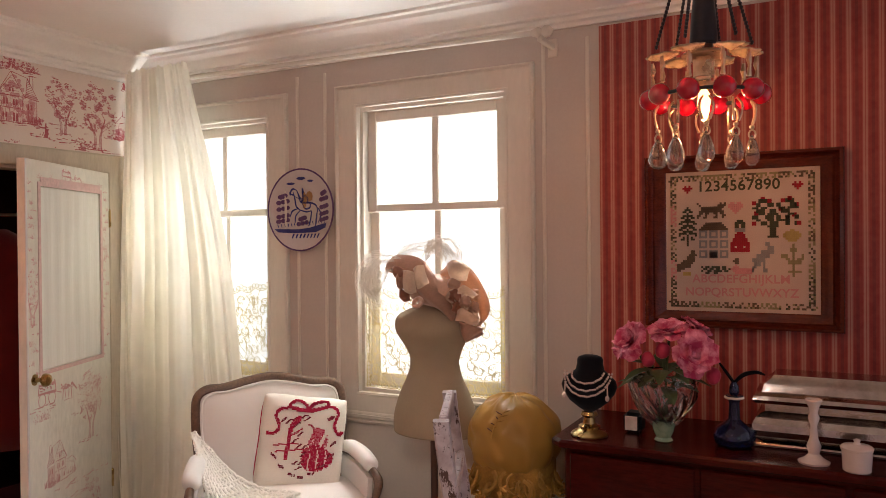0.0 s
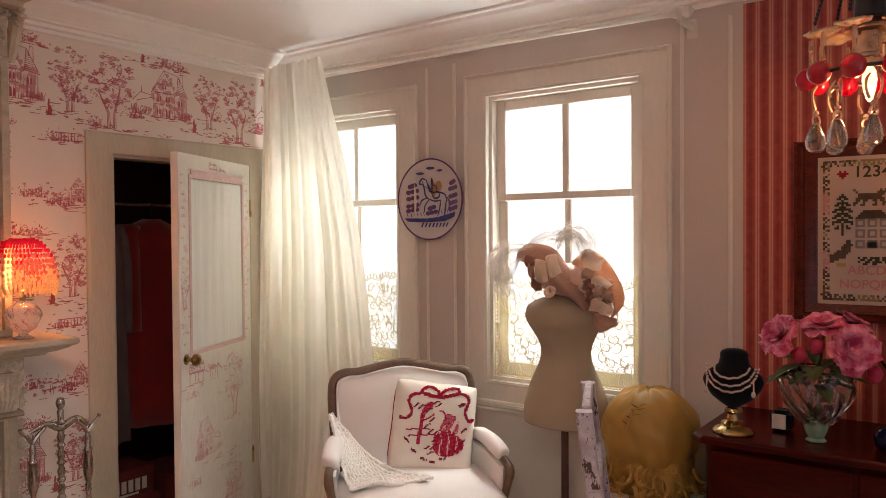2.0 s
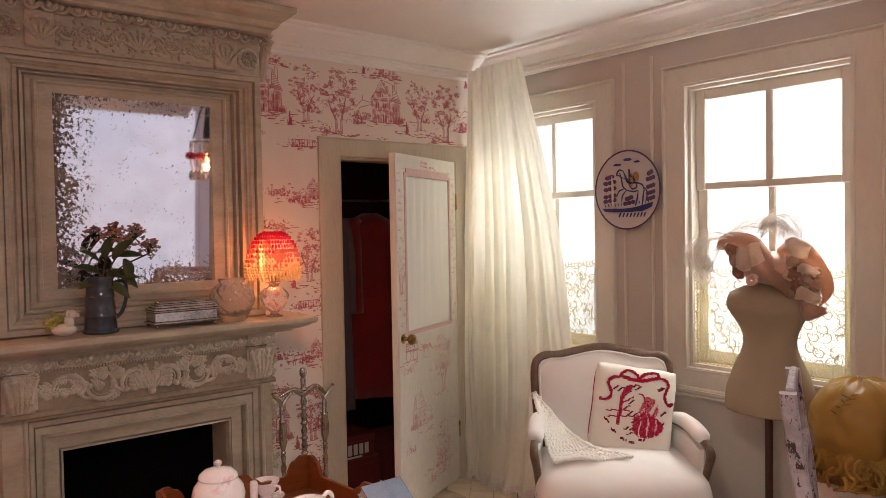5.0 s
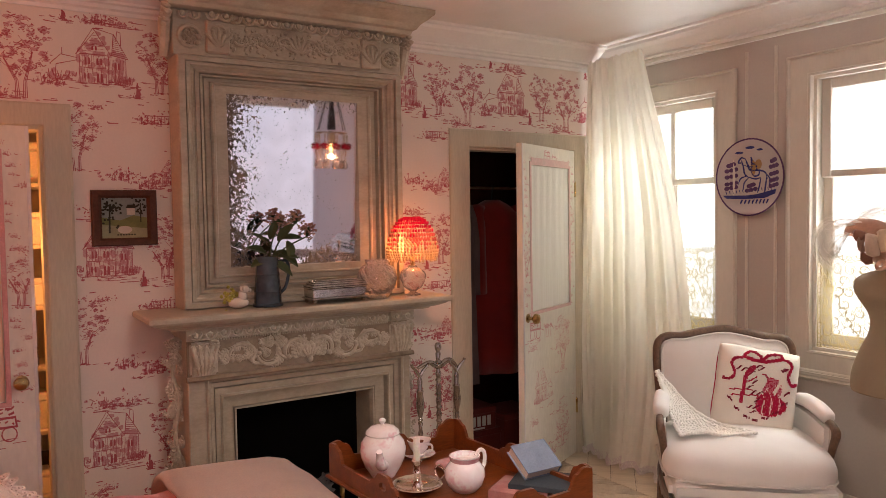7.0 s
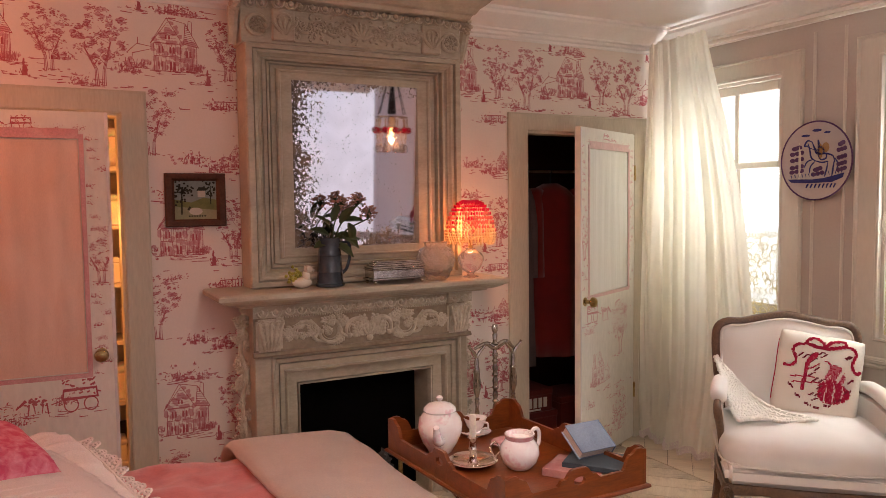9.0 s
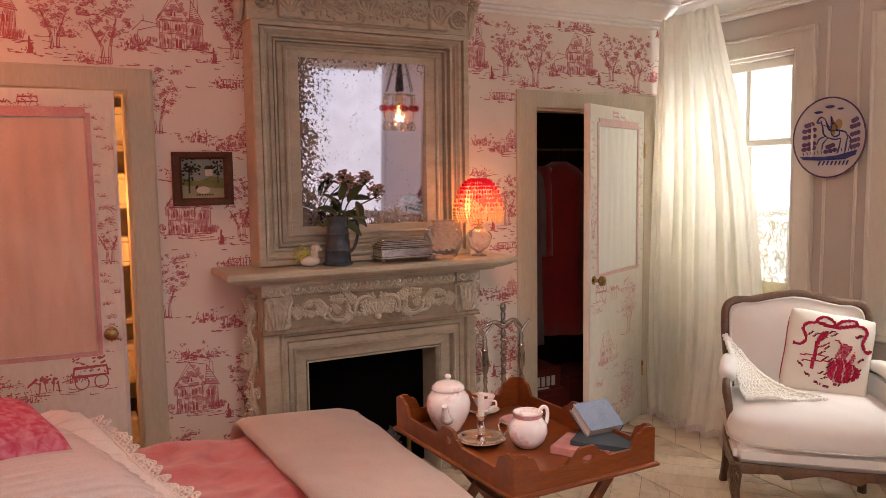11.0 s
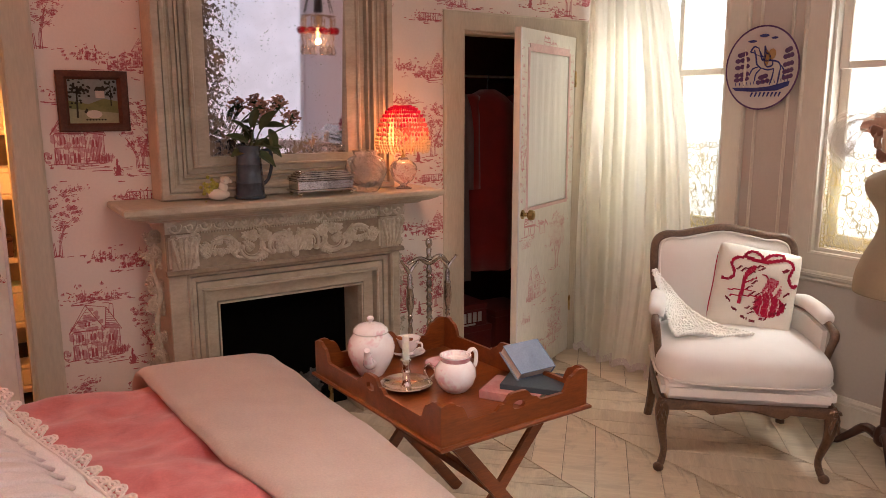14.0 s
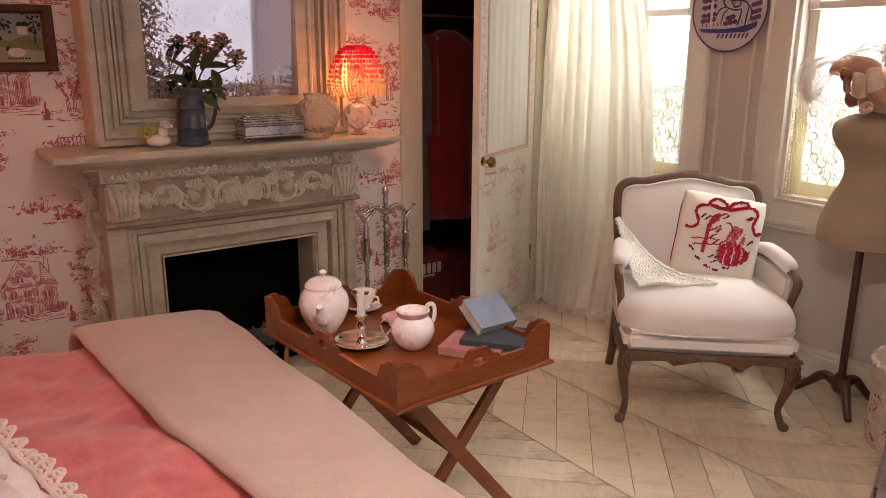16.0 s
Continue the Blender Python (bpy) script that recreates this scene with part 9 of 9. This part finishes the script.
for z, g in ((0.016, 0.02), (0.026, 0.002), (0.040, -0.010), (0.060, -0.016), (0.082, -0.014), (0.102, -0.004), (0.116, 0.012), (0.122, 0.024), (0.15, 0.024)):
    loops.append([Vector((sx * (0.32 - g), sy * (0.12 - g), z)) for sx, sy in ((-1, -1), (1, -1), (1, 1), (-1, 1))])
ring(bm, loops)
part("body", bm, M["darksilver"], ck)
bm = bmesh.new()
loops = []
for z, g in ((0.152, 0.0), (0.165, -0.008), (0.178, -0.004), (0.19, 0.02), (0.215, 0.028), (0.235, 0.05), (0.245, 0.056)):
    loops.append([Vector((sx * (0.325 - g), sy * (0.125 - g), z)) for sx, sy in ((-1, -1), (1, -1), (1, 1), (-1, 1))])
ring(bm, loops)
part("lid", bm, M["darksilver"], ck, "stepped silver lid")
wc = thing("milk_glass_candlestick", (3.54, -0.49, ZD), "slender white milk-glass candlestick", "candlestick")
revolve("stem", [(0.046, 0), (0.048, 0.006), (0.03, 0.016), (0.016, 0.03), (0.022, 0.055), (0.013, 0.08), (0.010, 0.12), (0.018, 0.145), (0.012, 0.16), (0.016, 0.18), (0.026, 0.20), (0.024, 0.205), (0, 0.2)], M["milk"], wc, "", 24)
jr = thing("lidded_jar", (3.66, -0.53, ZD), "small white milk-glass lidded jar", "jar")
revolve("pot", [(0.036, 0), (0.040, 0.004), (0.043, 0.06), (0.044, 0.066), (0, 0.066)], M["milk"], jr, "", 24)
revolve("lid", [(0.046, 0.067), (0.047, 0.074), (0.04, 0.08), (0.012, 0.084), (0.008, 0.09), (0.011, 0.098), (0, 0.102)], M["milk"], jr, "", 24)

# ---------- sampler ----------
SX, SZ = 3.273, 1.613
sp = thing("sampler", (SX, 0, SZ), "cross-stitch sampler in a red mahogany frame", "sampler")
bm = bmesh.new()
loops = []
prof = [(0, 0.010), (0, 0.05), (0.06, 0.062), (0.2, 0.066), (0.3, 0.05), (0.4, 0.046), (0.5, 0.054), (0.62, 0.05), (0.8, 0.034), (0.92, 0.030), (1, 0.024), (1, 0.010)]
for sx, sz in ((-1, -1), (-1, 1), (1, 1), (1, -1), (-1, -1)):
    loops.append([Vector((sx * (0.362 - 0.080 * u), -o, sz * (0.343 - 0.064 * u))) for u, o in prof])
ring(bm, loops, True, False)
part("frame", bm, M["redframe"], sp, "moulded red mahogany frame", True)
bm = bmesh.new()
box(bm, (-0.288, -0.020, -0.284), (0.288, -0.012, 0.284))
part("canvas", bm, M["aida"], sp, "cream evenweave canvas")
CELL = 0.0079
SBK = {}


def xs(col, i, j):
    """A cross stitch at column i, row j from the middle of the canvas."""
    b = SBK.setdefault(col, bmesh.new())
    x, z, s = i * CELL, j * CELL, CELL * 0.50
    y0, y1 = -0.0202, -0.0228
    ring(b, [[Vector((x - s, y0, z - s)), Vector((x + s, y0, z - s)), Vector((x + s, y0, z + s)), Vector((x - s, y0, z + s))],
             [Vector((x - s * 0.8, y1, z - s * 0.5)), Vector((x + s * 0.6, y1, z - s * 0.9)), Vector((x + s * 0.8, y1, z + s * 0.5)), Vector((x - s * 0.6, y1, z + s * 0.9))]])


def art(col, i0, j0, rows, fx=1.0, fy=1.0):
    """Draws a chart of stitches, stretched by fx and fy."""
    for r in range(round(len(rows) * fy)):
        line = rows[min(len(rows) - 1, int(r / fy))]
        for c in range(round(len(line) * fx)):
            if line[min(len(line) - 1, int(c / fx))] == "#":
                xs(col, i0 + c, j0 - r)


PINE = ["....#....", "...###...", "..##.##..", "....#....", "..#####..", ".##.#.##.", "...###...", ".#######.", "##..#..##", "..#####..", ".###.###.", "##..#..##", "..#####..", "####.####", "#...#...#", "..#.#.#..", ".##.#.##.", "....#....", "....#....", "....#...."]
HEART = [".##.##.", "#######", "#######", ".#####.", "..###..", "...#..."]
DOG = ["#..........#.#", ".#........####", "..###########.", "..##########..", ".############.", ".##.##..##.##.", "##..#....#..##", "#..##...##..#."]
HOUSE = ["...########...", "..##########..", ".############.", "##############"]
WIN = ["####.####.####", "#..#.#..#.#..#", "#..#.#..#.#..#", "####.####.####", "..............", "####.####.####", "#..#.#..#.#..#", "#..#.#..#.#..#", "####.####.####", "..............", "####.####.####", "#..#.####.#..#", "#..#.####.#..#", "####.####.####"]
TREE = ["..###......###..", ".##..##.##...##.", "##.##....##.####", ".###..##..###...", "..##.####...##..", "##..###.##.##.##", ".##..##.#####...", "...##.###..##.#.", ".....####.......", "......##........", "......##........", ".....####......."]
BIRD = ["......##.....", ".......###...", "....######...", "..######.....", "######.......", ".###.#.......", "##...#.......", "#....##......"]
PLANT = ["....#....", "...###...", "....#....", "##..#..##", ".##.#.##.", "..#####..", "....#....", "....#....", "..#####..", "....#...."]
ROWL = ["#.##.####.##..", ".##.##.##.##.#", "#..##.####.##.", "..##..##......"]
OWL = ["......##.", ".....####", "....####.", "..######.", ".######..", "######...", "###......", "#........"]
art("w_green", -29, 17, PINE)
art("w_brown", -20, 19, DOG)
art("w_pink", -5, 19, HEART)
art("w_brown", -19, 9, HOUSE)
art("w_grey", -19, 5, WIN)
art("w_red", -14, -6, ["####", "####", "####"])
art("w_red", -4, 4, ["...###...", "..#####..", "..#####..", ".#######.", ".#######.", "#########", "#########", "##.###.##", "#########", "#########"])
art("w_green", -2, 10, [".###.", "#####", "##.##", "##.##"])
art("w_grey", -2, 6, ["#####", "#####"])
art("w_green", 6, 20, TREE, 1.3, 1.55)
for a_, b_ in ((6, 19), (10, 21), (13, 20), (19, 20), (22, 21), (25, 18), (7, 14), (24, 13), (26, 9), (18, 16), (21, 12), (6, 9)):
    art("w_red", a_, b_, ["##", "##"])
art("w_grey", 6, -1, BIRD, 0.95, 1.85)
art("w_olive", 19, -2, PLANT, 1.15, 1.55)
art("w_gold", 20, 5, ["...##...", ".######.", "########", "########", ".######.", "..####.."])
art("w_brown", -30, -5, OWL, 1.1, 1.4)
art("w_gold", -27, -16, ["####", "####"])
art("w_green", -18, -13, ROWL)
art("w_brown", -3, -9, [".##........", "###........", ".##........"])
art("w_pink", -4, -12, ["..#........", ".###.......", "###########", ".##########", "..########."])
for s in (-26, 25):
    art("w_red", s - 1, 28, [".#.#.", "#####", ".###.", "..#.."])
rng = random.Random(8)
seed_of = (0, 1)
for k in range(-33, 34):        # slanting border stitches on all four sides
    for (i, j) in ((k, 33), (k, -33), (-33, k), (33, k)):
        if rng.random() < 0.82:
            col = rng.choice(("w_green", "w_brown", "w_olive", "w_brown"))
            if (k // 9) % 3 == 1:
                col = "w_pink" if abs(i) == 33 and i < 0 else "w_olive"
            xs(col, i, j)
            if (k + seed_of[i < 0]) % 3:
                xs(col, i + (-1 if abs(j) == 33 else (2 if i < 0 else -2)), j + ((-2 if j > 0 else 2) if abs(j) == 33 else -1))
            if k % 2:
                xs(col, i + (1 if abs(j) == 33 else (1 if i < 0 else -1)), j + ((-1 if j > 0 else 1) if abs(j) == 33 else 1))
for c, b in SBK.items():
    tagged(part("stitches", b, M[c], sp, c.replace("w_", "") + " cross stitches"), kind="stuff")


def lettering(text, x, z, size, material, parent, y, gap=1.0):
    """Letters in the built-in font, standing on the wall y, as one flat mesh."""
    cu2 = bpy.data.curves.new("letters", "FONT")
    cu2.body, cu2.size, cu2.align_x, cu2.align_y, cu2.space_character, cu2.extrude = text, size, "CENTER", "CENTER", gap, 0.001
    cu2.offset = size * 0.017
    tmp = bpy.data.objects.new("letters", cu2)
    scene.collection.objects.link(tmp)
    dg = bpy.context.evaluated_depsgraph_get()
    me = bpy.data.meshes.new_from_object(tmp.evaluated_get(dg))
    bpy.data.objects.remove(tmp)
    me.materials.clear()
    me.materials.append(material)
    ob = new("letters", me)
    ob.parent = parent
    ob.matrix_basis = Matrix.Translation((x, y, z)) @ Matrix.Rotation(radians(90), 4, "X")
    return ob


lettering("1234567890", -0.008, 0.217, 0.058, M["w_green"], sp, -0.0222, 1.06)
lettering("ABCDEFGHIJKLM", 0.0, -0.150, 0.046, M["w_pink"], sp, -0.0222, 1.04)
lettering("NOPQRSTUVWXYZ", 0.0, -0.203, 0.046, M["w_pink"], sp, -0.0222, 1.02)

# ---------- chandelier ----------
cx, cy = 3.245, -0.72
cd = thing("chandelier", (cx, cy, 0), "lit small chandelier with ruby beads and crystal drops", "chandelier")
revolve("ceiling_rose", [(0.06, H - 0.001), (0.06, H - 0.012), (0.03, H - 0.03), (0.012, H - 0.04)], M["iron"], cd)
revolve("cone", [(0.014, 2.66), (0.018, 2.52), (0.028, 2.40), (0.038, 2.30), (0.043, 2.225), (0.036, 2.218)], M["iron"], cd, "dark tapering centre", 20)
for k in range(6):
    a = 6.2832 * k / 6 + 0.3
    bm = bmesh.new()
    n = 34
    for q in range(n):
        f = q / n
        r = 0.03 + 0.115 * f
        c = Vector((r * math.cos(a), r * math.sin(a), 2.62 - 0.41 * f))
        blob(bm, c, (0.006, 0.006, 0.0085), 1)
    tagged(part("chain", bm, M["iron"], cd, "dark beaded chain"), kind="stuff")
M["saucer"] = mat("amber_pressed_glass", (0.74, 0.56, 0.40), 0.12, c2=(0.40, 0.26, 0.17), big=40, fine=60, amount=0.5, bmp=0.5, trans=0.5, coat=0.5)
for k in range(6):
    a = 6.2832 * k / 6 + 0.3
    bm = bmesh.new()
    m_ = Matrix.Translation((0.122 * math.cos(a), 0.122 * math.sin(a), 2.188)) @ Matrix.Rotation(a, 4, "Z") @ Matrix.Rotation(radians(7), 4, "Y")
    loops = []
    for rr, zz in ((0.006, 0.010), (0.020, 0.004), (0.034, 0.003), (0.047, 0.006), (0.050, 0.008), (0.047, 0.002), (0.034, -0.003), (0.020, -0.006), (0.006, -0.012)):
        loops.append([m_ @ Vector((rr * (1 + 0.09 * math.cos(8 * b) * rr / 0.06) * math.cos(b), rr * (1 + 0.09 * math.cos(8 * b) * rr / 0.06) * math.sin(b), zz)) for b in (6.2832 * i / 40 for i in range(40))])
    ring(bm, loops)
    part("saucer", bm, M["saucer"], cd, "scalloped amber glass saucer", "all")
bm = bmesh.new()
lathe(bm, [(0.06, 2.188), (0.066, 2.186), (0.066, 2.192), (0.06, 2.198), (0.02, 2.206)], 28)
part("collar", bm, M["gilt"], cd, "", True)
bm = bmesh.new()
box(bm, (-0.031, -0.031, 2.112), (0.031, 0.031, 2.184), 0.010, 2, Matrix.Rotation(0.12, 4, "Z"))
part("socket", bm, M["gilt"], cd, "square brownish candle socket", True)
revolve("lamp_cup", [(0.018, 2.111), (0.034, 2.104), (0.030, 2.090), (0.014, 2.084)], M["saucer"], cd, "", 20)
revolve("bulb", [(0.006, 2.088), (0.017, 2.07), (0.020, 2.045), (0.016, 2.015), (0.008, 1.990), (0, 1.982)], M["filament"], cd, "glowing flame bulb", 14)
for k in range(10):
    a = 6.2832 * (k + 0.30) / 10
    bm = bmesh.new()
    blob(bm, (0.162 * math.cos(a), 0.162 * math.sin(a), 2.06), 0.034, 3)
    part("ruby_bead", bm, M["ruby"], cd, "ruby glass ball", "all")
    bm = bmesh.new()
    e = Vector((0.150 * math.cos(a), 0.150 * math.sin(a), 0))
    tube(bm, [e * 1.02 + Vector((0, 0, 2.175)), e + Vector((0, 0, 2.15)), e * 1.02 + Vector((0, 0, 2.13)), e + Vector((0, 0, 2.098))], [0.005, 0.009, 0.005, 0.008], 6)
    part("link", bm, M["gilt"], cd)
bm = bmesh.new()
tube(bm, [(0.155 * math.cos(6.2832 * k / 36), 0.155 * math.sin(6.2832 * k / 36), 2.06) for k in range(37)], 0.006, 6)
part("hoop", bm, M["iron"], cd)
for k in range(8):
    a = 6.2832 * k / 8 + 3.33
    r = 0.138 - 0.018 * (k % 2)
    d = Vector((r * math.cos(a), r * math.sin(a), 0))
    s = Vector((-math.sin(a), math.cos(a), 0))
    bm = bmesh.new()
    for q in (-1, 1):            # a pair of curled arms, then a short chain
        tube(bm, [d * 0.98 + s * 0.008 * q + Vector((0, 0, 2.040)), d * 1.06 + s * 0.018 * q + Vector((0, 0, 2.022)), d * 1.06 + s * 0.018 * q + Vector((0, 0, 1.995)), d * 1.02 + s * 0.010 * q + Vector((0, 0, 1.970))], [0.003, 0.0045, 0.0035, 0.005], 6, n=14)
    blob(bm, d + Vector((0, 0, 1.960)), (0.009, 0.009, 0.008), 1)
    tube(bm, [d + Vector((0.010 * math.cos(t), 0.004, 1.938 + 0.014 * math.sin(t))) for t in (0.7 * i for i in range(10))], 0.003, 5)
    part("pendant_link", bm, M["gilt"], cd)
    bm = bmesh.new()
    lathe(bm, [(0.002, 1.936), (0.008, 1.929), (0.019, 1.912), (0.028, 1.888), (0.031, 1.870), (0.026, 1.853), (0.013, 1.843), (0, 1.841)], 18, (0, 0, 0), Matrix.Translation(d) @ Matrix.Rotation(0.5 + 0.3 * k, 4, "Z"), 0.72)
    part("drop", bm, M["drop"], cd, "almond-shaped smoky crystal", "all")

# ---------- unseen pendant added for the ceiling fill ---
pl_ = thing("pendant_lamp", (2.9, -2.8, 0), "added brass pendant fixture around the fill lamps, out of view", "lamp")
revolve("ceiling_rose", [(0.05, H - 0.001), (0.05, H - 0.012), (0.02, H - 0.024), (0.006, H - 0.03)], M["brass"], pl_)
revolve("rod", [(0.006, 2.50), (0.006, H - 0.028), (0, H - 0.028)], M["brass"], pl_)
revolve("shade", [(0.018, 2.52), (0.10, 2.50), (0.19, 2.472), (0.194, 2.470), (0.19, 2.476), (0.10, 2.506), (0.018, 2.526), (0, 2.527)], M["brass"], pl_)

# ---------- closet ----------
rl = thing("closet_rail", (0, 0, 0), "slim metal hanging rail in the closet", "rail")
bm = bmesh.new()
tube(bm, [(-0.36, -1.408, 1.79), (-0.36, -0.042, 1.79)], 0.014, 10)
part("pole", bm, M["darksilver"], rl)


def coat(y, w, d, zt, zb, material, label, seed, lean=0.0):
    c = thing("coat", (-0.36, y, 0), label, "coat", "coats in the closet")
    bm = bmesh.new()
    rng = random.Random(seed)
    loops = []
    for f in (0, 0.03, 0.08, 0.16, 0.3, 0.5, 0.7, 0.85, 1.0):
        z = zt + (zb - zt) * f
        k = 0.22 + 0.78 * min(1, f / 0.10) ** 0.6
        hw, hd = w / 2 * k * (1 + 0.12 * f), d / 2 * (0.4 + 0.6 * min(1, f / 0.08)) * (1 + 0.25 * f)
        loops.append([Vector((hd * math.sin(a) * (1 + 0.12 * math.sin(6 * a + seed) * f), hw * math.cos(a) * (1 + 0.05 * math.sin(7 * a + 2 * seed) * f) + lean * f, z)) for a in (6.2832 * i / 40 for i in range(40))])
    ring(bm, loops)
    part("body", bm, material, c, "", "all")
    bm = bmesh.new()
    tube(bm, [(0, 0.0, zt - 0.01), (0, 0.0, zt + 0.04), (0.012, 0, zt + 0.08), (0, 0, 1.807), (-0.012, 0, zt + 0.085)], 0.004, 6, n=14)
    part("hanger_hook", bm, M["iron"], c)
    for s in (-1, 1):
        bm = bmesh.new()
        tube(bm, [(0.03, s * w * 0.36, zt - 0.05), (0.09, s * w * 0.46, zt - 0.25), (0.10, s * w * 0.44, zt - 0.62)], [0.055, 0.052, 0.045], 10, n=12)
        part("sleeve", bm, material, c, "", "all")


coat(-1.06, 0.24, 0.34, 1.71, 0.52, M["greycoat"], "mauve-grey coat hanging in the closet", 3)
coat(-0.73, 0.40, 0.30, 1.71, 0.56, M["redcoat"], "red wool coat hanging in the closet", 5)
coat(-0.36, 0.30, 0.30, 1.70, 0.62, M["box_red"], "dark maroon dress hanging in the closet", 8)
for (x, y, z, sx, sy, sz, lab) in ((-0.36, -0.96, 0.0, 0.30, 0.34, 0.20, "dark red shoe box on the closet floor"), (-0.34, -0.98, 0.201, 0.26, 0.30, 0.15, "dark red box with pale printed bars"), (-0.40, -0.58, 0.0, 0.30, 0.30, 0.26, "dark red storage box in the closet")):
    b = thing("shoe_box", (x, y, z), lab, "box", "boxes in the closet")
    bm = bmesh.new()
    box(bm, (-sx / 2, -sy / 2, 0), (sx / 2, sy / 2, sz - 0.04), 0.004)
    part("base", bm, M["box_red"], b)
    bm = bmesh.new()
    box(bm, (-sx / 2 - 0.004, -sy / 2 - 0.004, sz - 0.039), (sx / 2 + 0.004, sy / 2 + 0.004, sz), 0.004)
    part("lid", bm, M["box_red"], b)
    if z > 0:
        bm = bmesh.new()
        for k in range(6):
            box(bm, (sx / 2 + 0.0005, -0.12 + k * 0.04, 0.03), (sx / 2 + 0.002, -0.092 + k * 0.04, 0.095))
        box(bm, (sx / 2 + 0.0005, -0.12, 0.010), (sx / 2 + 0.002, 0.06, 0.022))
        tagged(part("print_bars", bm, M["bars"], b, "pale printed bars"), kind="stuff")

# ---------- dressing room shelf glimpsed past the door ----------
su = thing("shelf_unit", (-1.1, -3.34, 0), "tall pale wooden shelf unit in warm light", "shelf")
for z in (0.05, 0.42, 0.78, 1.12, 1.46, 1.80, 2.12):
    bm = bmesh.new()
    box(bm, (-0.14, -0.30, z), (0.16, 0.30, z + 0.025), 0.003)
    part("shelf", bm, M["trim"], su)
for y in (-0.318, 0.302):
    bm = bmesh.new()
    box(bm, (-0.15, y, 0), (0.165, y + 0.018, 2.2), 0.003)
    part("upright", bm, M["trim"], su)
rng = random.Random(6)
for z in (0.075, 0.445, 0.805, 1.145, 1.485, 1.825):
    y = -0.26
    while y < 0.22:
        w, h = rng.uniform(0.06, 0.12), rng.uniform(0.10, 0.24)
        mt = rng.choice(("redcoat", "darkwood", "milk", "ceramic", "linen", "wax", "milk"))
        b = thing("keepsake_box", (-1.06, -3.34 + y + w / 2, z + 0.0005), "small lidded keepsake box on the shelf", "box", "boxes on the shelf")
        bm = bmesh.new()
        box(bm, (-0.08, -w / 2, 0), (0.08, w / 2, h * 0.8), 0.006)
        part("base", bm, M[mt], b)
        bm = bmesh.new()
        box(bm, (-0.082, -w / 2 - 0.002, h * 0.8 + 0.001), (0.082, w / 2 + 0.002, h), 0.006)
        part("lid", bm, M[mt], b)
        y += w + rng.uniform(0.015, 0.05)

# ---------- floor boards ----------
chevron(*FLOOR_TO_LAY)
